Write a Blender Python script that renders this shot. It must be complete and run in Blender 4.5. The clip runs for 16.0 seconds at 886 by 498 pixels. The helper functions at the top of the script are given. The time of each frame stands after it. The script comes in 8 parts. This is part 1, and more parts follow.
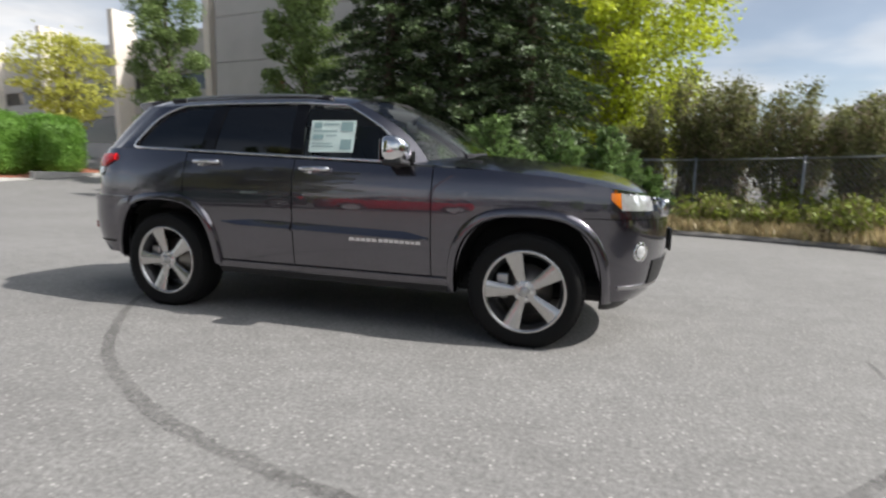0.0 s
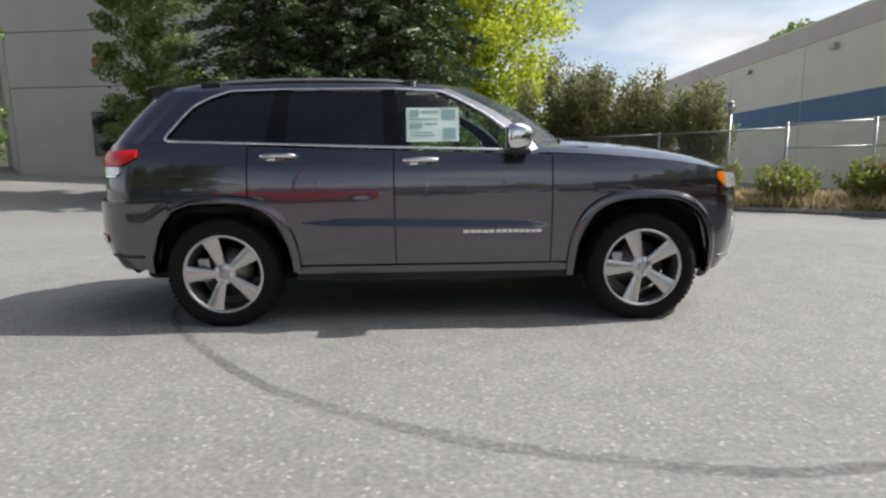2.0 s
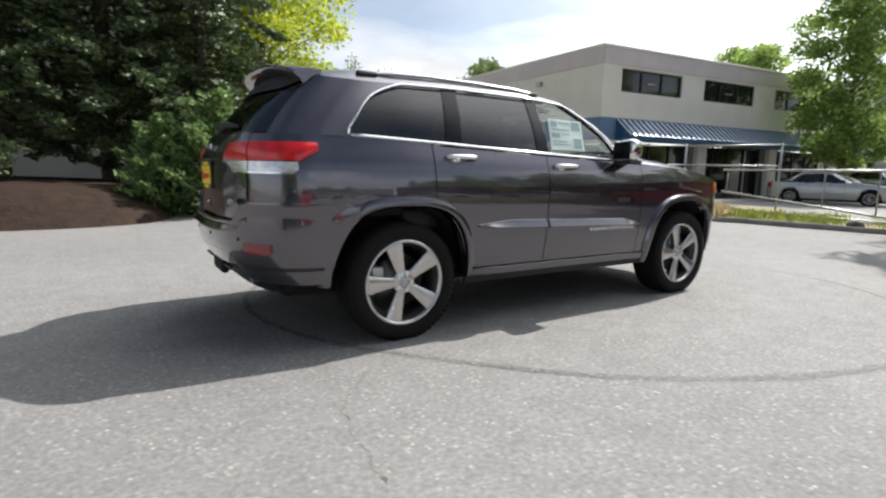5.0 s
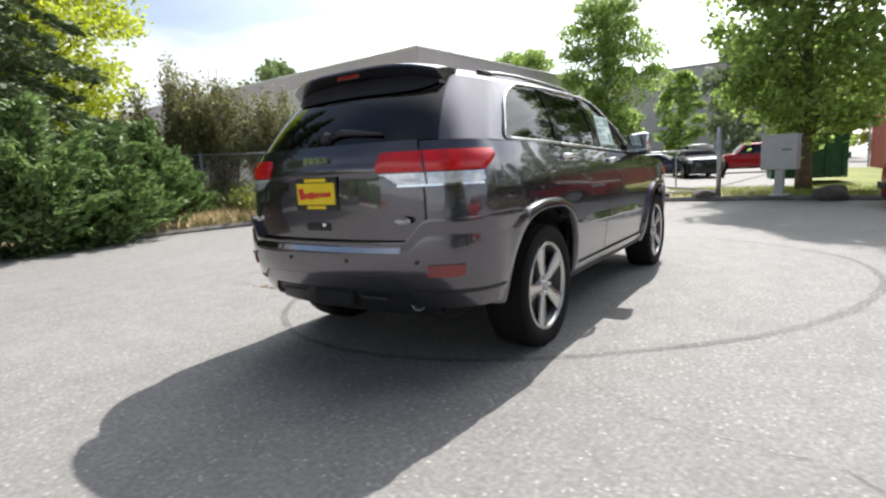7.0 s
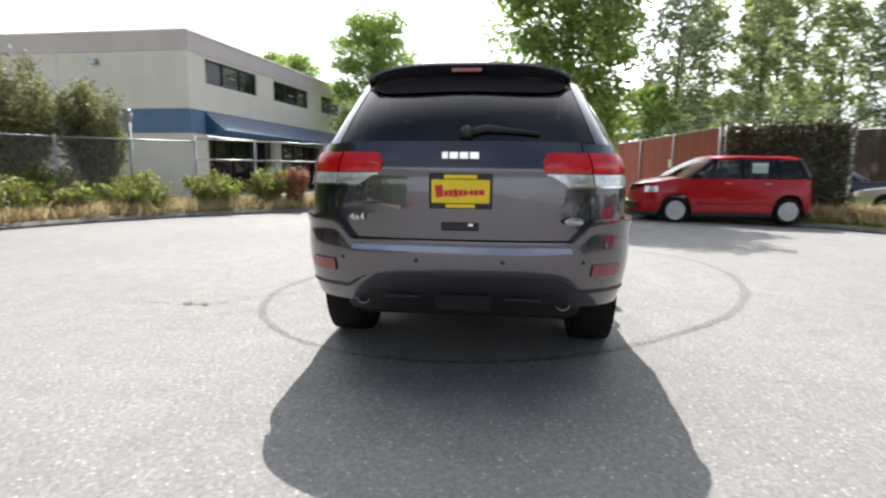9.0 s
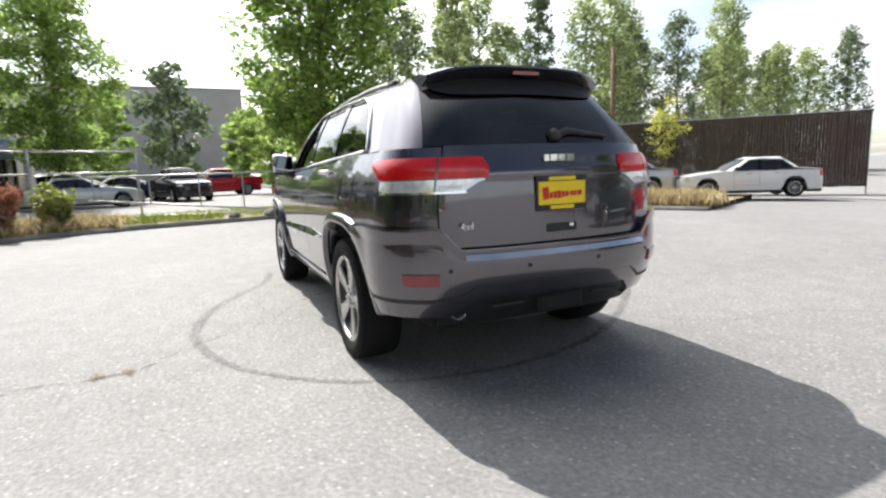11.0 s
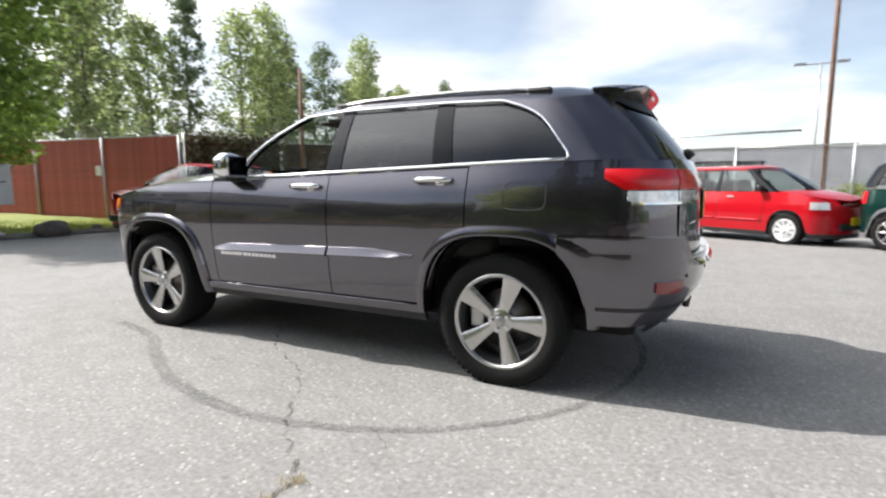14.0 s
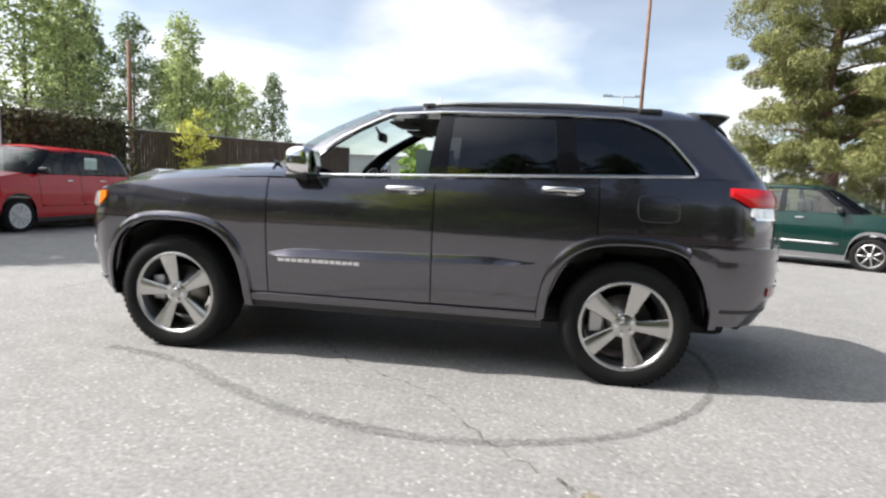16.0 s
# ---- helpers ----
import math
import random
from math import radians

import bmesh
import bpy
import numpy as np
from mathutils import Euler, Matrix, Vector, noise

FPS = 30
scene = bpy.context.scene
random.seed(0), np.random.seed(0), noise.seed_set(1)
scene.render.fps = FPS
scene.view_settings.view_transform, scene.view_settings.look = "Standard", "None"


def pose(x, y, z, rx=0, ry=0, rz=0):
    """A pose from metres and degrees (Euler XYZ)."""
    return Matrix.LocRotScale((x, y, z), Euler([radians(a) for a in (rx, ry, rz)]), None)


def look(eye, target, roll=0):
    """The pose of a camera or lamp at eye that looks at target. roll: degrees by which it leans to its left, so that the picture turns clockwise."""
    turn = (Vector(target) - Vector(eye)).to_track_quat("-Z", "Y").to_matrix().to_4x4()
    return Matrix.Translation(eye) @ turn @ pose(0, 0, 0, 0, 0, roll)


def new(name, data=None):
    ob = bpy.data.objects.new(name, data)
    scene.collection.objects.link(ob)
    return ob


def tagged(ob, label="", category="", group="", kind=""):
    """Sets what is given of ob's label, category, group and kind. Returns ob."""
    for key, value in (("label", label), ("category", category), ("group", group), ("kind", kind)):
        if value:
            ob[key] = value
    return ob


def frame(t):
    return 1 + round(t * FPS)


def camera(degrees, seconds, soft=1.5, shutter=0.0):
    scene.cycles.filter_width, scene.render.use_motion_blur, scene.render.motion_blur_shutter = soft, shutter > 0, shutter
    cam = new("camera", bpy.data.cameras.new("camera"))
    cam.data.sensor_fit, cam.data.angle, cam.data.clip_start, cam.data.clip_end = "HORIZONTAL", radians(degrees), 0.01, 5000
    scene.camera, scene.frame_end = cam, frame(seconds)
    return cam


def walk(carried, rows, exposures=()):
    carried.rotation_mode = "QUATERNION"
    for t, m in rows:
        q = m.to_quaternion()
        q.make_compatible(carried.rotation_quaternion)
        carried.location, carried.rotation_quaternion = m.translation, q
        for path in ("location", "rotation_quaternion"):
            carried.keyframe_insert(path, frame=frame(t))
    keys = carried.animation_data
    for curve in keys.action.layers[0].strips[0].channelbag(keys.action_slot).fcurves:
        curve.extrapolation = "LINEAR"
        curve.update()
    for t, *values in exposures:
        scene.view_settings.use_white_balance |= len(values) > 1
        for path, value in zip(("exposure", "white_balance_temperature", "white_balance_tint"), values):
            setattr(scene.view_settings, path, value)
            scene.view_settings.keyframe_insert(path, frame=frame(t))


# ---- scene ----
cam = camera(80.0, 16.0, soft=2.3, shutter=0.35)
PATH = [
    (0, (1.941, -4.315, 1.074), (1.357, -2.419, 0.819), 1.7),
    (0.5, (1.475, -4.406, 1.101), (1.125, -2.467, 0.758), 0.4),
    (1, (0.943, -4.426, 1.081), (0.597, -2.48, 0.776), 0.1),
    (1.5, (0.464, -4.495, 1.081), (0.307, -2.52, 0.805), 1.1),
    (2, (-0.018, -4.53, 1.099), (0.024, -2.556, 0.785), -0.7),
    (2.5, (-0.515, -4.507, 1.119), (-0.381, -2.53, 0.844), -1.5),
    (3, (-1.0, -4.516, 1.119), (-0.61, -2.578, 0.817), -0.8),
    (3.5, (-1.488, -4.412, 1.108), (-1.003, -2.496, 0.801), -1.4),
    (4, (-1.975, -4.302, 1.116), (-1.285, -2.44, 0.872), -1.7),
    (4.2, (-2.229, -4.228, 1.076), (-1.413, -2.423, 0.799), -0.7),
    (6.3, (-4.0, -2.84, 1.104), (-2.584, -1.45, 0.856), -1.4),
    (6.5, (-4.155, -2.667, 1.11), (-2.637, -1.391, 0.85), -2.0),
    (7, (-4.477, -2.23, 1.122), (-2.848, -1.107, 0.824), -2.9),
    (7.5, (-4.708, -1.74, 1.151), (-2.983, -0.757, 0.911), -1.2),
    (8, (-4.928, -1.258, 1.149), (-3.07, -0.578, 0.852), -0.2),
    (8.5, (-5.037, -0.734, 1.132), (-3.142, -0.157, 0.85), 0.3),
    (9, (-5.141, -0.212, 1.115), (-3.173, 0.006, 0.829), 0.6),
    (9.5, (-5.142, 0.301, 1.117), (-3.166, 0.317, 0.813), -0.5),
    (10, (-5.093, 0.813, 1.14), (-3.121, 0.575, 0.907), -0.6),
    (10.2, (-5.063, 1.015, 1.15), (-3.122, 0.607, 0.894), -1.5),
    (12.3, (-3.775, 2.697, 1.165), (-2.205, 1.475, 0.962), -0.8),
    (12.5, (-3.644, 2.848, 1.157), (-2.145, 1.539, 0.964), -1.0),
    (13, (-3.269, 3.192, 1.169), (-1.903, 1.756, 0.902), -0.2),
    (13.5, (-2.864, 3.43, 1.167), (-1.624, 1.877, 0.952), -0.1),
    (14, (-2.487, 3.667, 1.164), (-1.594, 1.896, 0.909), -0.2),
    (14.5, (-2.042, 3.821, 1.15), (-1.294, 1.989, 0.859), -0.4),
    (15, (-1.619, 3.964, 1.148), (-1.121, 2.043, 0.899), 0.2),
    (15.5, (-1.166, 4.07, 1.162), (-0.855, 2.117, 0.86), 0.6),
    (16, (-0.742, 4.141, 1.158), (-0.493, 2.17, 0.923), 2.6),
]
walk(cam, [(t, look(eye, target, roll)) for t, eye, target, roll in PATH],
     exposures=[(0.0, 0.20), (4.2, 0.40), (6.5, 0.56), (8.0, 0.80), (10.2, 0.85), (12.3, 0.74), (14.0, 0.74), (16.0, 0.80)])

# ---- sky and sun ----
SUN = Vector((0.94, 0.12, 1.0)).normalized()
world = bpy.data.worlds.new("sky")
scene.world = world
world.use_nodes = True
wn, wl = world.node_tree.nodes, world.node_tree.links
wn.clear()
w_out = wn.new("ShaderNodeOutputWorld")
w_bg = wn.new("ShaderNodeBackground")
w_bg.inputs["Strength"].default_value = 0.060
w_sky = wn.new("ShaderNodeTexSky")
w_sky.sky_type = "NISHITA"
w_sky.sun_disc = False
w_sky.sun_elevation = math.asin(SUN.z)
w_sky.sun_rotation = math.atan2(SUN.x, SUN.y)
w_sky.air_density, w_sky.dust_density, w_sky.ozone_density = 1.0, 1.2, 1.0
w_co = wn.new("ShaderNodeTexCoord")
w_sep = wn.new("ShaderNodeSeparateXYZ")
wl.new(w_co.outputs["Generated"], w_sep.inputs[0])
w_up = wn.new("ShaderNodeMath")
w_up.operation = "ADD"
wl.new(w_sep.outputs["Z"], w_up.inputs[0])
w_up.inputs[1].default_value = 0.14
w_max = wn.new("ShaderNodeMath")
w_max.operation = "MAXIMUM"
wl.new(w_up.outputs[0], w_max.inputs[0])
w_max.inputs[1].default_value = 0.05
w_dx, w_dy = wn.new("ShaderNodeMath"), wn.new("ShaderNodeMath")
for node, axis in ((w_dx, "X"), (w_dy, "Y")):
    node.operation = "DIVIDE"
    wl.new(w_sep.outputs[axis], node.inputs[0])
    wl.new(w_max.outputs[0], node.inputs[1])
w_plane = wn.new("ShaderNodeCombineXYZ")
wl.new(w_dx.outputs[0], w_plane.inputs[0])
wl.new(w_dy.outputs[0], w_plane.inputs[1])
w_noise = wn.new("ShaderNodeTexNoise")
w_noise.inputs["Scale"].default_value = 0.85
w_noise.inputs["Detail"].default_value = 9
w_noise.inputs["Roughness"].default_value = 0.45
w_noise.inputs["Distortion"].default_value = 0.35
wl.new(w_plane.outputs[0], w_noise.inputs["Vector"])
w_ramp = wn.new("ShaderNodeValToRGB")
w_ramp.color_ramp.elements[0].position, w_ramp.color_ramp.elements[1].position = 0.42, 0.60
w_ramp.color_ramp.elements[0].color = (0.25, 0.25, 0.25, 1)
wl.new(w_noise.outputs["Fac"], w_ramp.inputs["Fac"])
w_shade = wn.new("ShaderNodeTexNoise")
w_shade.inputs["Scale"].default_value = 2.6
w_shade.inputs["Detail"].default_value = 6
wl.new(w_plane.outputs[0], w_shade.inputs["Vector"])
w_cloud = wn.new("ShaderNodeValToRGB")
w_cloud.color_ramp.elements[0].color = (11.0, 11.2, 11.6, 1)
w_cloud.color_ramp.elements[1].color = (13.8, 13.9, 14.2, 1)
w_cloud.color_ramp.elements[0].position, w_cloud.color_ramp.elements[1].position = 0.35, 0.62
wl.new(w_shade.outputs["Fac"], w_cloud.inputs["Fac"])
w_mix = wn.new("ShaderNodeMix")
w_mix.data_type = "RGBA"
w_high = wn.new("ShaderNodeMapRange")
w_high.inputs[1].default_value, w_high.inputs[2].default_value, w_high.inputs[3].default_value, w_high.inputs[4].default_value = 0.30, 0.52, 1.0, 0.14
wl.new(w_sep.outputs["Z"], w_high.inputs[0])
w_cover = wn.new("ShaderNodeMath")
w_cover.operation = "MULTIPLY"
wl.new(w_ramp.outputs["Color"], w_cover.inputs[0])
wl.new(w_high.outputs[0], w_cover.inputs[1])
# thin haze makes the low sky paler than the zenith
w_low = wn.new("ShaderNodeMapRange")
w_low.interpolation_type = "SMOOTHSTEP"
w_low.inputs[1].default_value, w_low.inputs[2].default_value, w_low.inputs[3].default_value, w_low.inputs[4].default_value = 0.10, 0.55, 1.9, 1.0
wl.new(w_sep.outputs["Z"], w_low.inputs[0])
w_pale = wn.new("ShaderNodeVectorMath")
w_pale.operation = "SCALE"
wl.new(w_sky.outputs["Color"], w_pale.inputs[0])
wl.new(w_low.outputs[0], w_pale.inputs["Scale"])
wl.new(w_pale.outputs["Vector"], w_mix.inputs[6])
w_dot = wn.new("ShaderNodeVectorMath")
w_dot.operation = "DOT_PRODUCT"
wl.new(w_co.outputs["Generated"], w_dot.inputs[0])
w_dot.inputs[1].default_value = tuple(SUN)
w_glow = wn.new("ShaderNodeMapRange")
w_glow.interpolation_type = "SMOOTHSTEP"
w_glow.inputs[1].default_value, w_glow.inputs[2].default_value, w_glow.inputs[3].default_value, w_glow.inputs[4].default_value = 0.55, 1.0, 1.0, 3.6
wl.new(w_dot.outputs["Value"], w_glow.inputs[0])
w_lit = wn.new("ShaderNodeVectorMath")
w_lit.operation = "SCALE"
wl.new(w_cloud.outputs["Color"], w_lit.inputs[0])
wl.new(w_glow.outputs[0], w_lit.inputs["Scale"])
wl.new(w_lit.outputs["Vector"], w_mix.inputs[7])
w_haze = wn.new("ShaderNodeMapRange")
w_haze.interpolation_type = "SMOOTHSTEP"
w_haze.inputs[1].default_value, w_haze.inputs[2].default_value, w_haze.inputs[3].default_value, w_haze.inputs[4].default_value = 0.55, 0.97, 0.0, 0.75
wl.new(w_dot.outputs["Value"], w_haze.inputs[0])
w_most = wn.new("ShaderNodeMath")
w_most.operation = "MAXIMUM"
wl.new(w_haze.outputs[0], w_most.inputs[1])
wl.new(w_cover.outputs[0], w_most.inputs[0])
wl.new(w_most.outputs[0], w_mix.inputs[0])
wl.new(w_mix.outputs[2], w_bg.inputs["Color"])
wl.new(w_bg.outputs[0], w_out.inputs["Surface"])

sun = new("sun", bpy.data.lights.new("sun", "SUN"))
sun.data.energy, sun.data.angle, sun.data.color = 5.0, radians(0.53), (1.0, 0.96, 0.91)
sun.matrix_world = look(tuple(SUN * 60), (0, 0, 0))

# ---- materials ----
def material(name, color, rough=0.6, metal=0.0, vary=0.0, scale=8.0, bump=0.0, bump_scale=40.0, coat=0.0, color2=None,
             random_obj=0.0, island=0.0, spec=0.5, emit=None, strength=0.0, transmission=0.0, alpha=1.0, detail=6.0):
    m = bpy.data.materials.new(name)
    m.use_nodes = True
    n, l = m.node_tree.nodes, m.node_tree.links
    b = n["Principled BSDF"]
    b.inputs["Base Color"].default_value = (*color, 1)
    b.inputs["Roughness"].default_value = rough
    b.inputs["Metallic"].default_value = metal
    b.inputs["Coat Weight"].default_value = coat
    b.inputs["Coat Roughness"].default_value = 0.03
    b.inputs["Specular IOR Level"].default_value = spec
    b.inputs["Transmission Weight"].default_value = transmission
    b.inputs["Alpha"].default_value = alpha
    if emit:
        b.inputs["Emission Color"].default_value = (*emit, 1)
        b.inputs["Emission Strength"].default_value = strength
    co = n.new("ShaderNodeTexCoord")
    out = None
    if vary or color2:
        t = n.new("ShaderNodeTexNoise")
        t.inputs["Scale"].default_value, t.inputs["Detail"].default_value = scale, detail
        l.new(co.outputs["Object"], t.inputs["Vector"])
        r = n.new("ShaderNodeValToRGB")
        c2 = color2 or tuple(min(1, c * (1 + vary)) for c in color)
        c1 = color if color2 else tuple(c * (1 - vary) for c in color)
        r.color_ramp.elements[0].color, r.color_ramp.elements[1].color = (*c1, 1), (*c2, 1)
        r.color_ramp.elements[0].position, r.color_ramp.elements[1].position = 0.3, 0.7
        l.new(t.outputs["Fac"], r.inputs["Fac"])
        out = r.outputs["Color"]
        rr = n.new("ShaderNodeMapRange")
        rr.inputs[3].default_value, rr.inputs[4].default_value = max(0.02, rough * 0.85), min(1, rough * 1.15)
        l.new(t.outputs["Fac"], rr.inputs[0])
        l.new(rr.outputs[0], b.inputs["Roughness"])
    if random_obj or island:
        if random_obj:
            src = n.new("ShaderNodeObjectInfo").outputs["Random"]
        else:
            src = n.new("ShaderNodeNewGeometry").outputs["Random Per Island"]
        k = random_obj or island
        mr = n.new("ShaderNodeMapRange")
        mr.inputs[3].default_value, mr.inputs[4].default_value = 1 - k, 1 + k
        l.new(src, mr.inputs[0])
        h = n.new("ShaderNodeHueSaturation")
        h.inputs["Color"].default_value = (*color, 1)
        if out:
            l.new(out, h.inputs["Color"])
        l.new(mr.outputs[0], h.inputs["Value"])
        out = h.outputs["Color"]
    if out:
        l.new(out, b.inputs["Base Color"])
    if bump:
        t2 = n.new("ShaderNodeTexNoise")
        t2.inputs["Scale"].default_value, t2.inputs["Detail"].default_value = bump_scale, 5
        l.new(co.outputs["Object"], t2.inputs["Vector"])
        bp = n.new("ShaderNodeBump")
        bp.inputs["Strength"].default_value, bp.inputs["Distance"].default_value = bump, 0.02
        l.new(t2.outputs["Fac"], bp.inputs["Height"])
        l.new(bp.outputs[0], b.inputs["Normal"])
    return m


def leaf_material(name, color, vary=0.35, through_light=0.35, rough=0.55):
    """Leaves: colour changes from leaf to leaf, and some light passes through."""
    m = bpy.data.materials.new(name)
    m.use_nodes = True
    n, l = m.node_tree.nodes, m.node_tree.links
    b = n["Principled BSDF"]
    b.inputs["Roughness"].default_value = rough
    src = n.new("ShaderNodeNewGeometry").outputs["Random Per Island"]
    r = n.new("ShaderNodeValToRGB")
    r.color_ramp.elements[0].color = (*(c * (1 - vary) for c in color), 1)
    r.color_ramp.elements[1].color = (*(c * (1 + vary) for c in color), 1)
    l.new(src, r.inputs["Fac"])
    l.new(r.outputs["Color"], b.inputs["Base Color"])
    tr = n.new("ShaderNodeBsdfTranslucent")
    l.new(r.outputs["Color"], tr.inputs["Color"])
    mix = n.new("ShaderNodeMixShader")
    mix.inputs[0].default_value = through_light
    l.new(b.outputs[0], mix.inputs[1])
    l.new(tr.outputs[0], mix.inputs[2])
    l.new(mix.outputs[0], n["Material Output"].inputs["Surface"])
    return m


def asphalt_material():
    """Worn asphalt: pale aggregate chips in a grey binder, large stains and patches."""
    m = bpy.data.materials.new("worn_asphalt")
    m.use_nodes = True
    n, l = m.node_tree.nodes, m.node_tree.links
    b = n["Principled BSDF"]
    b.inputs["Specular IOR Level"].default_value = 0.35
    co = n.new("ShaderNodeTexCoord").outputs["Object"]

    def noise_node(scale, detail=5, rough=0.6):
        t = n.new("ShaderNodeTexNoise")
        t.inputs["Scale"].default_value, t.inputs["Detail"].default_value, t.inputs["Roughness"].default_value = scale, detail, rough
        l.new(co, t.inputs["Vector"])
        return t.outputs["Fac"]

    def ramp(src, p0, c0, p1, c1):
        r = n.new("ShaderNodeValToRGB")
        r.color_ramp.elements[0].position, r.color_ramp.elements[1].position = p0, p1
        r.color_ramp.elements[0].color, r.color_ramp.elements[1].color = (*c0, 1), (*c1, 1)
        l.new(src, r.inputs["Fac"])
        return r.outputs["Color"]

    def mix(kind, a, c, fac=1.0):
        x = n.new("ShaderNodeMix")
        x.data_type, x.blend_type = "RGBA", kind
        if isinstance(fac, float):
            x.inputs[0].default_value = fac
        else:
            l.new(fac, x.inputs[0])
        l.new(a, x.inputs[6])
        l.new(c, x.inputs[7])
        return x.outputs[2]

    base = ramp(noise_node(0.35, 6), 0.3, (0.192, 0.187, 0.181), 0.7, (0.233, 0.228, 0.221))
    fine = ramp(noise_node(38, 6, 0.72), 0.3, (0.62, 0.62, 0.62), 0.72, (1.36, 1.36, 1.36))
    col = mix("MULTIPLY", base, fine)
    mid = ramp(noise_node(4.5, 5), 0.25, (0.86, 0.86, 0.86), 0.75, (1.1, 1.1, 1.1))
    col = mix("MULTIPLY", col, mid)
    vor = n.new("ShaderNodeTexVoronoi")
    vor.inputs["Scale"].default_value = 48
    l.new(co, vor.inputs["Vector"])
    chips = ramp(vor.outputs["Color"], 0.70, (0, 0, 0), 0.92, (1, 1, 1))
    near = ramp(vor.outputs["Distance"], 0.20, (1, 1, 1), 0.55, (0, 0, 0))
    mask = mix("MULTIPLY", chips, near)
    white = n.new("ShaderNodeRGB")
    white.outputs[0].default_value = (0.42, 0.405, 0.385, 1)
    col = mix("MIX", col, white.outputs[0], mask)
    l.new(col, b.inputs["Base Color"])
    b.inputs["Roughness"].default_value = 0.82
    bp = n.new("ShaderNodeBump")
    bp.inputs["Strength"].default_value, bp.inputs["Distance"].default_value = 0.5, 0.006
    l.new(noise_node(120, 4, 0.7), bp.inputs["Height"])
    l.new(bp.outputs[0], b.inputs["Normal"])
    return m


def paint_material(name, color, flake=0.0, coat=1.0, metal=0.0, rough=0.35, coat_ior=1.5):
    """Car paint with a clear coat; flake gives the metallic grain."""
    m = bpy.data.materials.new(name)
    m.use_nodes = True
    n, l = m.node_tree.nodes, m.node_tree.links
    b = n["Principled BSDF"]
    b.inputs["Base Color"].default_value = (*color, 1)
    b.inputs["Metallic"].default_value = metal
    b.inputs["Specular IOR Level"].default_value = 0.1
    b.inputs["Roughness"].default_value = rough
    b.inputs["Coat Weight"].default_value = coat
    b.inputs["Coat Roughness"].default_value = 0.025
    b.inputs["Coat IOR"].default_value = coat_ior
    co = n.new("ShaderNodeTexCoord").outputs["Object"]
    if flake:
        v = n.new("ShaderNodeTexVoronoi")
        v.inputs["Scale"].default_value = 900
        l.new(co, v.inputs["Vector"])
        h = n.new("ShaderNodeHueSaturation")
        h.inputs["Color"].default_value = (*color, 1)
        mr = n.new("ShaderNodeMapRange")
        mr.inputs[3].default_value, mr.inputs[4].default_value = 1 - flake, 1 + flake
        l.new(v.outputs["Color"], mr.inputs[0])
        l.new(mr.outputs[0], h.inputs["Value"])
        l.new(h.outputs["Color"], b.inputs["Base Color"])
    t = n.new("ShaderNodeTexNoise")
    t.inputs["Scale"].default_value, t.inputs["Detail"].default_value = 2.2, 6
    l.new(co, t.inputs["Vector"])
    mr2 = n.new("ShaderNodeMapRange")
    mr2.inputs[3].default_value, mr2.inputs[4].default_value = 0.008, 0.03
    l.new(t.outputs["Fac"], mr2.inputs[0])
    l.new(mr2.outputs[0], b.inputs["Coat Roughness"])
    return m


def glass_material(name, tint, dark, base=0.06):
    """Thin car glass: reflects like glass, and lets a tinted share of the light straight through."""
    m = bpy.data.materials.new(name)
    m.use_nodes = True
    n, l = m.node_tree.nodes, m.node_tree.links
    n.remove(n["Principled BSDF"])
    tr = n.new("ShaderNodeBsdfTransparent")
    tr.inputs[0].default_value = (*(c * (1 - dark) for c in tint), 1)
    gl = n.new("ShaderNodeBsdfGlossy")
    gl.inputs["Roughness"].default_value = 0.01
    lw = n.new("ShaderNodeLayerWeight")
    lw.inputs[0].default_value = 0.5
    pw = n.new("ShaderNodeMath")
    pw.operation, pw.inputs[1].default_value = "POWER", 5.0
    l.new(lw.outputs["Facing"], pw.inputs[0])
    fr = n.new("ShaderNodeMath")
    fr.operation, fr.inputs[1].default_value, fr.inputs[2].default_value = "MULTIPLY_ADD", 1 - base, base
    l.new(pw.outputs[0], fr.inputs[0])
    mix = n.new("ShaderNodeMixShader")
    l.new(fr.outputs[0], mix.inputs[0])
    l.new(tr.outputs[0], mix.inputs[1])
    l.new(gl.outputs[0], mix.inputs[2])
    l.new(mix.outputs[0], n["Material Output"].inputs["Surface"])
    return m


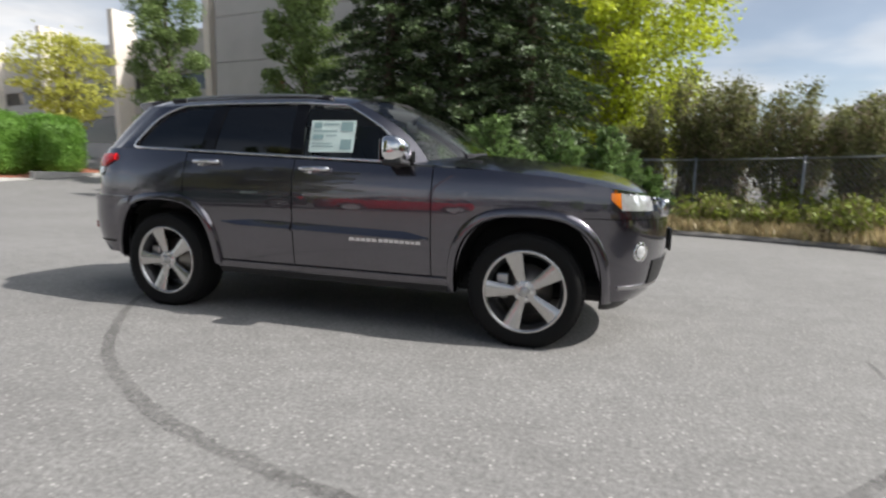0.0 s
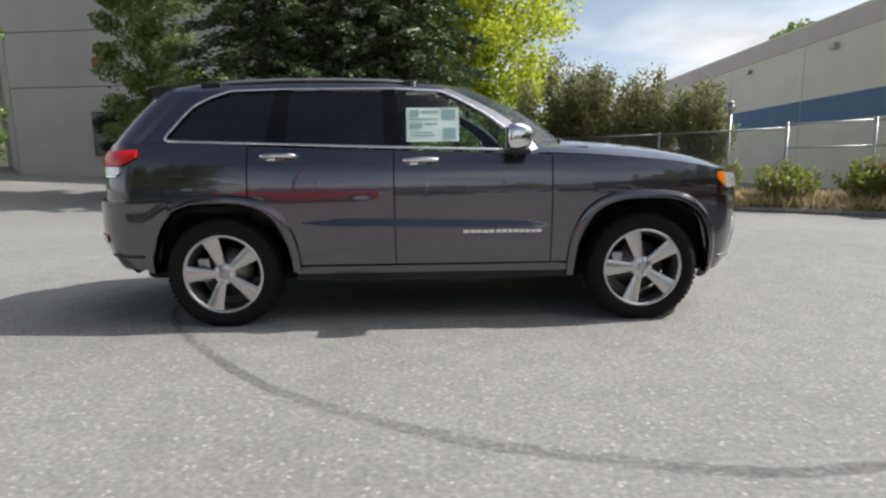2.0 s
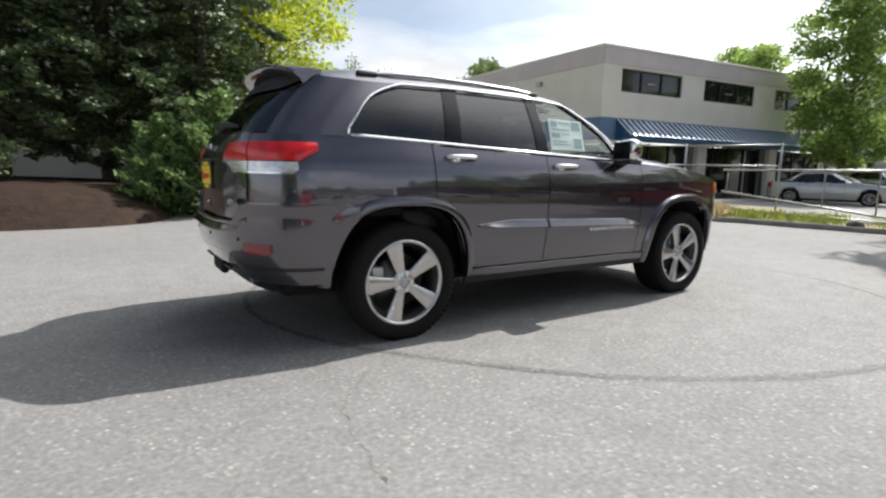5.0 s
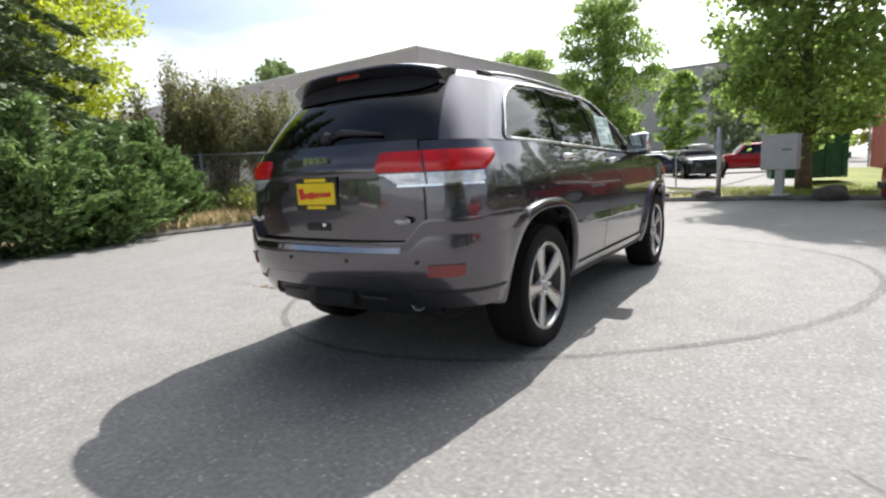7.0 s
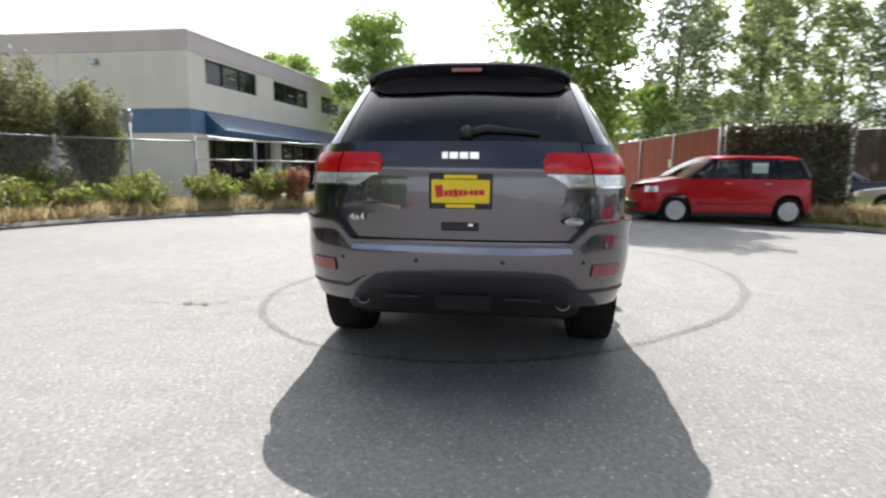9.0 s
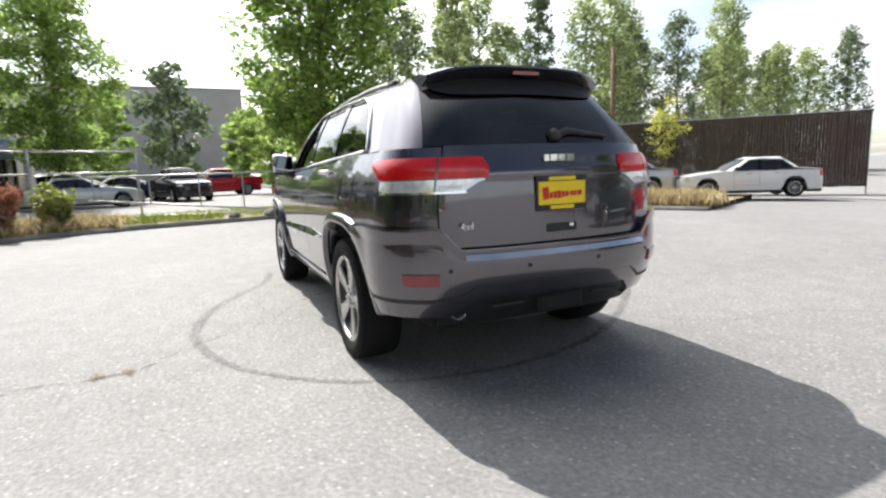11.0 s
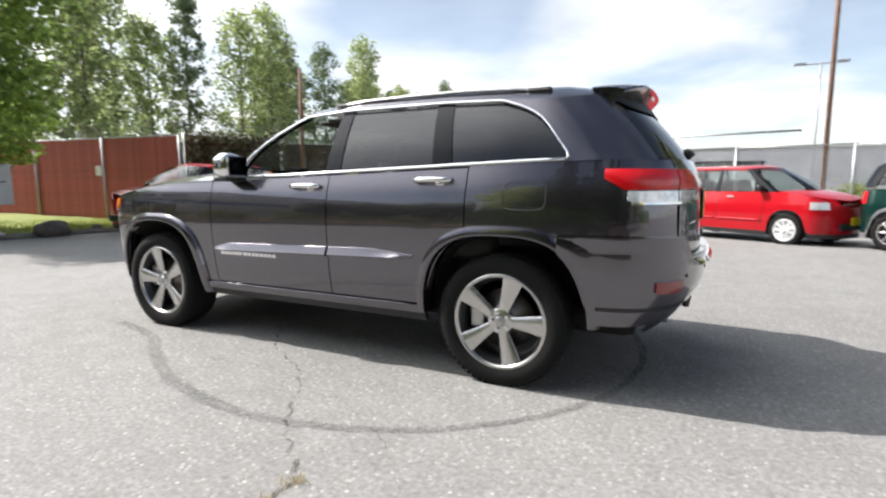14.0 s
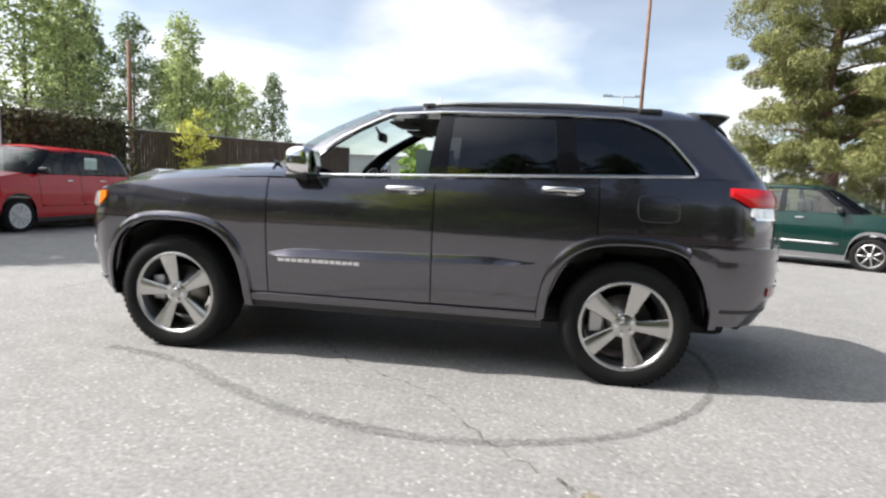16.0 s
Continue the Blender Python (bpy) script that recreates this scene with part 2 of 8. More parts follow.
def worn_mark(name, color, scale, p0, p1, most):
    """A mark rubbed into the ground: dark where it took, gone where it wore off."""
    m = bpy.data.materials.new(name)
    m.use_nodes = True
    n, l = m.node_tree.nodes, m.node_tree.links
    b = n["Principled BSDF"]
    b.inputs["Base Color"].default_value = (*color, 1)
    b.inputs["Roughness"].default_value = 0.85
    co = n.new("ShaderNodeTexCoord").outputs["Object"]
    t = n.new("ShaderNodeTexNoise")
    t.inputs["Scale"].default_value, t.inputs["Detail"].default_value, t.inputs["Roughness"].default_value = scale, 8, 0.7
    l.new(co, t.inputs["Vector"])
    r = n.new("ShaderNodeMapRange")
    r.inputs[1].default_value, r.inputs[2].default_value, r.inputs[4].default_value = p0, p1, most
    l.new(t.outputs["Fac"], r.inputs[0])
    t2 = n.new("ShaderNodeTexNoise")
    t2.inputs["Scale"].default_value = 1.1
    l.new(co, t2.inputs["Vector"])
    r2 = n.new("ShaderNodeMapRange")
    r2.inputs[1].default_value, r2.inputs[2].default_value, r2.inputs[3].default_value = 0.35, 0.62, 0.45
    l.new(t2.outputs["Fac"], r2.inputs[0])
    k = n.new("ShaderNodeMath")
    k.operation = "MULTIPLY"
    l.new(r.outputs[0], k.inputs[0])
    l.new(r2.outputs[0], k.inputs[1])
    l.new(k.outputs[0], b.inputs["Alpha"])
    return m


ASPHALT = asphalt_material()
PAINT = paint_material("granite_metallic_paint", (0.080, 0.074, 0.091), flake=0.5, metal=0.95, rough=0.25, coat_ior=1.8)
RED_PAINT = paint_material("red_paint", (0.40, 0.003, 0.010), coat=0.7)
GREEN_PAINT = paint_material("dark_green_paint", (0.002, 0.026, 0.021), flake=0.2, metal=0.3, coat=0.8)
WHITE_PAINT = paint_material("white_paint", (0.75, 0.75, 0.74))
SILVER_PAINT = paint_material("silver_paint", (0.42, 0.43, 0.44), flake=0.2, metal=0.7)
BLACK_PAINT = paint_material("black_paint", (0.012, 0.012, 0.014))
BLUE_PAINT = paint_material("dark_blue_paint", (0.012, 0.02, 0.06))
GLOSS_BLACK = material("gloss_black_trim", (0.004, 0.004, 0.005), 0.06, spec=0.3, vary=0.1)
CHROME = material("chrome", (0.78, 0.78, 0.79), 0.06, 1.0, vary=0.05, scale=20)
MIRROR = material("mirror_glass", (0.32, 0.33, 0.35), 0.02, 1.0)
ALLOY = material("machined_alloy", (0.55, 0.54, 0.53), 0.26, 1.0, vary=0.03, scale=8)
ALLOY_DARK = material("painted_alloy_pocket", (0.035, 0.035, 0.037), 0.35, 0.3)
SATIN = material("satin_metal", (0.45, 0.45, 0.45), 0.35, 1.0, vary=0.08, scale=15)
RUBBER = material("tyre_rubber", (0.007, 0.007, 0.007), 0.85, spec=0.25, vary=0.25, scale=25, bump=0.2, bump_scale=80)
TRIM_BLACK = material("black_trim_plastic", (0.014, 0.014, 0.015), 0.5, vary=0.2, scale=30, bump=0.08, bump_scale=200)
LINER = material("wheel_well_liner", (0.008, 0.008, 0.008), 0.9, vary=0.2)
DISC = material("brake_disc_steel", (0.30, 0.28, 0.26), 0.4, 1.0, vary=0.2, scale=20)
TINT = glass_material("privacy_glass", (0.9, 0.92, 1.0), 0.94, 0.09)
CLEAR = glass_material("clear_glass", (0.90, 0.97, 0.94), 0.12)
RED_LENS = material("red_lens", (0.56, 0.006, 0.010), 0.2, coat=0.4, vary=0.18, scale=14)
RED_DEEP = material("deep_red_lens", (0.20, 0.003, 0.006), 0.08, coat=1.0, vary=0.15, scale=14)
CLEAR_LENS = material("clear_lens", (0.72, 0.73, 0.74), 0.15, 0.4, coat=1.0, vary=0.25, scale=30)
HEAD_LENS = material("head_lamp_lens", (0.70, 0.71, 0.72), 0.10, 0.6, coat=1.0, vary=0.2, scale=40)
AMBER = material("amber_lens", (0.85, 0.22, 0.015), 0.1, coat=1.0, vary=0.12, scale=20)
YELLOW = material("yellow_plate", (0.86, 0.62, 0.01), 0.45, vary=0.06, scale=12)
PLATE_RED = material("red_print", (0.62, 0.02, 0.02), 0.5, vary=0.05)
INK = material("dark_print", (0.03, 0.05, 0.06), 0.6, vary=0.1)
PAPER = material("window_sticker_paper", (0.62, 0.74, 0.70), 0.7, vary=0.05, scale=10)
PAPER_INK = material("window_sticker_print", (0.26, 0.38, 0.38), 0.7, vary=0.1)
CABIN = material("dark_cabin_plastic", (0.020, 0.020, 0.021), 0.6, vary=0.15, scale=20, bump=0.1, bump_scale=150)
LEATHER = material("black_leather", (0.025, 0.024, 0.023), 0.45, vary=0.2, scale=12, bump=0.15, bump_scale=90)
HEADLINER = material("dark_headliner", (0.05, 0.048, 0.046), 0.9, vary=0.05)
KERB_MAT = material("weathered_kerb_concrete", (0.11, 0.105, 0.10), 0.9, color2=(0.22, 0.21, 0.195), scale=3.0, bump=0.4, bump_scale=30)
KERB_PALE = material("pale_kerb_concrete", (0.36, 0.35, 0.33), 0.9, color2=(0.48, 0.47, 0.44), scale=3.0, bump=0.3, bump_scale=30)
SOIL = material("dry_grass_soil", (0.20, 0.155, 0.085), 0.95, color2=(0.34, 0.27, 0.15), scale=1.6, bump=0.6, bump_scale=14)
LAWN = material("mown_lawn", (0.13, 0.17, 0.03), 0.95, color2=(0.23, 0.24, 0.06), scale=0.9, bump=0.6, bump_scale=30)
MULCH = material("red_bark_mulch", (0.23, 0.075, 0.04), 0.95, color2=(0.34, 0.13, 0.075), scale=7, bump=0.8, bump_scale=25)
# bark for the mound, its colour darkened to carry the conifers' shade
SHADE_MULCH = material("bark_with_shade_in_colour", (0.026, 0.018, 0.014), 0.95, color2=(0.05, 0.033, 0.024), spec=0.1, scale=5, bump=0.8, bump_scale=20)
LOT = material("pale_lot_paving", (0.20, 0.195, 0.185), 0.9, color2=(0.26, 0.25, 0.24), scale=0.4, bump=0.2, bump_scale=30)
STUCCO = material("cream_painted_concrete", (0.70, 0.67, 0.60), 0.85, color2=(0.78, 0.75, 0.68), scale=0.7, bump=0.15, bump_scale=25)
STUCCO_GREY = material("grey_white_painted_block", (0.40, 0.40, 0.41), 0.85, color2=(0.48, 0.48, 0.48), scale=0.5, bump=0.1, bump_scale=20)
STUCCO_PINK = material("faded_parapet_paint", (0.56, 0.50, 0.50), 0.85, color2=(0.64, 0.58, 0.58), scale=0.8, bump=0.15, bump_scale=25)
STUCCO_BLUE = material("faded_blue_band_paint", (0.10, 0.17, 0.30), 0.8, color2=(0.14, 0.22, 0.36), scale=0.8, bump=0.15, bump_scale=25)
AWNING = material("blue_ribbed_metal", (0.03, 0.10, 0.20), 0.3, 0.2, vary=0.15, scale=2)
AWNING_PALE = material("pale_corrugated_sheet", (0.62, 0.66, 0.72), 0.35, vary=0.06, scale=3)
GREY_WALL = material("grey_tilt_up_concrete", (0.40, 0.38, 0.36), 0.85, color2=(0.47, 0.45, 0.43), scale=0.6, bump=0.15, bump_scale=20)
FIN = material("cream_concrete_fin", (0.66, 0.60, 0.52), 0.85, color2=(0.74, 0.68, 0.60), scale=0.7, bump=0.15, bump_scale=20)
DARK_GLASS = material("dark_window_glass", (0.012, 0.014, 0.016), 0.05, spec=0.6, vary=0.2, scale=0.6)
WINDOW_FRAME = material("bronze_window_frame", (0.05, 0.045, 0.04), 0.5, 0.5, vary=0.1)
GALV = material("galvanised_steel", (0.42, 0.43, 0.44), 0.45, 0.8, vary=0.15, scale=12)
BOX_GREY = material("grey_powder_coat", (0.46, 0.47, 0.47), 0.5, vary=0.06, scale=6)
BIN_GREEN = material("green_painted_steel", (0.012, 0.10, 0.055), 0.5, vary=0.3, scale=5, bump=0.1)
RED_SLAT = material("red_fence_slat", (0.36, 0.085, 0.065), 0.7, vary=0.15, scale=6, random_obj=0.14)
BROWN_SLAT = material("brown_fence_slat", (0.055, 0.034, 0.026), 0.75, vary=0.2, scale=6, random_obj=0.2)
SLAT_REST = material("brown_fence_slats_far", (0.055, 0.034, 0.026), 0.75, vary=0.2, scale=6, island=0.2)
RED_REST = material("red_fence_slats_far", (0.36, 0.085, 0.065), 0.7, vary=0.15, scale=6, island=0.14)
BARK = material("grey_brown_bark", (0.10, 0.075, 0.055), 0.95, color2=(0.18, 0.14, 0.11), scale=9, bump=0.8, bump_scale=25)
PINE_BARK = material("reddish_pine_bark", (0.13, 0.075, 0.05), 0.95, color2=(0.22, 0.14, 0.10), scale=7, bump=0.8, bump_scale=18)
POLE_WOOD = material("brown_pole_timber", (0.16, 0.085, 0.055), 0.85, color2=(0.24, 0.14, 0.09), scale=6, bump=0.3, bump_scale=30)
ROCK = material("dark_boulder", (0.07, 0.06, 0.055), 0.9, color2=(0.14, 0.12, 0.11), scale=5, bump=0.8, bump_scale=12)
SKID = worn_mark("rubber_skid_mark", (0.055, 0.053, 0.050), 26, 0.34, 0.70, 0.68)
CRACK = worn_mark("dirt_filled_crack", (0.075, 0.062, 0.045), 14, 0.41, 0.60, 0.72)
DRY_LEAF = material("dry_fallen_leaf", (0.42, 0.30, 0.13), 0.8, vary=0.3, scale=30)
L_CONIFER = leaf_material("spruce_needles", (0.085, 0.125, 0.05), 0.5, 0.2)
L_JUNIPER = leaf_material("juniper_sprays", (0.16, 0.25, 0.08), 0.5, 0.3)
L_YELLOW = leaf_material("yellow_green_leaves", (0.47, 0.53, 0.045), 0.45, 0.5)
L_GOLD = leaf_material("golden_leaves", (0.50, 0.50, 0.10), 0.3, 0.5)
L_GREEN = leaf_material("green_maple_leaves", (0.27, 0.38, 0.10), 0.45, 0.65)
L_BIRCH = leaf_material("soft_green_foliage", (0.17, 0.24, 0.075), 0.35, 0.4)
L_POPLAR = leaf_material("poplar_leaves", (0.33, 0.39, 0.17), 0.45, 0.62)
L_POPLAR_DARK = leaf_material("dark_conifer_foliage", (0.17, 0.22, 0.11), 0.45, 0.35)
L_SCRUB = leaf_material("broom_foliage", (0.20, 0.21, 0.085), 0.5, 0.45)
L_TWIG = leaf_material("dry_brown_twigs", (0.30, 0.22, 0.15), 0.35, 0.2)
L_HEDGE = leaf_material("clipped_hedge_leaves", (0.14, 0.28, 0.04), 0.3, 0.35)
L_PINE = leaf_material("pine_needles", (0.21, 0.22, 0.075), 0.5, 0.25)
L_GRASS = leaf_material("dry_grass_blades", (0.47, 0.38, 0.21), 0.35, 0.35)
L_WEED = leaf_material("green_weed_leaves", (0.24, 0.29, 0.05), 0.4, 0.4)
L_IVY = leaf_material("ivy_leaves", (0.10, 0.105, 0.05), 0.6, 0.25)
L_RUST = leaf_material("rusty_red_plant", (0.34, 0.13, 0.07), 0.35, 0.35)

# ---- building helpers ----
def ground_z(x, y):
    """Height of the ground: level round the turning circle, falling a little to the south, rising to the north-west."""
    south = max(0.0, -y - 4.0)
    fall = -0.026 * south if south < 22 else -0.572
    rise = 0.0
    d = (y - 8.5) * 0.8 - (x + 3.0) * 0.45
    if x < 6 and d > 0:
        rise = min(2.4, 0.0045 * d * d if d < 9 else 0.3645 + 0.081 * (d - 9))
        rise *= min(1.0, max(0.0, (6 - x) / 8))
    return fall + rise


def mesh_object(name, verts, faces, mat, parent=None, smooth=False, label=""):
    me = bpy.data.meshes.new(name)
    me.from_pydata([tuple(v) for v in verts], [], faces)
    me.materials.append(mat)
    if smooth:
        me.shade_smooth()
    ob = new(name, me)
    if parent:
        ob.parent = parent
    if label:
        tagged(ob, label)
    return ob


def part(name, bm, mat, parent=None, label="", smooth=False):
    me = bpy.data.meshes.new(name)
    bm.to_mesh(me)
    bm.free()
    me.materials.append(mat)
    if smooth:
        me.shade_smooth()
    ob = new(name, me)
    if parent:
        ob.parent = parent
    if label:
        tagged(ob, label)
    return ob


def empty(name, m, label, category, group="", kind=""):
    ob = new(name)
    ob.empty_display_size = 0.1
    ob.matrix_world = m
    return tagged(ob, label, category, group, kind)


def box_bm(sx, sy, sz, cx=0.0, cy=0.0, cz=0.0, bevel=0.0, seg=2):
    bm = bmesh.new()
    bmesh.ops.create_cube(bm, size=1.0)
    bmesh.ops.scale(bm, vec=(sx, sy, sz), verts=bm.verts)
    if bevel:
        bmesh.ops.bevel(bm, geom=list(bm.edges), offset=bevel, segments=seg, affect="EDGES", profile=0.5)
    bmesh.ops.translate(bm, vec=(cx, cy, cz), verts=bm.verts)
    return bm


def tube(points, radii, sides=8, cap=True):
    """A bmesh tube along points with a radius at each one."""
    bm = bmesh.new()
    rings = []
    pts = [Vector(p) for p in points]
    if not hasattr(radii, "__len__"):
        radii = [radii] * len(pts)
    ref = None
    for i, p in enumerate(pts):
        d = (pts[min(i + 1, len(pts) - 1)] - pts[max(i - 1, 0)]).normalized()
        if ref is None:
            ref = d.orthogonal().normalized()
        u = (ref - d * ref.dot(d)).normalized()
        ref = u
        w = d.cross(u)
        rings.append([bm.verts.new(p + (u * math.cos(a) + w * math.sin(a)) * radii[i])
                      for a in (2 * math.pi * k / sides for k in range(sides))])
    for a, b in zip(rings, rings[1:]):
        for k in range(sides):
            bm.faces.new((a[k], a[(k + 1) % sides], b[(k + 1) % sides], b[k]))
    if cap:
        bm.faces.new(rings[0][::-1])
        bm.faces.new(rings[-1])
    return bm


def join_bm(items):
    """Several bmeshes in one."""
    out = bmesh.new()
    for bm in items:
        me = bpy.data.meshes.new("tmp")
        bm.to_mesh(me)
        bm.free()
        out.from_mesh(me)
        bpy.data.meshes.remove(me)
    return out


def lathe_bm(profile, steps=48, axis="Y"):
    """Turns (radius, along) pairs round the Y axis."""
    bm = bmesh.new()
    rings = []
    for r, a in profile:
        rings.append([bm.verts.new((r * math.cos(t), a, r * math.sin(t))) for t in (2 * math.pi * k / steps for k in range(steps))])
    for p, q in zip(rings, rings[1:]):
        for k in range(steps):
            bm.faces.new((p[k], p[(k + 1) % steps], q[(k + 1) % steps], q[k]))
    return bm


def leaf_cloud(name, pos, size, mat, parent=None, aspect=0.55, lie=0.0, axis=None, label=""):
    """Many small diamond leaves, one mesh. lie: how far leaves lie flat. axis: directions along which long leaves point."""
    rng = np.random.default_rng(len(pos) + int(abs(pos[0][0]) * 100))
    n = len(pos)
    pos = np.asarray(pos, float)
    d = rng.normal(size=(n, 3)) if axis is None else np.asarray(axis, float) + 0.35 * rng.normal(size=(n, 3))
    if axis is None:
        d[:, 2] *= 1 - lie
    d /= np.linalg.norm(d, axis=1)[:, None] + 1e-9
    o = rng.normal(size=(n, 3))
    if lie:
        o[:, 2] *= 1 - lie
    s = np.cross(d, o)
    s /= np.linalg.norm(s, axis=1)[:, None] + 1e-9
    sz = np.asarray(size) * rng.uniform(0.6, 1.35, n)
    up = np.cross(d, s)
    a = pos - d * sz[:, None] * 0.5
    c = pos + d * sz[:, None] * 0.5
    fold = up * sz[:, None] * 0.10
    b = pos + s * sz[:, None] * aspect * 0.5 + fold
    e = pos - s * sz[:, None] * aspect * 0.5 + fold
    verts = np.stack([a, b, c, e], 1).reshape(-1, 3)
    me = bpy.data.meshes.new(name)
    me.vertices.add(4 * n)
    me.vertices.foreach_set("co", verts.ravel())
    me.loops.add(4 * n)
    me.loops.foreach_set("vertex_index", np.arange(4 * n))
    me.polygons.add(n)
    me.polygons.foreach_set("loop_start", np.arange(0, 4 * n, 4))
    me.update(calc_edges=True)
    me.validate()
    me.materials.append(mat)
    ob = new(name, me)
    if parent:
        ob.parent = parent
    if label:
        tagged(ob, label)
    return ob


def blob_points(rng, centre, radii, n, hollow=0.5):
    v = rng.normal(size=(n, 3))
    v /= np.linalg.norm(v, axis=1)[:, None]
    r = (hollow + (1 - hollow) * rng.random(n)) ** 0.6
    return np.asarray(centre) + v * r[:, None] * np.asarray(radii)


# ---- large structure ----
def build_ground():
    xs = sorted(set([-900, -400, -200, -120, -80] + list(range(-66, 50, 2)) + [60, 80, 120, 200, 400, 900]))
    ys = sorted(set([-900, -400, -200, -120, -80, -60] + list(range(-50, 64, 2)) + [80, 120, 200, 400, 900]))
    verts = [(x, y, ground_z(x, y)) for y in ys for x in xs]
    w = len(xs)
    faces = [(j * w + i, j * w + i + 1, (j + 1) * w + i + 1, (j + 1) * w + i) for j in range(len(ys) - 1) for i in range(w - 1)]
    tagged(mesh_object("ground", verts, faces, ASPHALT, smooth=True), "worn grey asphalt turning circle with pale stone chips", "ground", kind="structure")


CX, CY, CR = 0.5, -1.5, 10.85


def rim(a, r):
    """A point of the circle's edge, which is flattened to the east."""
    f = min(1.0, max(0.0, (math.degrees(a) + 82) / 25)) * min(1.0, max(0.0, (42 - math.degrees(a)) / 30))
    r -= 0.85 * f * f * (3 - 2 * f)
    return CX + r * math.cos(a), CY + r * math.sin(a)


def build_ring(name, a0, a1, r_in, r_out, top, mat, label, category, rough=0.0, steps=90, rows=2, skirt=0.2):
    """A curved strip of verge or kerb with a real upstand."""
    rng = random.Random(5)
    bm = bmesh.new()
    grid = []
    for i in range(steps + 1):
        a = radians(a0 + (a1 - a0) * i / steps)
        wob = rng.uniform(-1, 1) * rough
        col = []
        for j in range(rows + 1):
            r = r_in + (r_out - r_in) * j / rows + (wob * 0.4 if j == 0 else 0)
            x, y = rim(a, r)
            z = ground_z(x, y) + (top(j / rows) if callable(top) else top) + (rng.uniform(0, 1) * rough if j else 0)
            col.append(bm.verts.new((x, y, z)))
        x, y = rim(a, r_in + wob * 0.4)
        col.insert(0, bm.verts.new((x, y, ground_z(x, y) - skirt)))
        x, y = rim(a, r_out)
        col.append(bm.verts.new((x, y, ground_z(x, y) - skirt)))
        grid.append(col)
    for a, b in zip(grid, grid[1:]):
        for j in range(len(a) - 1):
            bm.faces.new((a[j], b[j], b[j + 1], a[j + 1]))
    bmesh.ops.recalc_face_normals(bm, faces=bm.faces)
    return tagged(part(name, bm, mat), label, category, kind="structure")


build_ground()
build_ring("kerb", -63, 92, CR - 0.16, CR + 0.02, lambda f: 0.10 if 0.2 < f else 0.045, KERB_MAT, "low dark weathered concrete kerb round the asphalt", "kerb", 0.012, 150, 3)
build_ring("verge_north", 22, 98, CR + 0.02, CR + 4.2, lambda f: 0.07 + 0.12 * f, SOIL, "dry grass and soil verge behind the kerb", "verge", 0.03, 80, 5)
build_ring("verge_east", -3, 22, CR + 0.02, CR + 1.6, lambda f: 0.06, SOIL, "dry grass verge below the pipe gate", "verge", 0.02, 40, 3)
build_ring("lawn", -48, -3, CR + 0.02, CR + 14, lambda f: 0.07 + 0.25 * f, LAWN, "sunlit mown lawn behind the kerb", "lawn", 0.03, 60, 8)
build_ring("verge_south", -63, -48, CR + 0.02, CR + 7, lambda f: 0.07 + 0.1 * f, SOIL, "dry weedy verge below the brown fence", "verge", 0.03, 50, 5)


def build_patch(name, corners, mat, label, category, z=0.004, n=10):
    a, b, c, d = (Vector((*p, 0)) for p in corners)
    verts = []
    for j in range(n + 1):
        for i in range(n + 1):
            p = (a.lerp(b, i / n)).lerp(d.lerp(c, i / n), j / n)
            verts.append((p.x, p.y, ground_z(p.x, p.y) + z))
    w = n + 1
    faces = [(j * w + i, j * w + i + 1, (j + 1) * w + i + 1, (j + 1) * w + i) for j in range(n) for i in range(n)]
    return tagged(mesh_object(name, verts, faces, mat, smooth=True), label, category, kind="structure")


build_patch("lot_east", [(13.2, 0.6), (60, -3), (60, 30), (11, 13)], LOT, "pale sunlit parking lot beyond the gate", "lot", 0.03)
build_patch("lot_south", [(-12, -70), (40, -70), (14, -22), (-6, -15)], LOT, "pale parking lot beyond the open gate", "lot", 0.02, 14)


def skid_path():
    """The tyre's spiral mark, smoothed through its bends."""
    k = [(3.6, -0.4), (3.35, -1.55), (2.4, -2.58), (1.35, -2.82), (0.7, -2.73), (0.15, -2.57), (-0.4, -2.29), (-0.8, -2.03), (-1.2, -1.65), (-1.55, -1.25),
         (-1.8, -0.92), (-2.03, -0.47), (-2.15, 0.1), (-2.10, 0.62), (-1.98, 0.93), (-1.75, 1.27), (-1.4, 1.57), (-1.1, 1.72), (-0.7, 1.83), (-0.35, 1.85),
         (0.0, 1.79), (0.34, 1.70), (0.85, 1.43), (1.25, 1.18), (1.9, 1.02)]
    out = []
    for i in range(len(k) - 1):
        p = [Vector(k[max(0, min(len(k) - 1, i + d))]) for d in (-1, 0, 1, 2)]
        for s in range(10):
            t = s / 10
            out.append(0.5 * ((2 * p[1]) + (p[2] - p[0]) * t + (2 * p[0] - 5 * p[1] + 4 * p[2] - p[3]) * t * t + (3 * p[1] - p[0] - 3 * p[2] + p[3]) * t ** 3))
    return out


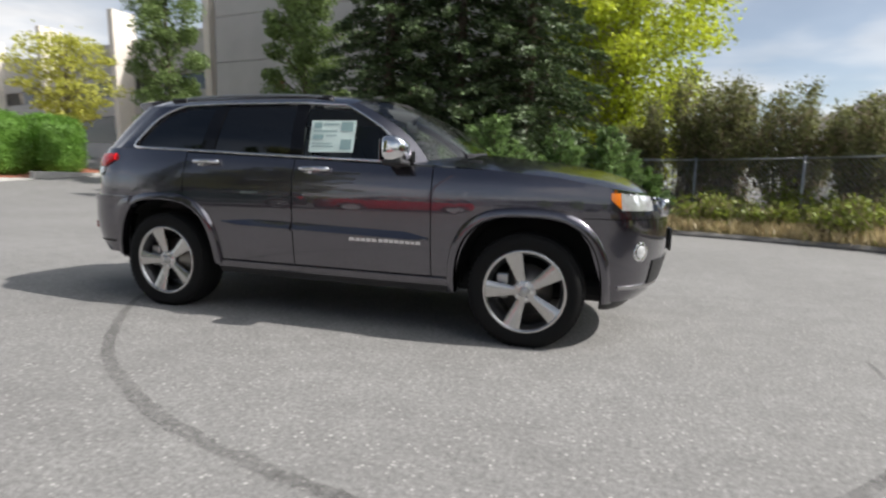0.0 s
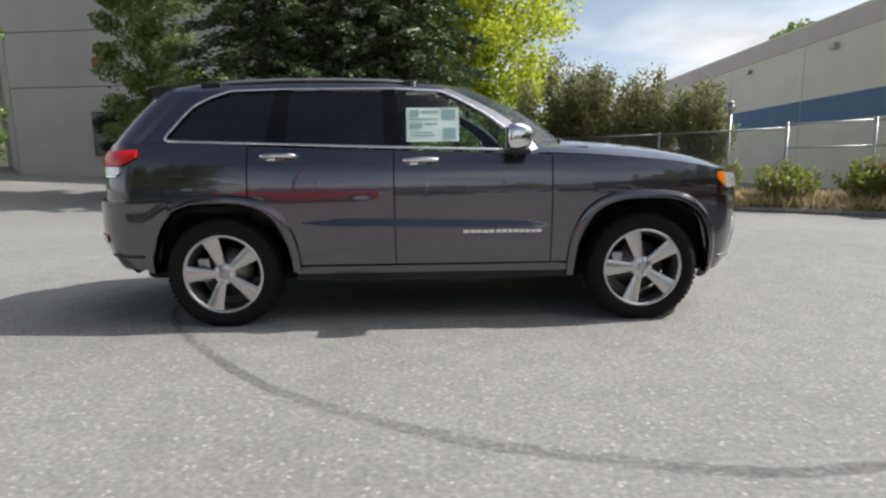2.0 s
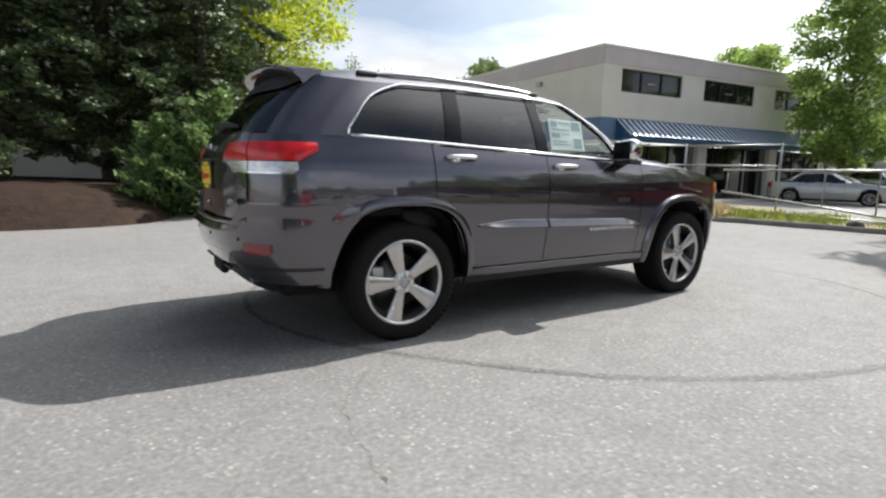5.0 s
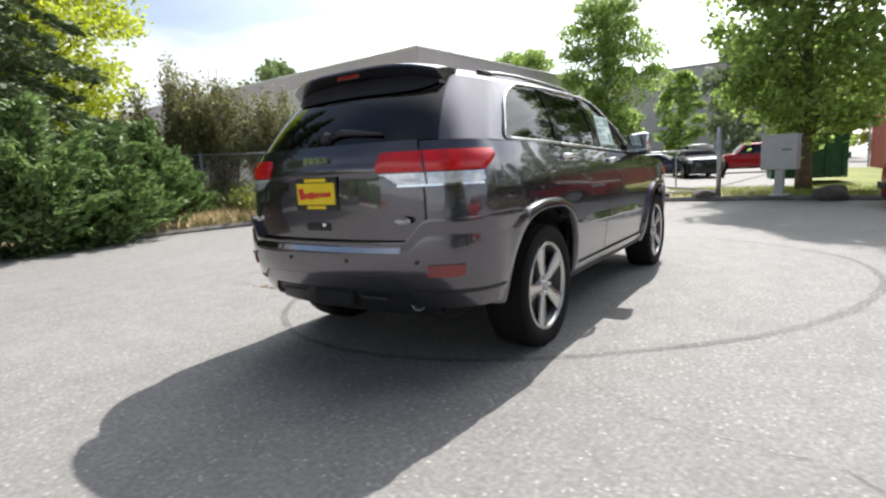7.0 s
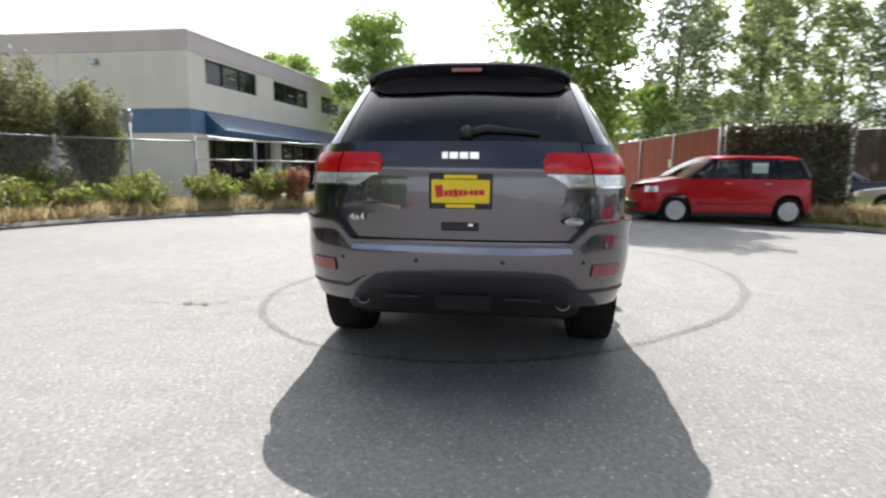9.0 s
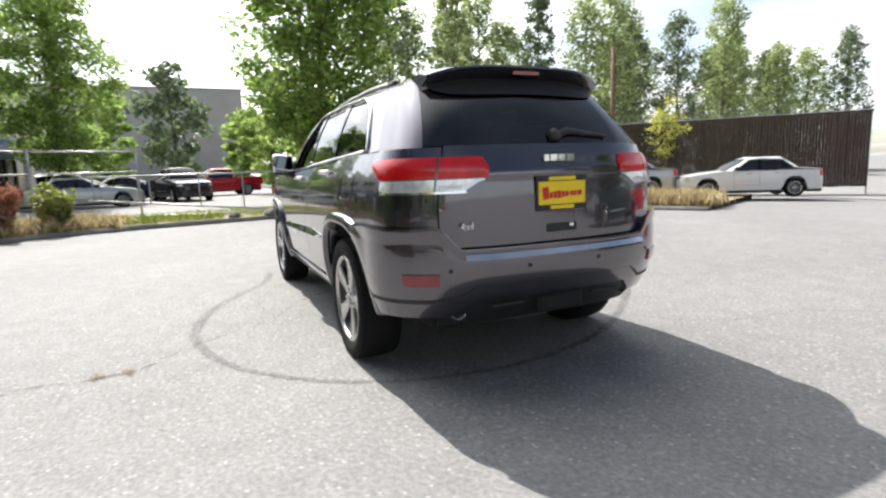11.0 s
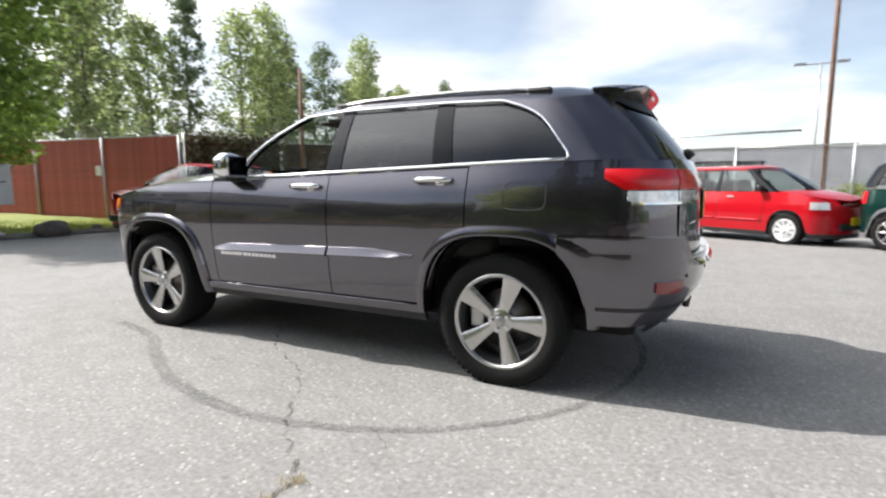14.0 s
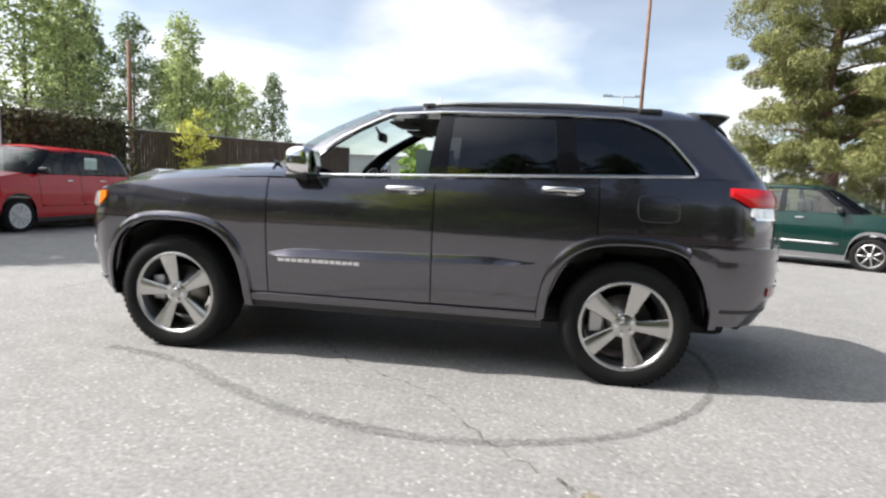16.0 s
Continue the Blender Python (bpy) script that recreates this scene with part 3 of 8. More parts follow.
def ribbon(name, pts, width, z, mat, label, category, seed=1, ragged=0.3, parts=1):
    rng = random.Random(seed)
    bm = bmesh.new()
    rows = []
    for i, p in enumerate(pts):
        d = (pts[min(i + 1, len(pts) - 1)] - pts[max(0, i - 1)]).normalized()
        s = Vector((-d.y, d.x))
        w = width(i / (len(pts) - 1)) if callable(width) else width
        a, b = w * (1 + ragged * rng.uniform(-1, 1)), w * (1 + ragged * rng.uniform(-1, 1))
        l, r = p + s * a / 2, p - s * b / 2
        rows.append((bm.verts.new((l.x, l.y, ground_z(l.x, l.y) + z)), bm.verts.new((p.x, p.y, ground_z(p.x, p.y) + z + 0.001)), bm.verts.new((r.x, r.y, ground_z(r.x, r.y) + z))))
    for a, b in zip(rows, rows[1:]):
        bm.faces.new((a[0], a[1], b[1], b[0]))
        bm.faces.new((a[1], a[2], b[2], b[1]))
    return tagged(part(name, bm, mat), label, category, kind="structure")


SKID_PTS = skid_path()
ribbon("skid_mark", SKID_PTS, lambda f: (0.066 + 0.018 * math.sin(f * 9)) * (0.45 + 0.55 * min(1.0, f / 0.22)), 0.004, SKID, "dark curved rubber skid mark on the asphalt", "skid mark", 3, 0.25)


def crack(points, width, seed):
    rng = random.Random(seed)
    pts = []
    for a, b in zip(points, points[1:]):
        a, b = Vector(a), Vector(b)
        n = max(2, int((b - a).length / 0.06))
        for i in range(n):
            q = a.lerp(b, i / n)
            pts.append(q + Vector((rng.uniform(-1, 1), rng.uniform(-1, 1))) * 0.02)
    ribbon("pavement_crack", pts, width, 0.0055, CRACK, "thin dirt-filled crack in the asphalt", "crack", seed, 0.7)


crack([(0.6, 0.5), (0.17, 1.0), (-0.19, 1.18), (-0.46, 1.46), (-0.69, 1.79), (-0.81, 1.95), (-0.99, 2.08)], 0.012, 3)
crack([(-0.99, 2.08), (-1.09, 2.21), (-1.10, 2.38), (-1.12, 2.52), (-1.06, 2.65), (-1.2, 3.0)], 0.024, 9)
crack([(-0.42, 1.38), (0.0, 1.29), (0.54, 1.36), (1.0, 1.2)], 0.006, 4)
crack([(-0.3, 1.15), (-0.45, 0.75), (-0.1, 0.3)], 0.005, 6)
crack([(-2.2, 1.9), (-1.6, 2.2), (-1.2, 1.75), (-0.6, 1.4)], 0.005, 7)
crack([(-2.9, -3.2), (-2.3, -2.4), (-2.2, -1.7), (-1.8, -1.2)], 0.006, 8)


# ---- plants ----
def make_tree(name, x, y, height, spread, mat, bark, seed, label, category="tree", leaves=14000, leaf=0.16, trunk_r=0.16, bare=0.25, shape=1.0,
              group="", clumps=46, lean=(0, 0), tall=1.0, zbase=None):
    """A broadleaf tree: tapered trunk, limbs, and a crown of leaves in uneven clumps round the limb ends."""
    rng = np.random.default_rng(seed)
    z0 = ground_z(x, y) if zbase is None else zbase
    tree = empty(name, pose(x, y, z0), label, category, group)
    top = height * 0.92
    k = 7
    spine = [(lean[0] * t + 0.12 * math.sin(seed + 5 * t) * t, lean[1] * t + 0.12 * math.cos(seed * 2 + 4 * t) * t, top * t) for t in (i / k for i in range(k + 1))]
    tubes = [tube(spine, [trunk_r * (1.25 if i == 0 else 1) * (1 - 0.9 * i / k) + 0.01 for i in range(k + 1)], 9)]
    pts, sizes = [], []
    for c in range(clumps):
        f = bare + (1 - bare) * ((c + rng.random()) / clumps)
        ang = c * 2.39996 + rng.uniform(-0.4, 0.4)
        prof = math.sin(math.pi * min(1, max(0.02, ((f - bare) / (1 - bare)) ** shape * 0.93 + 0.07))) ** 0.75
        reach = spread * (0.30 + 0.70 * prof) * rng.uniform(0.6, 1.05)
        s = np.array(spine[min(k, int(f * k))]) * [1, 1, 0] + [0, 0, height * f * 0.95]
        end = s + [math.cos(ang) * reach * 0.78, math.sin(ang) * reach * 0.78, reach * 0.28 * tall + rng.uniform(-0.2, 0.3)]
        base = s - [0, 0, reach * 0.25]
        mid = (base + end) / 2 + [0, 0, 0.1 * reach]
        tubes.append(tube([base, mid, end], [trunk_r * 0.32 * (1 - 0.6 * f), trunk_r * 0.2 * (1 - 0.6 * f), 0.008], 5))
        n = int(leaves / clumps * rng.uniform(0.6, 1.4))
        r = spread * rng.uniform(0.20, 0.36)
        pts.append(blob_points(rng, end, (r, r, r * 0.62 * tall), int(n * 0.72), 0.15))
        m = int(n * 0.28)
        t = rng.random(m)[:, None]
        pts.append(base + (end - base) * t + rng.normal(size=(m, 3)) * r * 0.35)
    part("trunk", join_bm(tubes), bark, tree, smooth=True)
    P = np.concatenate(pts)
    P[:, 2] = np.maximum(P[:, 2], 0.35)
    leaf_cloud("crown", P, leaf, mat, tree, 0.7, 0.25)
    return tree


def make_conifer(name, x, y, height, spread, seed, label, leaves=26000, mat=None, droop=0.25, skirt=0.12, leaf=0.20):
    """A spruce: straight trunk, whorls of drooping boughs with short needle sprays."""
    rng = np.random.default_rng(seed)
    tree = empty(name, pose(x, y, ground_z(x, y)), label, "conifer")
    tubes = [tube([(0, 0, 0), (0.03, 0, height * 0.5), (0, 0, height)], [0.22, 0.13, 0.02], 9)]
    pts, axs = [], []
    nb = int(height * 11)
    for b in range(nb):
        f = (b + rng.random()) / nb
        z = height * (skirt + (1 - skirt) * f)
        reach = spread * (1 - f) ** 0.8 * rng.uniform(0.65, 1.1) + 0.15
        ang = b * 2.39996 + rng.uniform(-0.3, 0.3)
        d = np.array([math.cos(ang), math.sin(ang), 0])
        end = d * reach + [0, 0, z - droop * reach]
        mid = d * reach * 0.5 + [0, 0, z - droop * 0.15 * reach]
        if f < 0.85:
            tubes.append(tube([(0, 0, z), mid, end], [0.035, 0.022, 0.006], 4, False))
        n = max(14, int(leaves / nb * (reach / spread) * 1.9))
        t = rng.random(n) ** 0.7
        p = np.where(t[:, None] < 0.5, np.array([0, 0, z]) + (mid - [0, 0, z]) * (t[:, None] * 2), mid + (end - mid) * (t[:, None] * 2 - 1))
        side = np.cross(d, [0, 0, 1])
        off = rng.uniform(-1, 1, n) * reach * 0.26 * (1.15 - t)
        p = p + side * off[:, None] + rng.normal(size=(n, 3)) * 0.06 - np.array([0, 0, 1]) * np.abs(off)[:, None] * 0.35
        pts.append(p)
        axs.append(d + side * np.sign(off)[:, None] * 0.8 + [0, 0, -0.25])
    part("trunk", join_bm(tubes), BARK, tree, smooth=True)
    P = np.concatenate(pts)
    P[:, 2] = np.maximum(P[:, 2], 0.1)
    leaf_cloud("crown", P, leaf, mat or L_CONIFER, tree, 0.42, 0, np.concatenate(axs))
    return tree


def make_juniper(x, y, spread, height, seed, n=9000, mat=None, label="spreading green juniper shrub with feathery sprays", name="juniper_shrub", zoff=0.0):
    """A spreading shrub: arching stems that carry feathery sprays."""
    rng = np.random.default_rng(seed)
    ob = empty(name, pose(x, y, ground_z(x, y) + zoff), label, "shrub")
    tubes, pts, axs = [], [], []
    stems = 46
    for s in range(stems):
        ang = s * 2.39996 + rng.uniform(-0.4, 0.4)
        tilt = rng.uniform(0.1, 1.0)
        reach = spread * tilt * rng.uniform(0.75, 1.05)
        h = height * (1.08 - 0.72 * tilt ** 1.5) * rng.uniform(0.75, 1.05)
        d = np.array([math.cos(ang), math.sin(ang), 0])
        a, m, e = np.array([0, 0, 0.0]), d * reach * 0.45 + [0, 0, h * 0.75], d * reach + [0, 0, h]
        tubes.append(tube([a, m, e], [0.03, 0.02, 0.005], 4, False))
        k = n // stems
        t = rng.random(k) ** 0.6
        q = (1 - t)[:, None] ** 2 * a + (2 * t * (1 - t))[:, None] * m + (t ** 2)[:, None] * e
        w = 0.30 * spread * (1.2 - t)
        pts.append(q + rng.normal(size=(k, 3)) * (w * 0.45)[:, None] * [1, 1, 0.55])
        axs.append(np.tile(d * 0.9 + [0, 0, 0.35], (k, 1)))
    part("stem", join_bm(tubes), BARK, ob)
    P = np.concatenate(pts)
    P[:, 2] = np.maximum(P[:, 2], 0.03)
    leaf_cloud("foliage", P, 0.15, mat or L_JUNIPER, ob, 0.34, 0, np.concatenate(axs))
    return ob


def make_scrub(x, y, spread, height, seed, leaf_mat=None, n=5200, label="tall straggly broom bush with brown twigs", low=0.35, twig=0.45):
    """A loose upright bush: many thin stems, twigs, leaves mostly towards the top."""
    rng = np.random.default_rng(seed)
    ob = empty("broom_bush", pose(x, y, ground_z(x, y) + 0.05), label, "bush")
    tubes, pts, tw, ax = [], [], [], []
    stems = 34
    for s in range(stems):
        ang = rng.uniform(0, 6.28)
        r = spread * rng.uniform(0.1, 1.0) ** 0.7
        h = height * rng.uniform(0.6, 1.05) * (1 - 0.25 * r / spread)
        d = np.array([math.cos(ang), math.sin(ang), 0])
        a, m, e = d * r * 0.25, d * r * 0.6 + [0, 0, h * 0.5], d * r + [rng.normal() * 0.1, rng.normal() * 0.1, h]
        tubes.append(tube([a, m, e], [0.024, 0.014, 0.004], 4, False))
        k = n // stems
        t = low + (1 - low) * rng.random(k) ** 0.8
        q = (1 - t)[:, None] ** 2 * a + (2 * t * (1 - t))[:, None] * m + (t ** 2)[:, None] * e
        pts.append(q + rng.normal(size=(k, 3)) * spread * 0.11)
        k2 = int(k * twig)
        t = 0.15 + 0.8 * rng.random(k2)
        q = (1 - t)[:, None] ** 2 * a + (2 * t * (1 - t))[:, None] * m + (t ** 2)[:, None] * e
        tw.append(q + rng.normal(size=(k2, 3)) * spread * 0.13)
        ax.append(rng.normal(size=(k2, 3)) * [0.6, 0.6, 0.2] + [0, 0, 1.0])
    part("stem", join_bm(tubes), BARK, ob)
    P = np.concatenate(pts)
    P[:, 2] = np.maximum(P[:, 2], 0.05)
    leaf_cloud("foliage", P, 0.115, leaf_mat or L_SCRUB, ob, 0.42, 0)
    T = np.concatenate(tw)
    T[:, 2] = np.maximum(T[:, 2], 0.1)
    tagged(leaf_cloud("dry_twig_growth", T, 0.34, L_TWIG, ob, 0.05, 0, np.concatenate(ax)), kind="stuff")
    return ob


def make_pine(x, y, height, seed):
    """An old pine: bent trunk, long bare limbs that end in rounded cloud-like pads of needles, with gaps between."""
    rng = np.random.default_rng(seed)
    ob = empty("pine_tree", pose(x, y, ground_z(x, y)), "old pine with bent trunk and olive needle pads", "tree")
    spine = [np.array(p) for p in ((0, 0, 0), (-0.15, 0.1, height * 0.22), (0.30, 0.0, height * 0.45), (0.05, 0.1, height * 0.70), (0.35, 0.0, height * 0.98))]
    tubes = [tube(spine, [0.30, 0.25, 0.20, 0.13, 0.03], 10)]
    pts = []
    count = 54
    for c in range(count):
        f = 0.17 + 0.83 * (c + 0.6 * rng.random()) / count
        ang = c * 2.39996 + rng.uniform(-0.6, 0.6)
        reach = (0.7 + 2.6 * math.sin(math.pi * min(1, f * 0.72 + 0.22))) * rng.uniform(0.45, 1.15)
        k = f * 4 * 0.98
        i = min(3, int(k))
        s = spine[i] + (spine[i + 1] - spine[i]) * (k - i)
        e = s + [math.cos(ang) * reach, math.sin(ang) * reach, rng.uniform(-0.05, 0.35) * reach]
        mid = (s + e) / 2 + [rng.normal() * 0.15, rng.normal() * 0.15, 0.10 * reach]
        tubes.append(tube([s, mid, e], [0.085 * (1.2 - f), 0.055 * (1.2 - f), 0.012], 6))
        for q in range(4):
            cc = s + (e - s) * (0.45 + 0.18 * q) + rng.normal(size=3) * [0.36, 0.36, 0.22] + [0, 0, 0.12]
            r = rng.uniform(0.32, 0.78)
            pts.append(blob_points(rng, cc, (r, r, r * rng.uniform(0.5, 0.85)), int(1250 * r + 200), 0.25))
    part("trunk", join_bm(tubes), PINE_BARK, ob, smooth=True)
    P = np.concatenate(pts)
    leaf_cloud("crown", P, 0.13, L_PINE, ob, 0.20, 0)
    return ob


def make_hedge(x, y, sx, sy, sz, rz, seed, name="clipped_hedge", label="rounded clipped green hedge block"):
    rng = np.random.default_rng(seed)
    ob = empty(name, pose(x, y, ground_z(x, y), 0, 0, rz), label, "hedge", "hedge blocks")
    bm = box_bm(sx * 0.9, sy * 0.9, sz * 0.92, 0, 0, sz * 0.46, 0.25 * min(sx, sy, sz), 4)
    part("core", bm, L_HEDGE, ob)
    v = rng.normal(size=(9000, 3))
    v /= (np.abs(v) ** 4).sum(1)[:, None] ** 0.25
    P = v * np.array([sx / 2, sy / 2, sz / 2]) * (1 + 0.05 * rng.normal(size=(9000, 1))) + [0, 0, sz / 2]
    P = P[P[:, 2] > 0.02]
    leaf_cloud("foliage", P, 0.11, L_HEDGE, ob, 0.65, 0)
    return ob


def scatter_grass(name, area, n, mat, size, label, seed, clump=0.18, upright=1.0):
    """Tufts of blades over a stretch of ground."""
    rng = np.random.default_rng(seed)
    base = np.array([area(rng) for _ in range(n)])
    k = 6
    P = np.repeat(base, k, 0) + rng.normal(size=(n * k, 3)) * [clump, clump, 0]
    sz = size * rng.uniform(0.5, 1.4, n * k)
    P[:, 2] += sz * 0.42
    ax = rng.normal(size=(n * k, 3)) * 0.3 + [0, 0, upright]
    ob = leaf_cloud(name, P, sz, mat, None, 0.09, 0, ax)
    return tagged(ob, label, "grass", kind="stuff")


def ring_area(a0, a1, r0, r1, lift=0.08):
    def pick(rng):
        a, r = radians(rng.uniform(a0, a1)), rng.uniform(r0, r1)
        x, y = rim(a, r)
        return x, y, ground_z(x, y) + lift
    return pick


# conifers and shrubs north of the turning circle
make_conifer("spruce_tree", -4.9, 11.6, 12.5, 3.0, 3, "tall dark spruce with drooping boughs", 25000, leaf=0.19)
make_conifer("spruce_tree", -2.8, 12.4, 13.5, 3.2, 4, "tall dark spruce with drooping boughs", 25000, leaf=0.19)
make_conifer("spruce_tree", -0.6, 12.2, 12.0, 3.0, 5, "tall dark spruce beside a yellow tree", 25000, leaf=0.19)
for i, (x, y, s, h) in enumerate([(-1.9, 8.9, 1.4, 2.0), (-0.9, 8.8, 1.7, 2.7), (0.6, 9.5, 1.7, 2.4), (1.9, 10.2, 1.6, 2.4), (0.2, 8.9, 1.2, 1.2), (1.4, 9.9, 1.1, 0.9), (2.8, 10.5, 1.2, 1.5)]):
    make_juniper(x, y, s, h, 20 + i, 9000 if h > 1.4 else 5000)
def mulch_mound():
    """A low planted mound with a rounded edge."""
    bm = bmesh.new()
    rings = []
    for j in range(9):
        f = j / 8
        ring = []
        for i in range(64):
            t = 2 * math.pi * i / 64
            k = (abs(math.cos(t)) ** 3 + abs(math.sin(t)) ** 3) ** (-1 / 3)
            x, y = -4.6 + 3.0 * (1 - f) * math.cos(t) * k, 10.4 + 3.7 * (1 - f) * math.sin(t) * k
            ring.append(bm.verts.new((x, y, ground_z(x, y) - 0.05 + 0.75 * min(1, f * 3.2) ** 0.6 * (0.9 + 0.1 * f) + 0.04 * noise.noise((x * 1.3, y * 1.3, 0)) * (j > 0))))
        rings.append(ring)
    for a, b in zip(rings, rings[1:]):
        for i in range(64):
            bm.faces.new((a[i], a[(i + 1) % 64], b[(i + 1) % 64], b[i]))
    bmesh.ops.recalc_face_normals(bm, faces=bm.faces)
    tagged(part("mulch_mound", bm, SHADE_MULCH, smooth=True), "bark mound below the conifers, their shade put into its dark colour", "mulch bed", kind="structure")


mulch_mound()
make_tree("yellow_green_tree", 2.3, 17.5, 11.5, 4.0, L_YELLOW, BARK, 11, "bright yellow-green tree in full sun", leaves=34000, leaf=0.165, clumps=78, bare=0.10, tall=0.8)
make_tree("birch_tree", -9.0, 13.2, 8.5, 1.8, L_BIRCH, BARK, 12, "soft green weeping tree by the office wall", leaves=24000, leaf=0.12, bare=0.08, tall=1.2)
make_tree("birch_tree", -16.8, 15.0, 9.5, 1.9, L_BIRCH, BARK, 13, "soft green weeping tree by the office wall", leaves=24000, leaf=0.125, bare=0.08, tall=1.2)
make_tree("golden_tree", -27.5, 18.5, 7.4, 3.1, L_GOLD, BARK, 14, "small golden-leaved street tree in mulch", leaves=5200, leaf=0.20, bare=0.34, trunk_r=0.13, tall=0.6)
make_hedge(-8.6, 16.2, 1.9, 1.6, 1.15, 10, 31, "round_shrub", "low rounded green shrub by the wall")
make_hedge(-25.0, 15.6, 2.4, 2.5, 2.8, -10, 32)
make_hedge(-25.2, 12.9, 2.4, 2.6, 2.9, -5, 33)
make_hedge(-25.5, 10.0, 2.4, 2.7, 2.9, 0, 34)
build_patch("mulch_bed", [(-34, 8), (-22.4, 8.4), (-22.8, 17.2), (-34, 22)], MULCH, "red bark mulch bed below hedges", "mulch bed", 0.06, 12)
for i, (p, q) in enumerate((((-22.3, 8.2), (-22.5, 12.8)), ((-22.5, 12.8), (-22.7, 17.4)), ((-22.7, 17.4), (-27.0, 19.6)))):
    d = Vector(q) - Vector(p)
    mid = (Vector(p) + Vector(q)) / 2
    kb = tagged(part("bed_kerb", box_bm(d.length, 0.30, 0.5, 0, 0, 0, 0.03, 2), KERB_PALE), "pale concrete kerb round the mulch bed", "kerb", kind="structure")
    kb.matrix_world = pose(mid.x, mid.y, ground_z(mid.x, mid.y) - 0.05) @ Matrix.Rotation(math.atan2(d.y, d.x), 4, "Z")
for i, (x, y, s, h) in enumerate([(2.6, 13.4, 0.9, 3.4), (3.9, 12.9, 1.1, 5.0), (5.1, 12.2, 1.1, 4.4), (6.3, 11.3, 1.0, 4.0), (7.5, 10.2, 0.75, 3.6), (5.0, 13.4, 1.1, 4.2)]):
    make_scrub(x, y, s, h, 40 + i, None, 8200, low=0.50, twig=0.35)
for i, (x, y, s, h) in enumerate([(3.6, 12.9, 0.8, 1.3), (5.0, 11.9, 0.8, 1.2), (6.4, 10.7, 0.8, 1.3), (7.6, 9.5, 0.6, 1.1)]):
    make_scrub(x, y, s, h, 50 + i, L_WEED, 2600, "leafy green undergrowth behind the wire fence", 0.1, 0.2)
for i, (x, y, s, h, m) in enumerate([(4.2, 9.6, 0.8, 0.9, L_WEED), (6.6, 8.3, 0.7, 1.0, L_WEED), (8.0, 7.2, 0.7, 1.1, L_WEED), (9.1, 6.3, 0.45, 1.25, L_WEED), (9.2, 5.6, 0.4, 1.3, L_RUST), (9.9, 4.7, 0.5, 1.2, L_WEED), (5.4, 9.2, 0.6, 0.8, L_WEED)]):
    make_scrub(x, y, s, h, 60 + i, m, 2600, "weedy green shrub on the dry verge" if m is L_WEED else "rusty red-brown weed by the fence", 0.1, 0.3)
scatter_grass("dry_grass", ring_area(28, 92, CR + 0.1, CR + 2.2), 5200, L_GRASS, 0.30, "dry straw-coloured grass on the verge", 71)
scatter_grass("green_weeds", ring_area(15, 88, CR + 0.3, CR + 2.0), 2600, L_WEED, 0.20, "green weeds among dry grass", 72)
scatter_grass("crack_weed", lambda rng: (-1.10 + rng.normal() * 0.025, 2.29 + (0.085 if rng.random() < 0.5 else -0.07) + rng.normal() * 0.02, ground_z(-1.1, 2.3)), 30, L_GRASS, 0.030, "small dry weed tuft growing in the crack", 75, 0.012)
scatter_grass("lawn_grass", ring_area(-48, 12, CR + 0.05, CR + 4), 4200, L_WEED, 0.10, "short green grass blades along the kerb", 73, 0.25)
scatter_grass("dry_reeds", ring_area(-62, -36, CR + 0.6, CR + 2.6), 2400, L_GRASS, 0.40, "tall dry reeds before the brown fence", 74)
make_tree("maple_tree", 12.8, -2.2, 9.2, 2.9, L_GREEN, BARK, 15, "full green maple on the lawn", leaves=26000, leaf=0.165, bare=0.17, clumps=62, tall=0.9, trunk_r=0.17)
make_tree("maple_tree", 28.5, 8.0, 10.8, 3.4, L_GREEN, BARK, 16, "green maple at the edge of the lot", leaves=22000, leaf=0.19, bare=0.16, clumps=56)
make_tree("maple_tree", 33.0, 15.5, 9.5, 3.2, L_GREEN, BARK, 17, "green maple beside the office", leaves=14000, leaf=0.22, bare=0.16, clumps=46)
make_pine(-10.6, -14.4, 10.5, 18)
make_conifer("spruce_tree", -14.4, -16.2, 12.5, 3.1, 6, "dark green conifer behind the old pine", 16000, leaf=0.25)
make_conifer("spruce_tree", -18.2, -15.0, 13.5, 3.4, 7, "dark green conifer behind the old pine", 16000, leaf=0.26)
for i, (x, y, s_, h_) in enumerate([(-12.6, -13.2, 1.2, 1.9), (-11.4, -16.0, 1.3, 2.2), (-8.6, -15.6, 1.0, 1.6), (-6.6, -17.4, 0.9, 1.4)]):
    make_scrub(x, y, s_, h_, 90 + i, L_WEED, 5200, "leafy green shrub below the pine", 0.1, 0.1)
for i in range(22):
    y = -12 - 2.7 * i
    rng = random.Random(100 + i)
    make_tree("poplar_tree", 36 + rng.uniform(-3, 4), y, rng.uniform(13.5, 18.5), rng.uniform(2.3, 3.3), L_POPLAR if i % 3 else L_POPLAR_DARK, BARK, 100 + i,
              "tall narrow poplar in the row behind the fence", leaves=5300, leaf=0.30, clumps=54, bare=0.04, tall=1.5, shape=0.62, group="poplar row")
for i in range(9):
    rng = random.Random(200 + i)
    make_tree("far_tree", 62 + rng.uniform(-6, 10), 26 - 7.5 * i, rng.uniform(8, 13), rng.uniform(3.2, 4.6), L_POPLAR_DARK if i % 2 else L_GREEN, BARK, 200 + i,
              "distant green tree beyond the lot", leaves=2600, leaf=0.6, clumps=26, bare=0.06, group="distant trees")
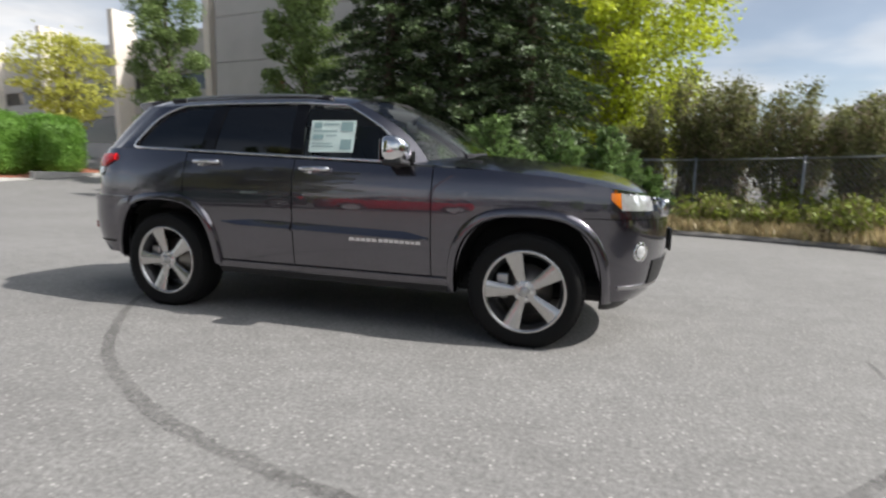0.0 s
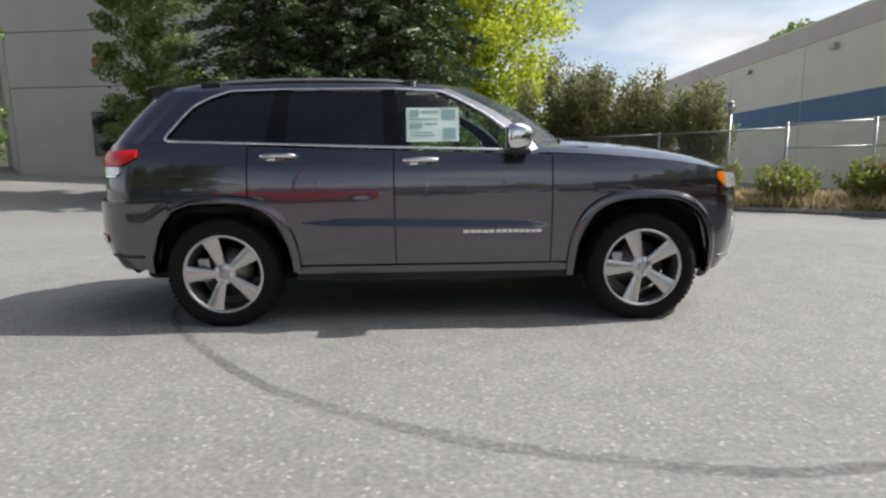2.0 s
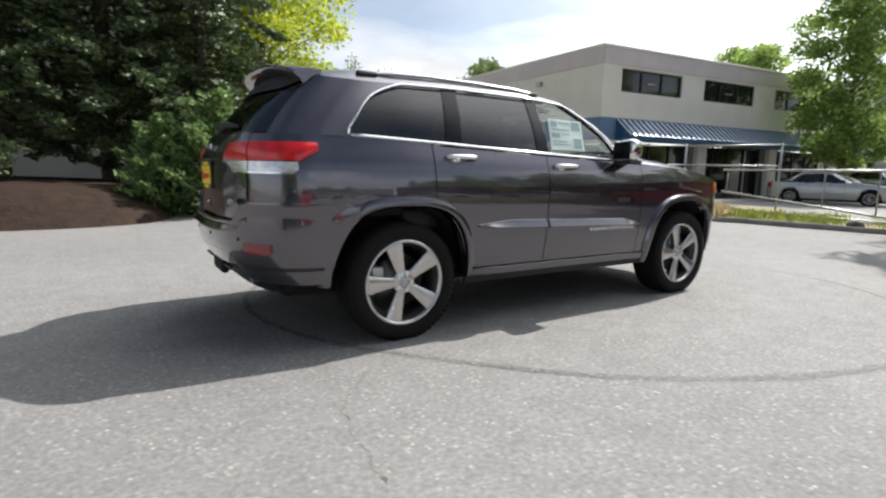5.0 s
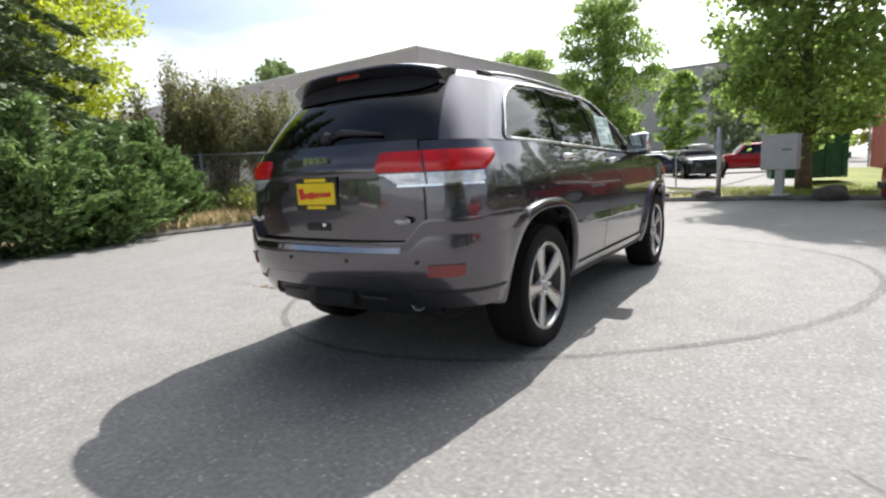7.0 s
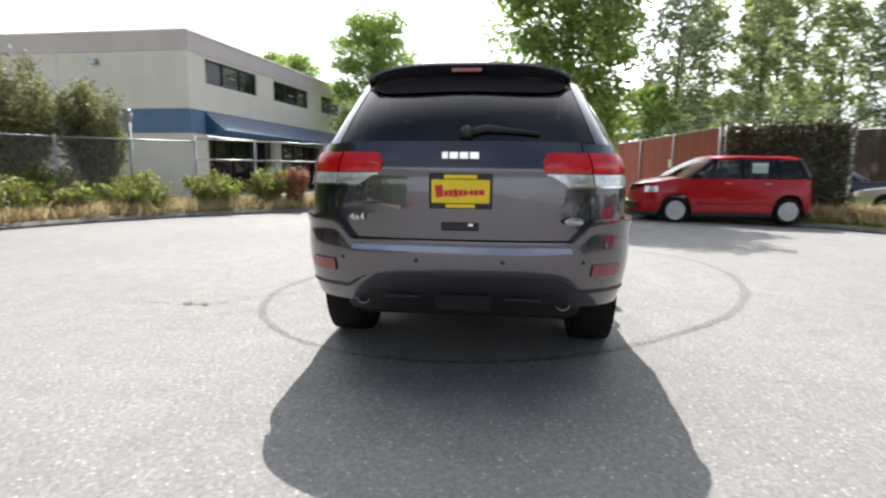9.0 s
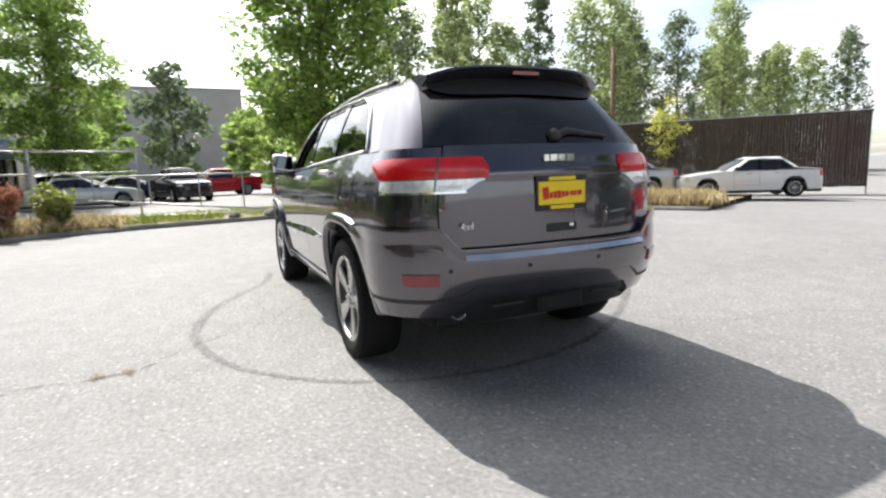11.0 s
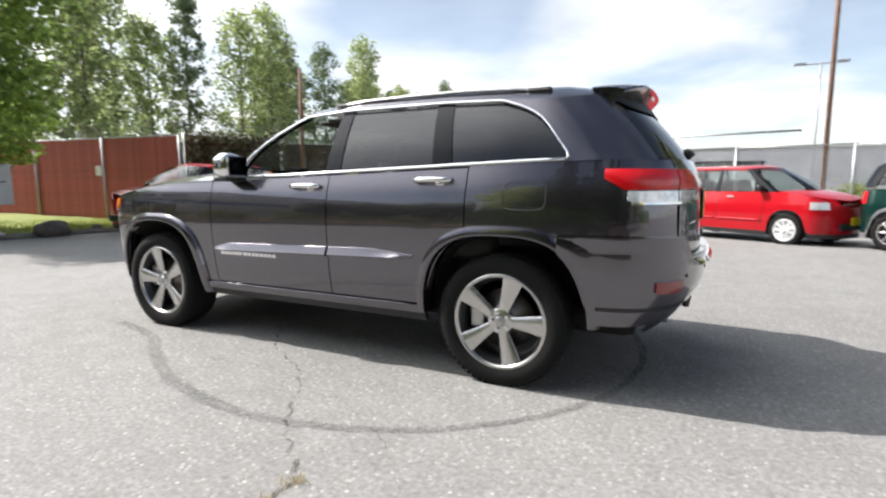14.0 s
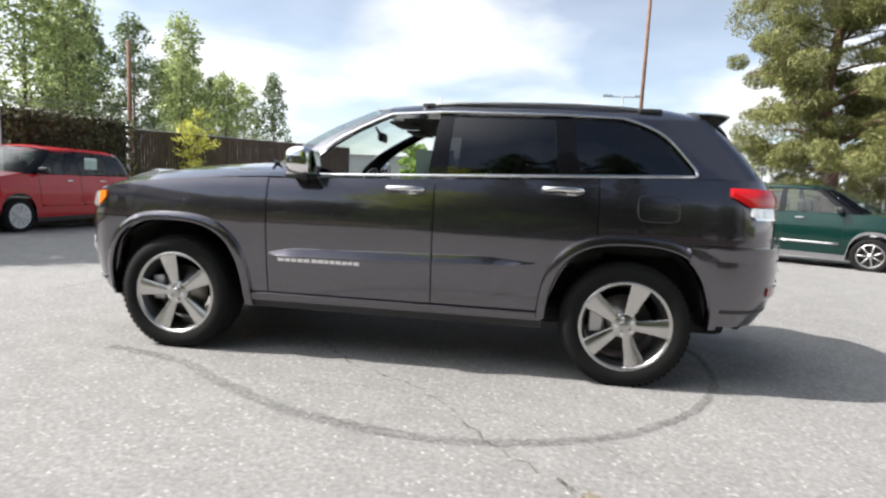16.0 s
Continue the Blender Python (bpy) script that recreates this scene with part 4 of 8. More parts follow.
make_tree("far_tree", 14.5, -78, 8, 3.2, L_GREEN, BARK, 231, "distant tree in the south lot", leaves=2200, leaf=0.55, clumps=26, bare=0.1)
make_tree("far_tree", 3.5, -62, 5.0, 2.4, L_GREEN, BARK, 232, "small tree in the south lot", leaves=2200, leaf=0.4, clumps=26, bare=0.1)
make_tree("far_tree", 30, 40, 12, 4, L_BIRCH, BARK, 233, "tree showing above the roof", leaves=3500, leaf=0.45, clumps=30, bare=0.1)
make_tree("yellow_shrub", 13.2, -17.7, 4.0, 1.15, L_GOLD, BARK, 234, "small yellow-green sapling before the fence", leaves=1300, leaf=0.11, clumps=18, bare=0.45, trunk_r=0.04)
for i, (x, y) in enumerate([(30, -6), (31, -9.5), (33, -3)]):
    make_tree("sapling_tree", x, y, 6 + i, 2.2, L_GREEN if i else L_GOLD, BARK, 240 + i, "leafy tree behind the red fence", leaves=5000, leaf=0.26, clumps=34, bare=0.1)


# ---- buildings ----
def wall_box(name, p0, p1, z0, z1, thick, mat, parent, label=""):
    """An upright slab from p0 to p1 in plan."""
    a, b = Vector((*p0, 0)), Vector((*p1, 0))
    d = (b - a)
    bm = box_bm(d.length, thick, z1 - z0, d.length / 2, 0, 0, 0.01, 1)
    ob = part(name, bm, mat, parent, label)
    ob.matrix_world = Matrix.Translation((a.x, a.y, (z0 + z1) / 2)) @ Matrix.Rotation(math.atan2(d.y, d.x), 4, "Z")
    return ob


def rect_at(name, bm, mat, parent, m, label=""):
    ob = part(name, bm, mat, parent, label)
    ob.matrix_world = m
    return ob


def warehouse():
    """Two-storey cream tilt-up building with a blue band, upper windows and a ribbed blue awning."""
    ob = empty("warehouse_building", pose(0, 0, 0), "cream two-storey office warehouse with blue band and awning", "building")
    c, e, n = Vector((17.2, 13.6)), Vector((41, 10.9)), Vector((18.6, 48.0))
    for p, q, tag in ((c, e, "front"), (c, n, "side")):
        d = (q - p)
        L = d.length
        u = d.normalized()
        out = Vector((u.y, -u.x)) if tag == "front" else Vector((-u.y, u.x))
        M = Matrix(((u.x, -out.x, 0, p.x), (u.y, -out.y, 0, p.y), (0, 0, 1, 0), (0, 0, 0, 1)))
        holes = []
        if tag == "front":
            holes = [(1.2, 5.4, 4.95, 6.0), (7.1, 11.3, 4.95, 6.0), (13.2, 17.4, 4.95, 6.0), (19.2, 23.0, 4.95, 6.0)]
        bands = [("wall", 0.0, 2.72, STUCCO, 0.0), ("band", 2.72, 3.75, STUCCO_BLUE, 0.0), ("wall", 3.75, 6.12, STUCCO, 0.0), ("parapet", 6.12, 6.85, STUCCO_PINK, 0.04)]
        for nm, z0, z1, mat, proud in bands:
            if nm == "wall" and z0 > 3 and holes:
                xs = [0] + [v for h in holes for v in (h[0], h[1])] + [L]
                for i in range(0, len(xs) - 1, 2):
                    rect_at("wall", box_bm(xs[i + 1] - xs[i], 0.3, z1 - z0, (xs[i] + xs[i + 1]) / 2, 0.15, (z0 + z1) / 2), mat, ob, M)
                for h in holes:
                    rect_at("wall", box_bm(h[1] - h[0], 0.3, h[2] - z0, (h[0] + h[1]) / 2, 0.15, (z0 + h[2]) / 2), mat, ob, M)
                    rect_at("wall", box_bm(h[1] - h[0], 0.3, z1 - h[3], (h[0] + h[1]) / 2, 0.15, (z1 + h[3]) / 2), mat, ob, M)
            elif nm == "wall" and z0 < 1 and tag == "front":
                rect_at("wall", box_bm(1.15, 0.3, z1, 0.575, 0.15, z1 / 2), mat, ob, M)
                for x0 in (7.4, 13.6, 19.8):
                    rect_at("pier", box_bm(0.7, 0.3, z1, x0, 0.15, z1 / 2), mat, ob, M)
                rect_at("wall", box_bm(L - 23, 0.3, z1, (L + 23) / 2, 0.15, z1 / 2), mat, ob, M)
                for x0, x1 in ((1.15, 7.05), (7.75, 13.25), (13.95, 19.45)):
                    w = rect_at("storefront_window", box_bm(x1 - x0, 0.04, z1 - 0.1, (x0 + x1) / 2, 0.75, z1 / 2), DARK_GLASS, ob, M)
                    k = 4
                    for i in range(k + 1):
                        bar = rect_at("mullion", box_bm(0.07, 0.1, z1, x0 + (x1 - x0) * i / k, 0.70, z1 / 2), WINDOW_FRAME, w, M)
                rect_at("recess_wall", box_bm(23, 0.2, z1, 11.5, 1.0, z1 / 2), STUCCO, ob, M)
            else:
                rect_at(nm, box_bm(L, 0.3 + proud, z1 - z0, L / 2, 0.15 - proud / 2, (z0 + z1) / 2, 0.01, 1), mat, ob, M)
        rect_at("coping", box_bm(L + 0.1, 0.42, 0.12, L / 2, 0.13, 6.91, 0.02, 1), STUCCO, ob, M)
        for i in range(1, int(L / 6.5)):
            rect_at("panel_joint", box_bm(0.03, 0.02, 6.1, i * 6.5, -0.004, 3.05), STUCCO_PINK, ob, M) if tag == "side" else None
        for h in holes:
            w = rect_at("window", box_bm(h[1] - h[0], 0.03, h[3] - h[2], (h[0] + h[1]) / 2, 0.16, (h[2] + h[3]) / 2), DARK_GLASS, ob, M)
            for i in range(4):
                x = h[0] + (h[1] - h[0]) * i / 3
                rect_at("frame", box_bm(0.06, 0.08, h[3] - h[2], min(max(x, h[0] + 0.03), h[1] - 0.03), 0.12, (h[2] + h[3]) / 2), WINDOW_FRAME, w, M)
            for z in (h[2] + 0.03, h[3] - 0.03):
                rect_at("frame", box_bm(h[1] - h[0], 0.08, 0.06, (h[0] + h[1]) / 2, 0.121, z), WINDOW_FRAME, w, M)
            for i in range(3):
                rect_at("ceiling_lamp", box_bm(0.5, 0.12, 0.03, h[0] + (h[1] - h[0]) * (i + 0.5) / 3, 0.10, 5.55 - 0.1 * (i % 2)), STUCCO, w, M) if i == 1 else None
        if tag == "front":
            aw = rect_at("awning", box_bm(21.5, 0.03, 1.35, 0, 0, 0), AWNING_PALE, ob, M @ pose(11.8, -0.55, 3.28, -52, 0, 0))
            for i in range(58):
                r = part("rib", box_bm(0.13, 0.05, 1.35, -10.6 + i * 0.372, -0.035, 0), AWNING, aw)
            rect_at("awning_fascia", box_bm(21.6, 0.05, 0.16, 11.8, -1.09, 2.82), AWNING, ob, M)
            tri = bmesh.new()
            tv = [[tri.verts.new((x, y, z)) for y, z in ((-0.02, 3.72), (-1.08, 2.76), (-0.02, 2.76))] for x in (1.0, 1.05)]
            tri.faces.new(tv[0])
            tri.faces.new(tv[1][::-1])
            for k in range(3):
                tri.faces.new((tv[0][k], tv[1][k], tv[1][(k + 1) % 3], tv[0][(k + 1) % 3]))
            bmesh.ops.recalc_face_normals(tri, faces=tri.faces)
            rect_at("awning_side", tri, AWNING, ob, M)
        else:
            for i, (s, z) in enumerate(((4.5, 5.7), (11.0, 5.7), (17.5, 5.7))):
                lamp = rect_at("wall_lamp", box_bm(0.35, 0.22, 0.22, s, -0.12, z, 0.03, 2), GALV, ob, M)
    roof = bmesh.new()
    far = e + (n - c)
    vs = [roof.verts.new((p.x, p.y, 6.5)) for p in (c, e, far, n)]
    roof.faces.new(vs)
    part("roof", roof, GREY_WALL, ob)
    return ob


def office():
    """Grey tilt-up office with cream fins, dark glazing and horizontal joints."""
    ob = empty("office_building", pose(0, 0, 0), "grey concrete office with cream fins and dark glazing", "building")
    a, b = Vector((-18.3, 19.7)), Vector((2.0, 17.6))
    d = (b - a)
    L, u = d.length, d.normalized()
    M = Matrix(((u.x, -u.y, 0, a.x), (u.y, u.x, 0, a.y), (0, 0, 1, 0), (0, 0, 0, 1)))
    z0 = -1.0
    for i, (s, t) in enumerate(((z0, 4.6), (4.63, 6.9), (6.93, 9.2), (9.23, 12.5))):
        rect_at("wall_panel", box_bm(L, 0.3, t - s, L / 2, 0.15, (s + t) / 2, 0.01, 1), GREY_WALL, ob, M)
    rect_at("backing", box_bm(L - 0.2, 0.1, 13, L / 2, 0.35, 5.8), WINDOW_FRAME, ob, M)
    sign = rect_at("wall_sign", box_bm(0.5, 0.03, 0.42, 4.2, -0.02, 5.6), RED_SLAT, ob, M)
    dock = rect_at("entrance_opening", box_bm(1.9, 0.06, 1.9, 4.6, -0.005, 2.6), DARK_GLASS, ob, M)
    # receding facade with fins
    a = Vector((-21.9, 23.9))
    c = Vector((-62, 32.5))
    d2 = c - a
    L2, u2 = d2.length, d2.normalized()
    M2 = Matrix(((u2.x, -u2.y, 0, a.x), (u2.y, u2.x, 0, a.y), (0, 0, 1, 0), (0, 0, 0, 1)))
    for s, t, mat, off in ((-0.5, 3.2, GREY_WALL, 0.6), (3.2, 5.2, DARK_GLASS, 0.75), (5.2, 6.6, GREY_WALL, 0.6), (6.6, 7.7, DARK_GLASS, 0.75), (7.7, 10.4, GREY_WALL, 0.6)):
        rect_at("wall" if mat is GREY_WALL else "window_band", box_bm(L2, 0.3, t - s, L2 / 2, -off - 0.15, (s + t) / 2), mat, ob, M2)
    end = wall_box("end_wall", (-18.3, 19.9), (-21.9, 24.2), -0.5, 12.0, 0.3, GREY_WALL, ob)
    for i in range(5):
        s = i * 10.0
        top = 14.0 if i == 0 else 12.2
        bm = bmesh.new()
        prof = [(-0.9, -0.5), (0.35, -0.5), (0.75, top), (-0.9, top)]
        f = [bm.verts.new((s - 0.28, p, z)) for p, z in prof]
        g = [bm.verts.new((s + 0.28, p, z)) for p, z in prof]
        bm.faces.new(f)
        bm.faces.new(g[::-1])
        for k in range(4):
            bm.faces.new((f[k], g[k], g[(k + 1) % 4], f[(k + 1) % 4]))
        bmesh.ops.recalc_face_normals(bm, faces=bm.faces)
        rect_at("fin", bm, FIN, ob, M2)
    return ob


def far_block(name, x, y, sx, sy, sz, rz, mat, label, windows=0):
    ob = empty(name, pose(x, y, ground_z(x, y), 0, 0, rz), label, "building")
    part("wall", box_bm(sx, sy, sz, 0, 0, sz / 2, 0.05, 1), mat, ob)
    part("roof", box_bm(sx + 0.4, sy + 0.4, 0.25, 0, 0, sz + 0.12, 0.03, 1), GREY_WALL, ob)
    for i in range(windows):
        w = part("window", box_bm(sx / windows * 0.45, 0.1, sz * 0.22, -sx / 2 + sx * (i + 0.5) / windows, -sy / 2 - 0.02, sz * 0.62), DARK_GLASS, ob)
        w2 = part("window", box_bm(sx / windows * 0.45, 0.1, sz * 0.22, -sx / 2 + sx * (i + 0.5) / windows, sy / 2 + 0.02, sz * 0.62), DARK_GLASS, ob)
    return ob


wh = warehouse()
wh.matrix_world = Matrix.Translation((-1.5, 0.5, 0)) @ Matrix.Diagonal((0.92, 0.92, 0.965, 1)) @ Matrix.Translation((1.5, -0.5, 0))
office()
far_block("far_warehouse", 4, -92, 56, 14, 6.2, 6, STUCCO_GREY, "long low pale building far behind the lot", 1)
far_block("far_office", 96, 14, 14, 40, 15, 0, GREY_WALL, "distant grey multi-storey building beyond the trees", 5)


# ---- fences, poles and street furniture ----
def pipe_fence(posts, height, name="chain_link_fence", label="galvanised pipe fence with top rail and posts", rails=(1.0,), post_r=0.035, rail_r=0.025):
    ob = empty(name, pose(0, 0, 0), label, "fence")
    pts = [Vector((x, y, ground_z(x, y))) for x, y in posts]
    for p in pts:
        part("post", tube([p - Vector((0, 0, 0.15)), p + Vector((0, 0, height + 0.06))], post_r, 8), GALV, ob, smooth=True)
    for a, b in zip(pts, pts[1:]):
        for r in rails:
            part("rail", tube([a + Vector((0, 0, height * r)), b + Vector((0, 0, height * r))], rail_r, 8), GALV, ob, smooth=True)
    return ob


def wire_mesh(parent, p0, p1, z0, z1, step=0.11):
    """Chain-link wire between two posts, as thin crossing wires."""
    bm = bmesh.new()
    a, b = Vector((*p0, 0)), Vector((*p1, 0))
    L = (b - a).length
    u = (b - a).normalized()
    h = z1 - z0
    n = int((L + h) / step)
    s = Vector((-u.y, u.x, 0)) * 0.002
    for k in range(n):
        t = k * step - h
        for sgn in (1, -1):
            x0, x1 = (t, t + h)
            lo, hi = max(0, x0), min(L, x1)
            if hi <= lo:
                continue
            f0, f1 = (lo - x0) / h, (hi - x0) / h
            za, zb = (z0 + f0 * h, z0 + f1 * h) if sgn > 0 else (z1 - f0 * h, z1 - f1 * h)
            pa, pb = a + u * lo, a + u * hi
            w = Vector((0, 0, 0.0026))
            v = [bm.verts.new(q) for q in (pa + Vector((0, 0, za)) - w, pb + Vector((0, 0, zb)) - w, pb + Vector((0, 0, zb)) + w + s, pa + Vector((0, 0, za)) + w + s)]
            bm.faces.new(v)
    return part("wire_mesh", bm, GALV, parent)


fence_pts = [(1.5, 12.9), (4.2, 11.9), (6.3, 10.2), (8.4, 8.0)]
f1 = pipe_fence(fence_pts, 1.86)
for p, q in zip(fence_pts, fence_pts[1:]):
    wire_mesh(f1, p, q, 0.15, 1.84)
pipe_fence([(8.4, 8.0), (9.6, 6.9), (11.2, 5.4), (12.0, 3.2)], 1.95, label="galvanised pipe rail fence before the office lot", rails=(1.0, 0.72), post_r=0.03, rail_r=0.022)


def swing_gate(x0, y0, x1, y1, h, name="pipe_gate"):
    ob = empty(name, pose(0, 0, 0), "long galvanised pipe swing gate with sloping brace", "gate")
    a, b = Vector((x0, y0, 0)), Vector((x1, y1, 0))
    z = Vector((0, 0, 1))
    part("post", tube([a - z * 0.15, a + z * (h + 0.55)], 0.06, 10), GALV, ob, smooth=True)
    part("top_rail", tube([a + z * h, b + z * h], 0.026, 8), GALV, ob, smooth=True)
    part("bottom_rail", tube([a + z * 0.22, b + z * (h * 0.55)], 0.026, 8), GALV, ob, smooth=True)
    part("lower_rail", tube([a + z * 0.2, b + z * 0.25], 0.02, 8), GALV, ob, smooth=True)
    for f in (0.22, 0.45, 0.7, 0.97):
        p = a.lerp(b, f)
        lo = 0.22 + (h * 0.55 - 0.22) * f
        part("upright", tube([p + z * lo, p + z * h], 0.018, 6), GALV, ob, smooth=True)


swing_gate(10.6, -0.42, 11.3, 4.3, 1.28)


def mailbox_cluster():
    ob = empty("cluster_mailbox", pose(10.45, -1.73, ground_z(10.4, -1.7) + 0.10, 0, 0, 78), "grey metal cluster mailbox on a pedestal", "mailbox")
    part("pedestal", join_bm([box_bm(0.18, 0.18, 0.64, 0, 0, 0.31, 0.02), box_bm(0.36, 0.36, 0.05, 0, 0, 0.025, 0.01)]), BOX_GREY, ob)
    part("cabinet", box_bm(0.74, 0.36, 0.78, 0, 0, 1.01, 0.02), BOX_GREY, ob)
    for side in (-1, 1):
        for i in range(2):
            for j in range(6):
                part("mail_door", box_bm(0.33, 0.012, 0.108, -0.175 + 0.35 * i, side * 0.186, 0.70 + 0.122 * j, 0.005, 1), BOX_GREY, ob)
    part("cap", box_bm(0.78, 0.40, 0.04, 0, 0, 1.415, 0.012), BOX_GREY, ob)
    lock = part("outgoing_slot", box_bm(0.2, 0.008, 0.025, -0.17, 0.194, 1.08), TRIM_BLACK, ob)


mailbox_cluster()


def dumpster():
    ob = empty("dumpster", pose(15.6, -2.2, ground_z(15.6, -2.2) + 0.2, 0, 0, 8), "green steel dumpster with sloped lid", "dumpster")
    bm = bmesh.new()
    prof = [(-0.75, 0.12), (0.65, 0.12), (0.80, 0.75), (0.80, 1.05), (-0.75, 1.38)]
    f = [bm.verts.new((y, -0.95, z)) for y, z in prof]
    g = [bm.verts.new((y, 0.95, z)) for y, z in prof]
    bm.faces.new(f)
    bm.faces.new(g[::-1])
    for k in range(5):
        bm.faces.new((f[k], g[k], g[(k + 1) % 5], f[(k + 1) % 5]))
    bmesh.ops.recalc_face_normals(bm, faces=bm.faces)
    part("bin", bm, BIN_GREEN, ob)
    for i in range(5):
        part("rib", box_bm(0.06, 0.06, 1.1, -0.79, -0.85 + i * 0.42, 0.68), BIN_GREEN, ob)
    for s in (-1, 1):
        part("fork_sleeve", box_bm(1.0, 0.12, 0.16, 0, s * 1.0, 0.75, 0.01), BIN_GREEN, ob)
        part("lid", box_bm(1.6, 0.92, 0.04, 0, s * 0.47, 0, 0.01), TRIM_BLACK, ob).matrix_basis = pose(0.02, 0, 1.24, 0, 12, 0)


dumpster()


def boulder(x, y, s, seed):
    rng = random.Random(seed)
    bm = bmesh.new()
    bmesh.ops.create_icosphere(bm, subdivisions=3, radius=1.0)
    for v in bm.verts:
        k = 1 + 0.35 * noise.noise(v.co * 1.3 + Vector((seed, 0, 0))) + 0.12 * noise.noise(v.co * 3.7)
        v.co = Vector((v.co.x * s * 1.25, v.co.y * s, v.co.z * s * 0.7)) * k
    ob = part("boulder", bm, ROCK, smooth=True)
    ob.matrix_world = pose(x, y, ground_z(x, y) + 0.06 + s * 0.35, 0, 0, rng.uniform(0, 180))
    tagged(ob, "dark rough boulder on the grass by the kerb", "boulder", "kerbside boulders")


for i, (x, y, s) in enumerate(((10.25, -2.75, 0.27), (10.45, -0.1, 0.22), (10.6, 0.9, 0.15), (10.3, -3.7, 0.12), (3.4, 9.9, 0.25))):
    boulder(x, y, s, 300 + i)


def lamp_post_small(x, y, h):
    ob = empty("post_lamp", pose(x, y, ground_z(x, y) + 0.05), "slim grey post with a capped lamp head", "lamp")
    part("post", tube([(0, 0, -0.1), (0, 0, h - 0.2)], 0.04, 8), GALV, ob, smooth=True)
    part("lamp_head", join_bm([tube([(0, 0, h - 0.25), (0, 0, h - 0.02)], [0.07, 0.09], 10), tube([(0, 0, h - 0.02), (0, 0, h + 0.05)], [0.11, 0.03], 10)]), GALV, ob, smooth=True)


lamp_post_small(7.8, 9.4, 2.55)


def pole(x, y, h, r, mat, label, arms=False, name="utility_pole"):
    ob = empty(name, pose(x, y, ground_z(x, y)), label, "pole")
    part("pole", tube([(0, 0, -0.2), (0, 0, h)], [r, r * 0.7], 12), mat, ob, smooth=True)
    if arms:
        part("cross_arm", tube([(-0.9, 0, h - 0.05), (0.9, 0, h - 0.05)], 0.04, 6), mat, ob)
        for s in (-1, 1):
            part("lamp_head", box_bm(0.6, 0.3, 0.14, s * 1.0, 0, h, 0.03), GALV, ob)


pole(-6.55, -22.6, 15, 0.10, POLE_WOOD, "tall thin brown pole behind the parked cars")
pole(15.2, -16.4, 6.8, 0.11, POLE_WOOD, "brown timber pole behind the fence")
pole(-7.6, -33, 8.2, 0.07, GALV, "slim lot light with two heads", True, "lot_light")
pole(4.5, -62, 10.5, 0.09, GALV, "slim lot light with two heads", True, "lot_light")
pole(17, -120, 22, 0.3, GREY_WALL, "distant grey tower post", False, "far_tower")

south_posts = [(-0.2, -17.6), (-3.2, -17.2), (-6.4, -16.8), (-9.6, -16.4)]
f2 = pipe_fence(south_posts, 2.6, label="chain-link lot fence with barbed top")
for p, q in zip(south_posts, south_posts[1:]):
    wire_mesh(f2, p, q, -0.1, 2.3, 0.16)
f3_posts = [(-9.6, -16.4), (-11.2, -12.4), (-13.2, -9.0)]
f3 = pipe_fence(f3_posts, 2.6, label="chain-link fence behind the green car")
for p, q in zip(f3_posts, f3_posts[1:]):
    wire_mesh(f3, p, q, -0.1, 2.5, 0.09)
swing = empty("slide_gate", pose(0, 0, 0), "open slide gate post and pipe rail", "gate")
part("post", tube([(-0.2, -17.6, -0.4), (-0.2, -17.6, 3.0)], 0.05, 8), GALV, swing, smooth=True)
part("top_pipe", tube([(-0.2, -17.6, 2.7), (-5.0, -17.0, 2.75)], 0.035, 8), GALV, swing, smooth=True)
part("brace", tube([(-0.2, -17.6, 0.0), (-2.6, -17.3, 0.9)], 0.02, 6), GALV, swing, smooth=True)
part("wheel_block", box_bm(0.3, 0.3, 0.35, -0.25, -17.6, -0.15, 0.03), TRIM_BLACK, swing)


# ---- the grey sport utility vehicle ----
XA_F, XA_R = 1.93, -1.95
LZ = [0.24, 0.30, 0.365, 0.42, 0.50, 0.60, 0.70, 0.80, 0.90, 0.98, 1.05, 1.10, 1.15, 1.20, 1.25, 1.31, 1.37]
LW = [0.818, 0.858, 0.888, 0.904, 0.920, 0.934, 0.943, 0.949, 0.952, 0.950, 0.942, 0.931, 0.915, 0.897, 0.878, 0.857, 0.836]
LR = [-2.15, -2.23, -2.31, -2.355, -2.405, -2.440, -2.450, -2.446, -2.440, -2.436, -2.434, -2.431, -2.425, -2.415, -2.394, -2.362, -2.32]
LF = [2.13, 2.20, 2.28, 2.32, 2.345, 2.365, 2.375, 2.37, 2.355, 2.33, 2.285, 2.24, 2.185, 2.12, 2.05, 1.98, 1.90]
GRID_Z = np.linspace(0.24, 1.37, 453)


def eased(values, half=14):
    """A profile with its corners rounded over."""
    w = np.hanning(2 * half + 3)[1:-1]
    v = np.interp(GRID_Z, LZ, values)
    v = np.concatenate([2 * v[0] - v[half:0:-1], v, 2 * v[-1] - v[-2:-half - 2:-1]])
    return np.convolve(v, w / w.sum(), "valid")


GRID_W, GRID_R, GRID_F = eased(LW), eased(LR), eased(LF)


def u_of(x):
    return 1 + (XA_F - x) / (XA_F - XA_R)


def side_curve(x):
    f = max(0.0, (x - 1.2) / 0.73)
    r = max(0.0, (-1.3 - x) / 0.65)
    return 1 - 0.055 * f * f - 0.042 * r * r


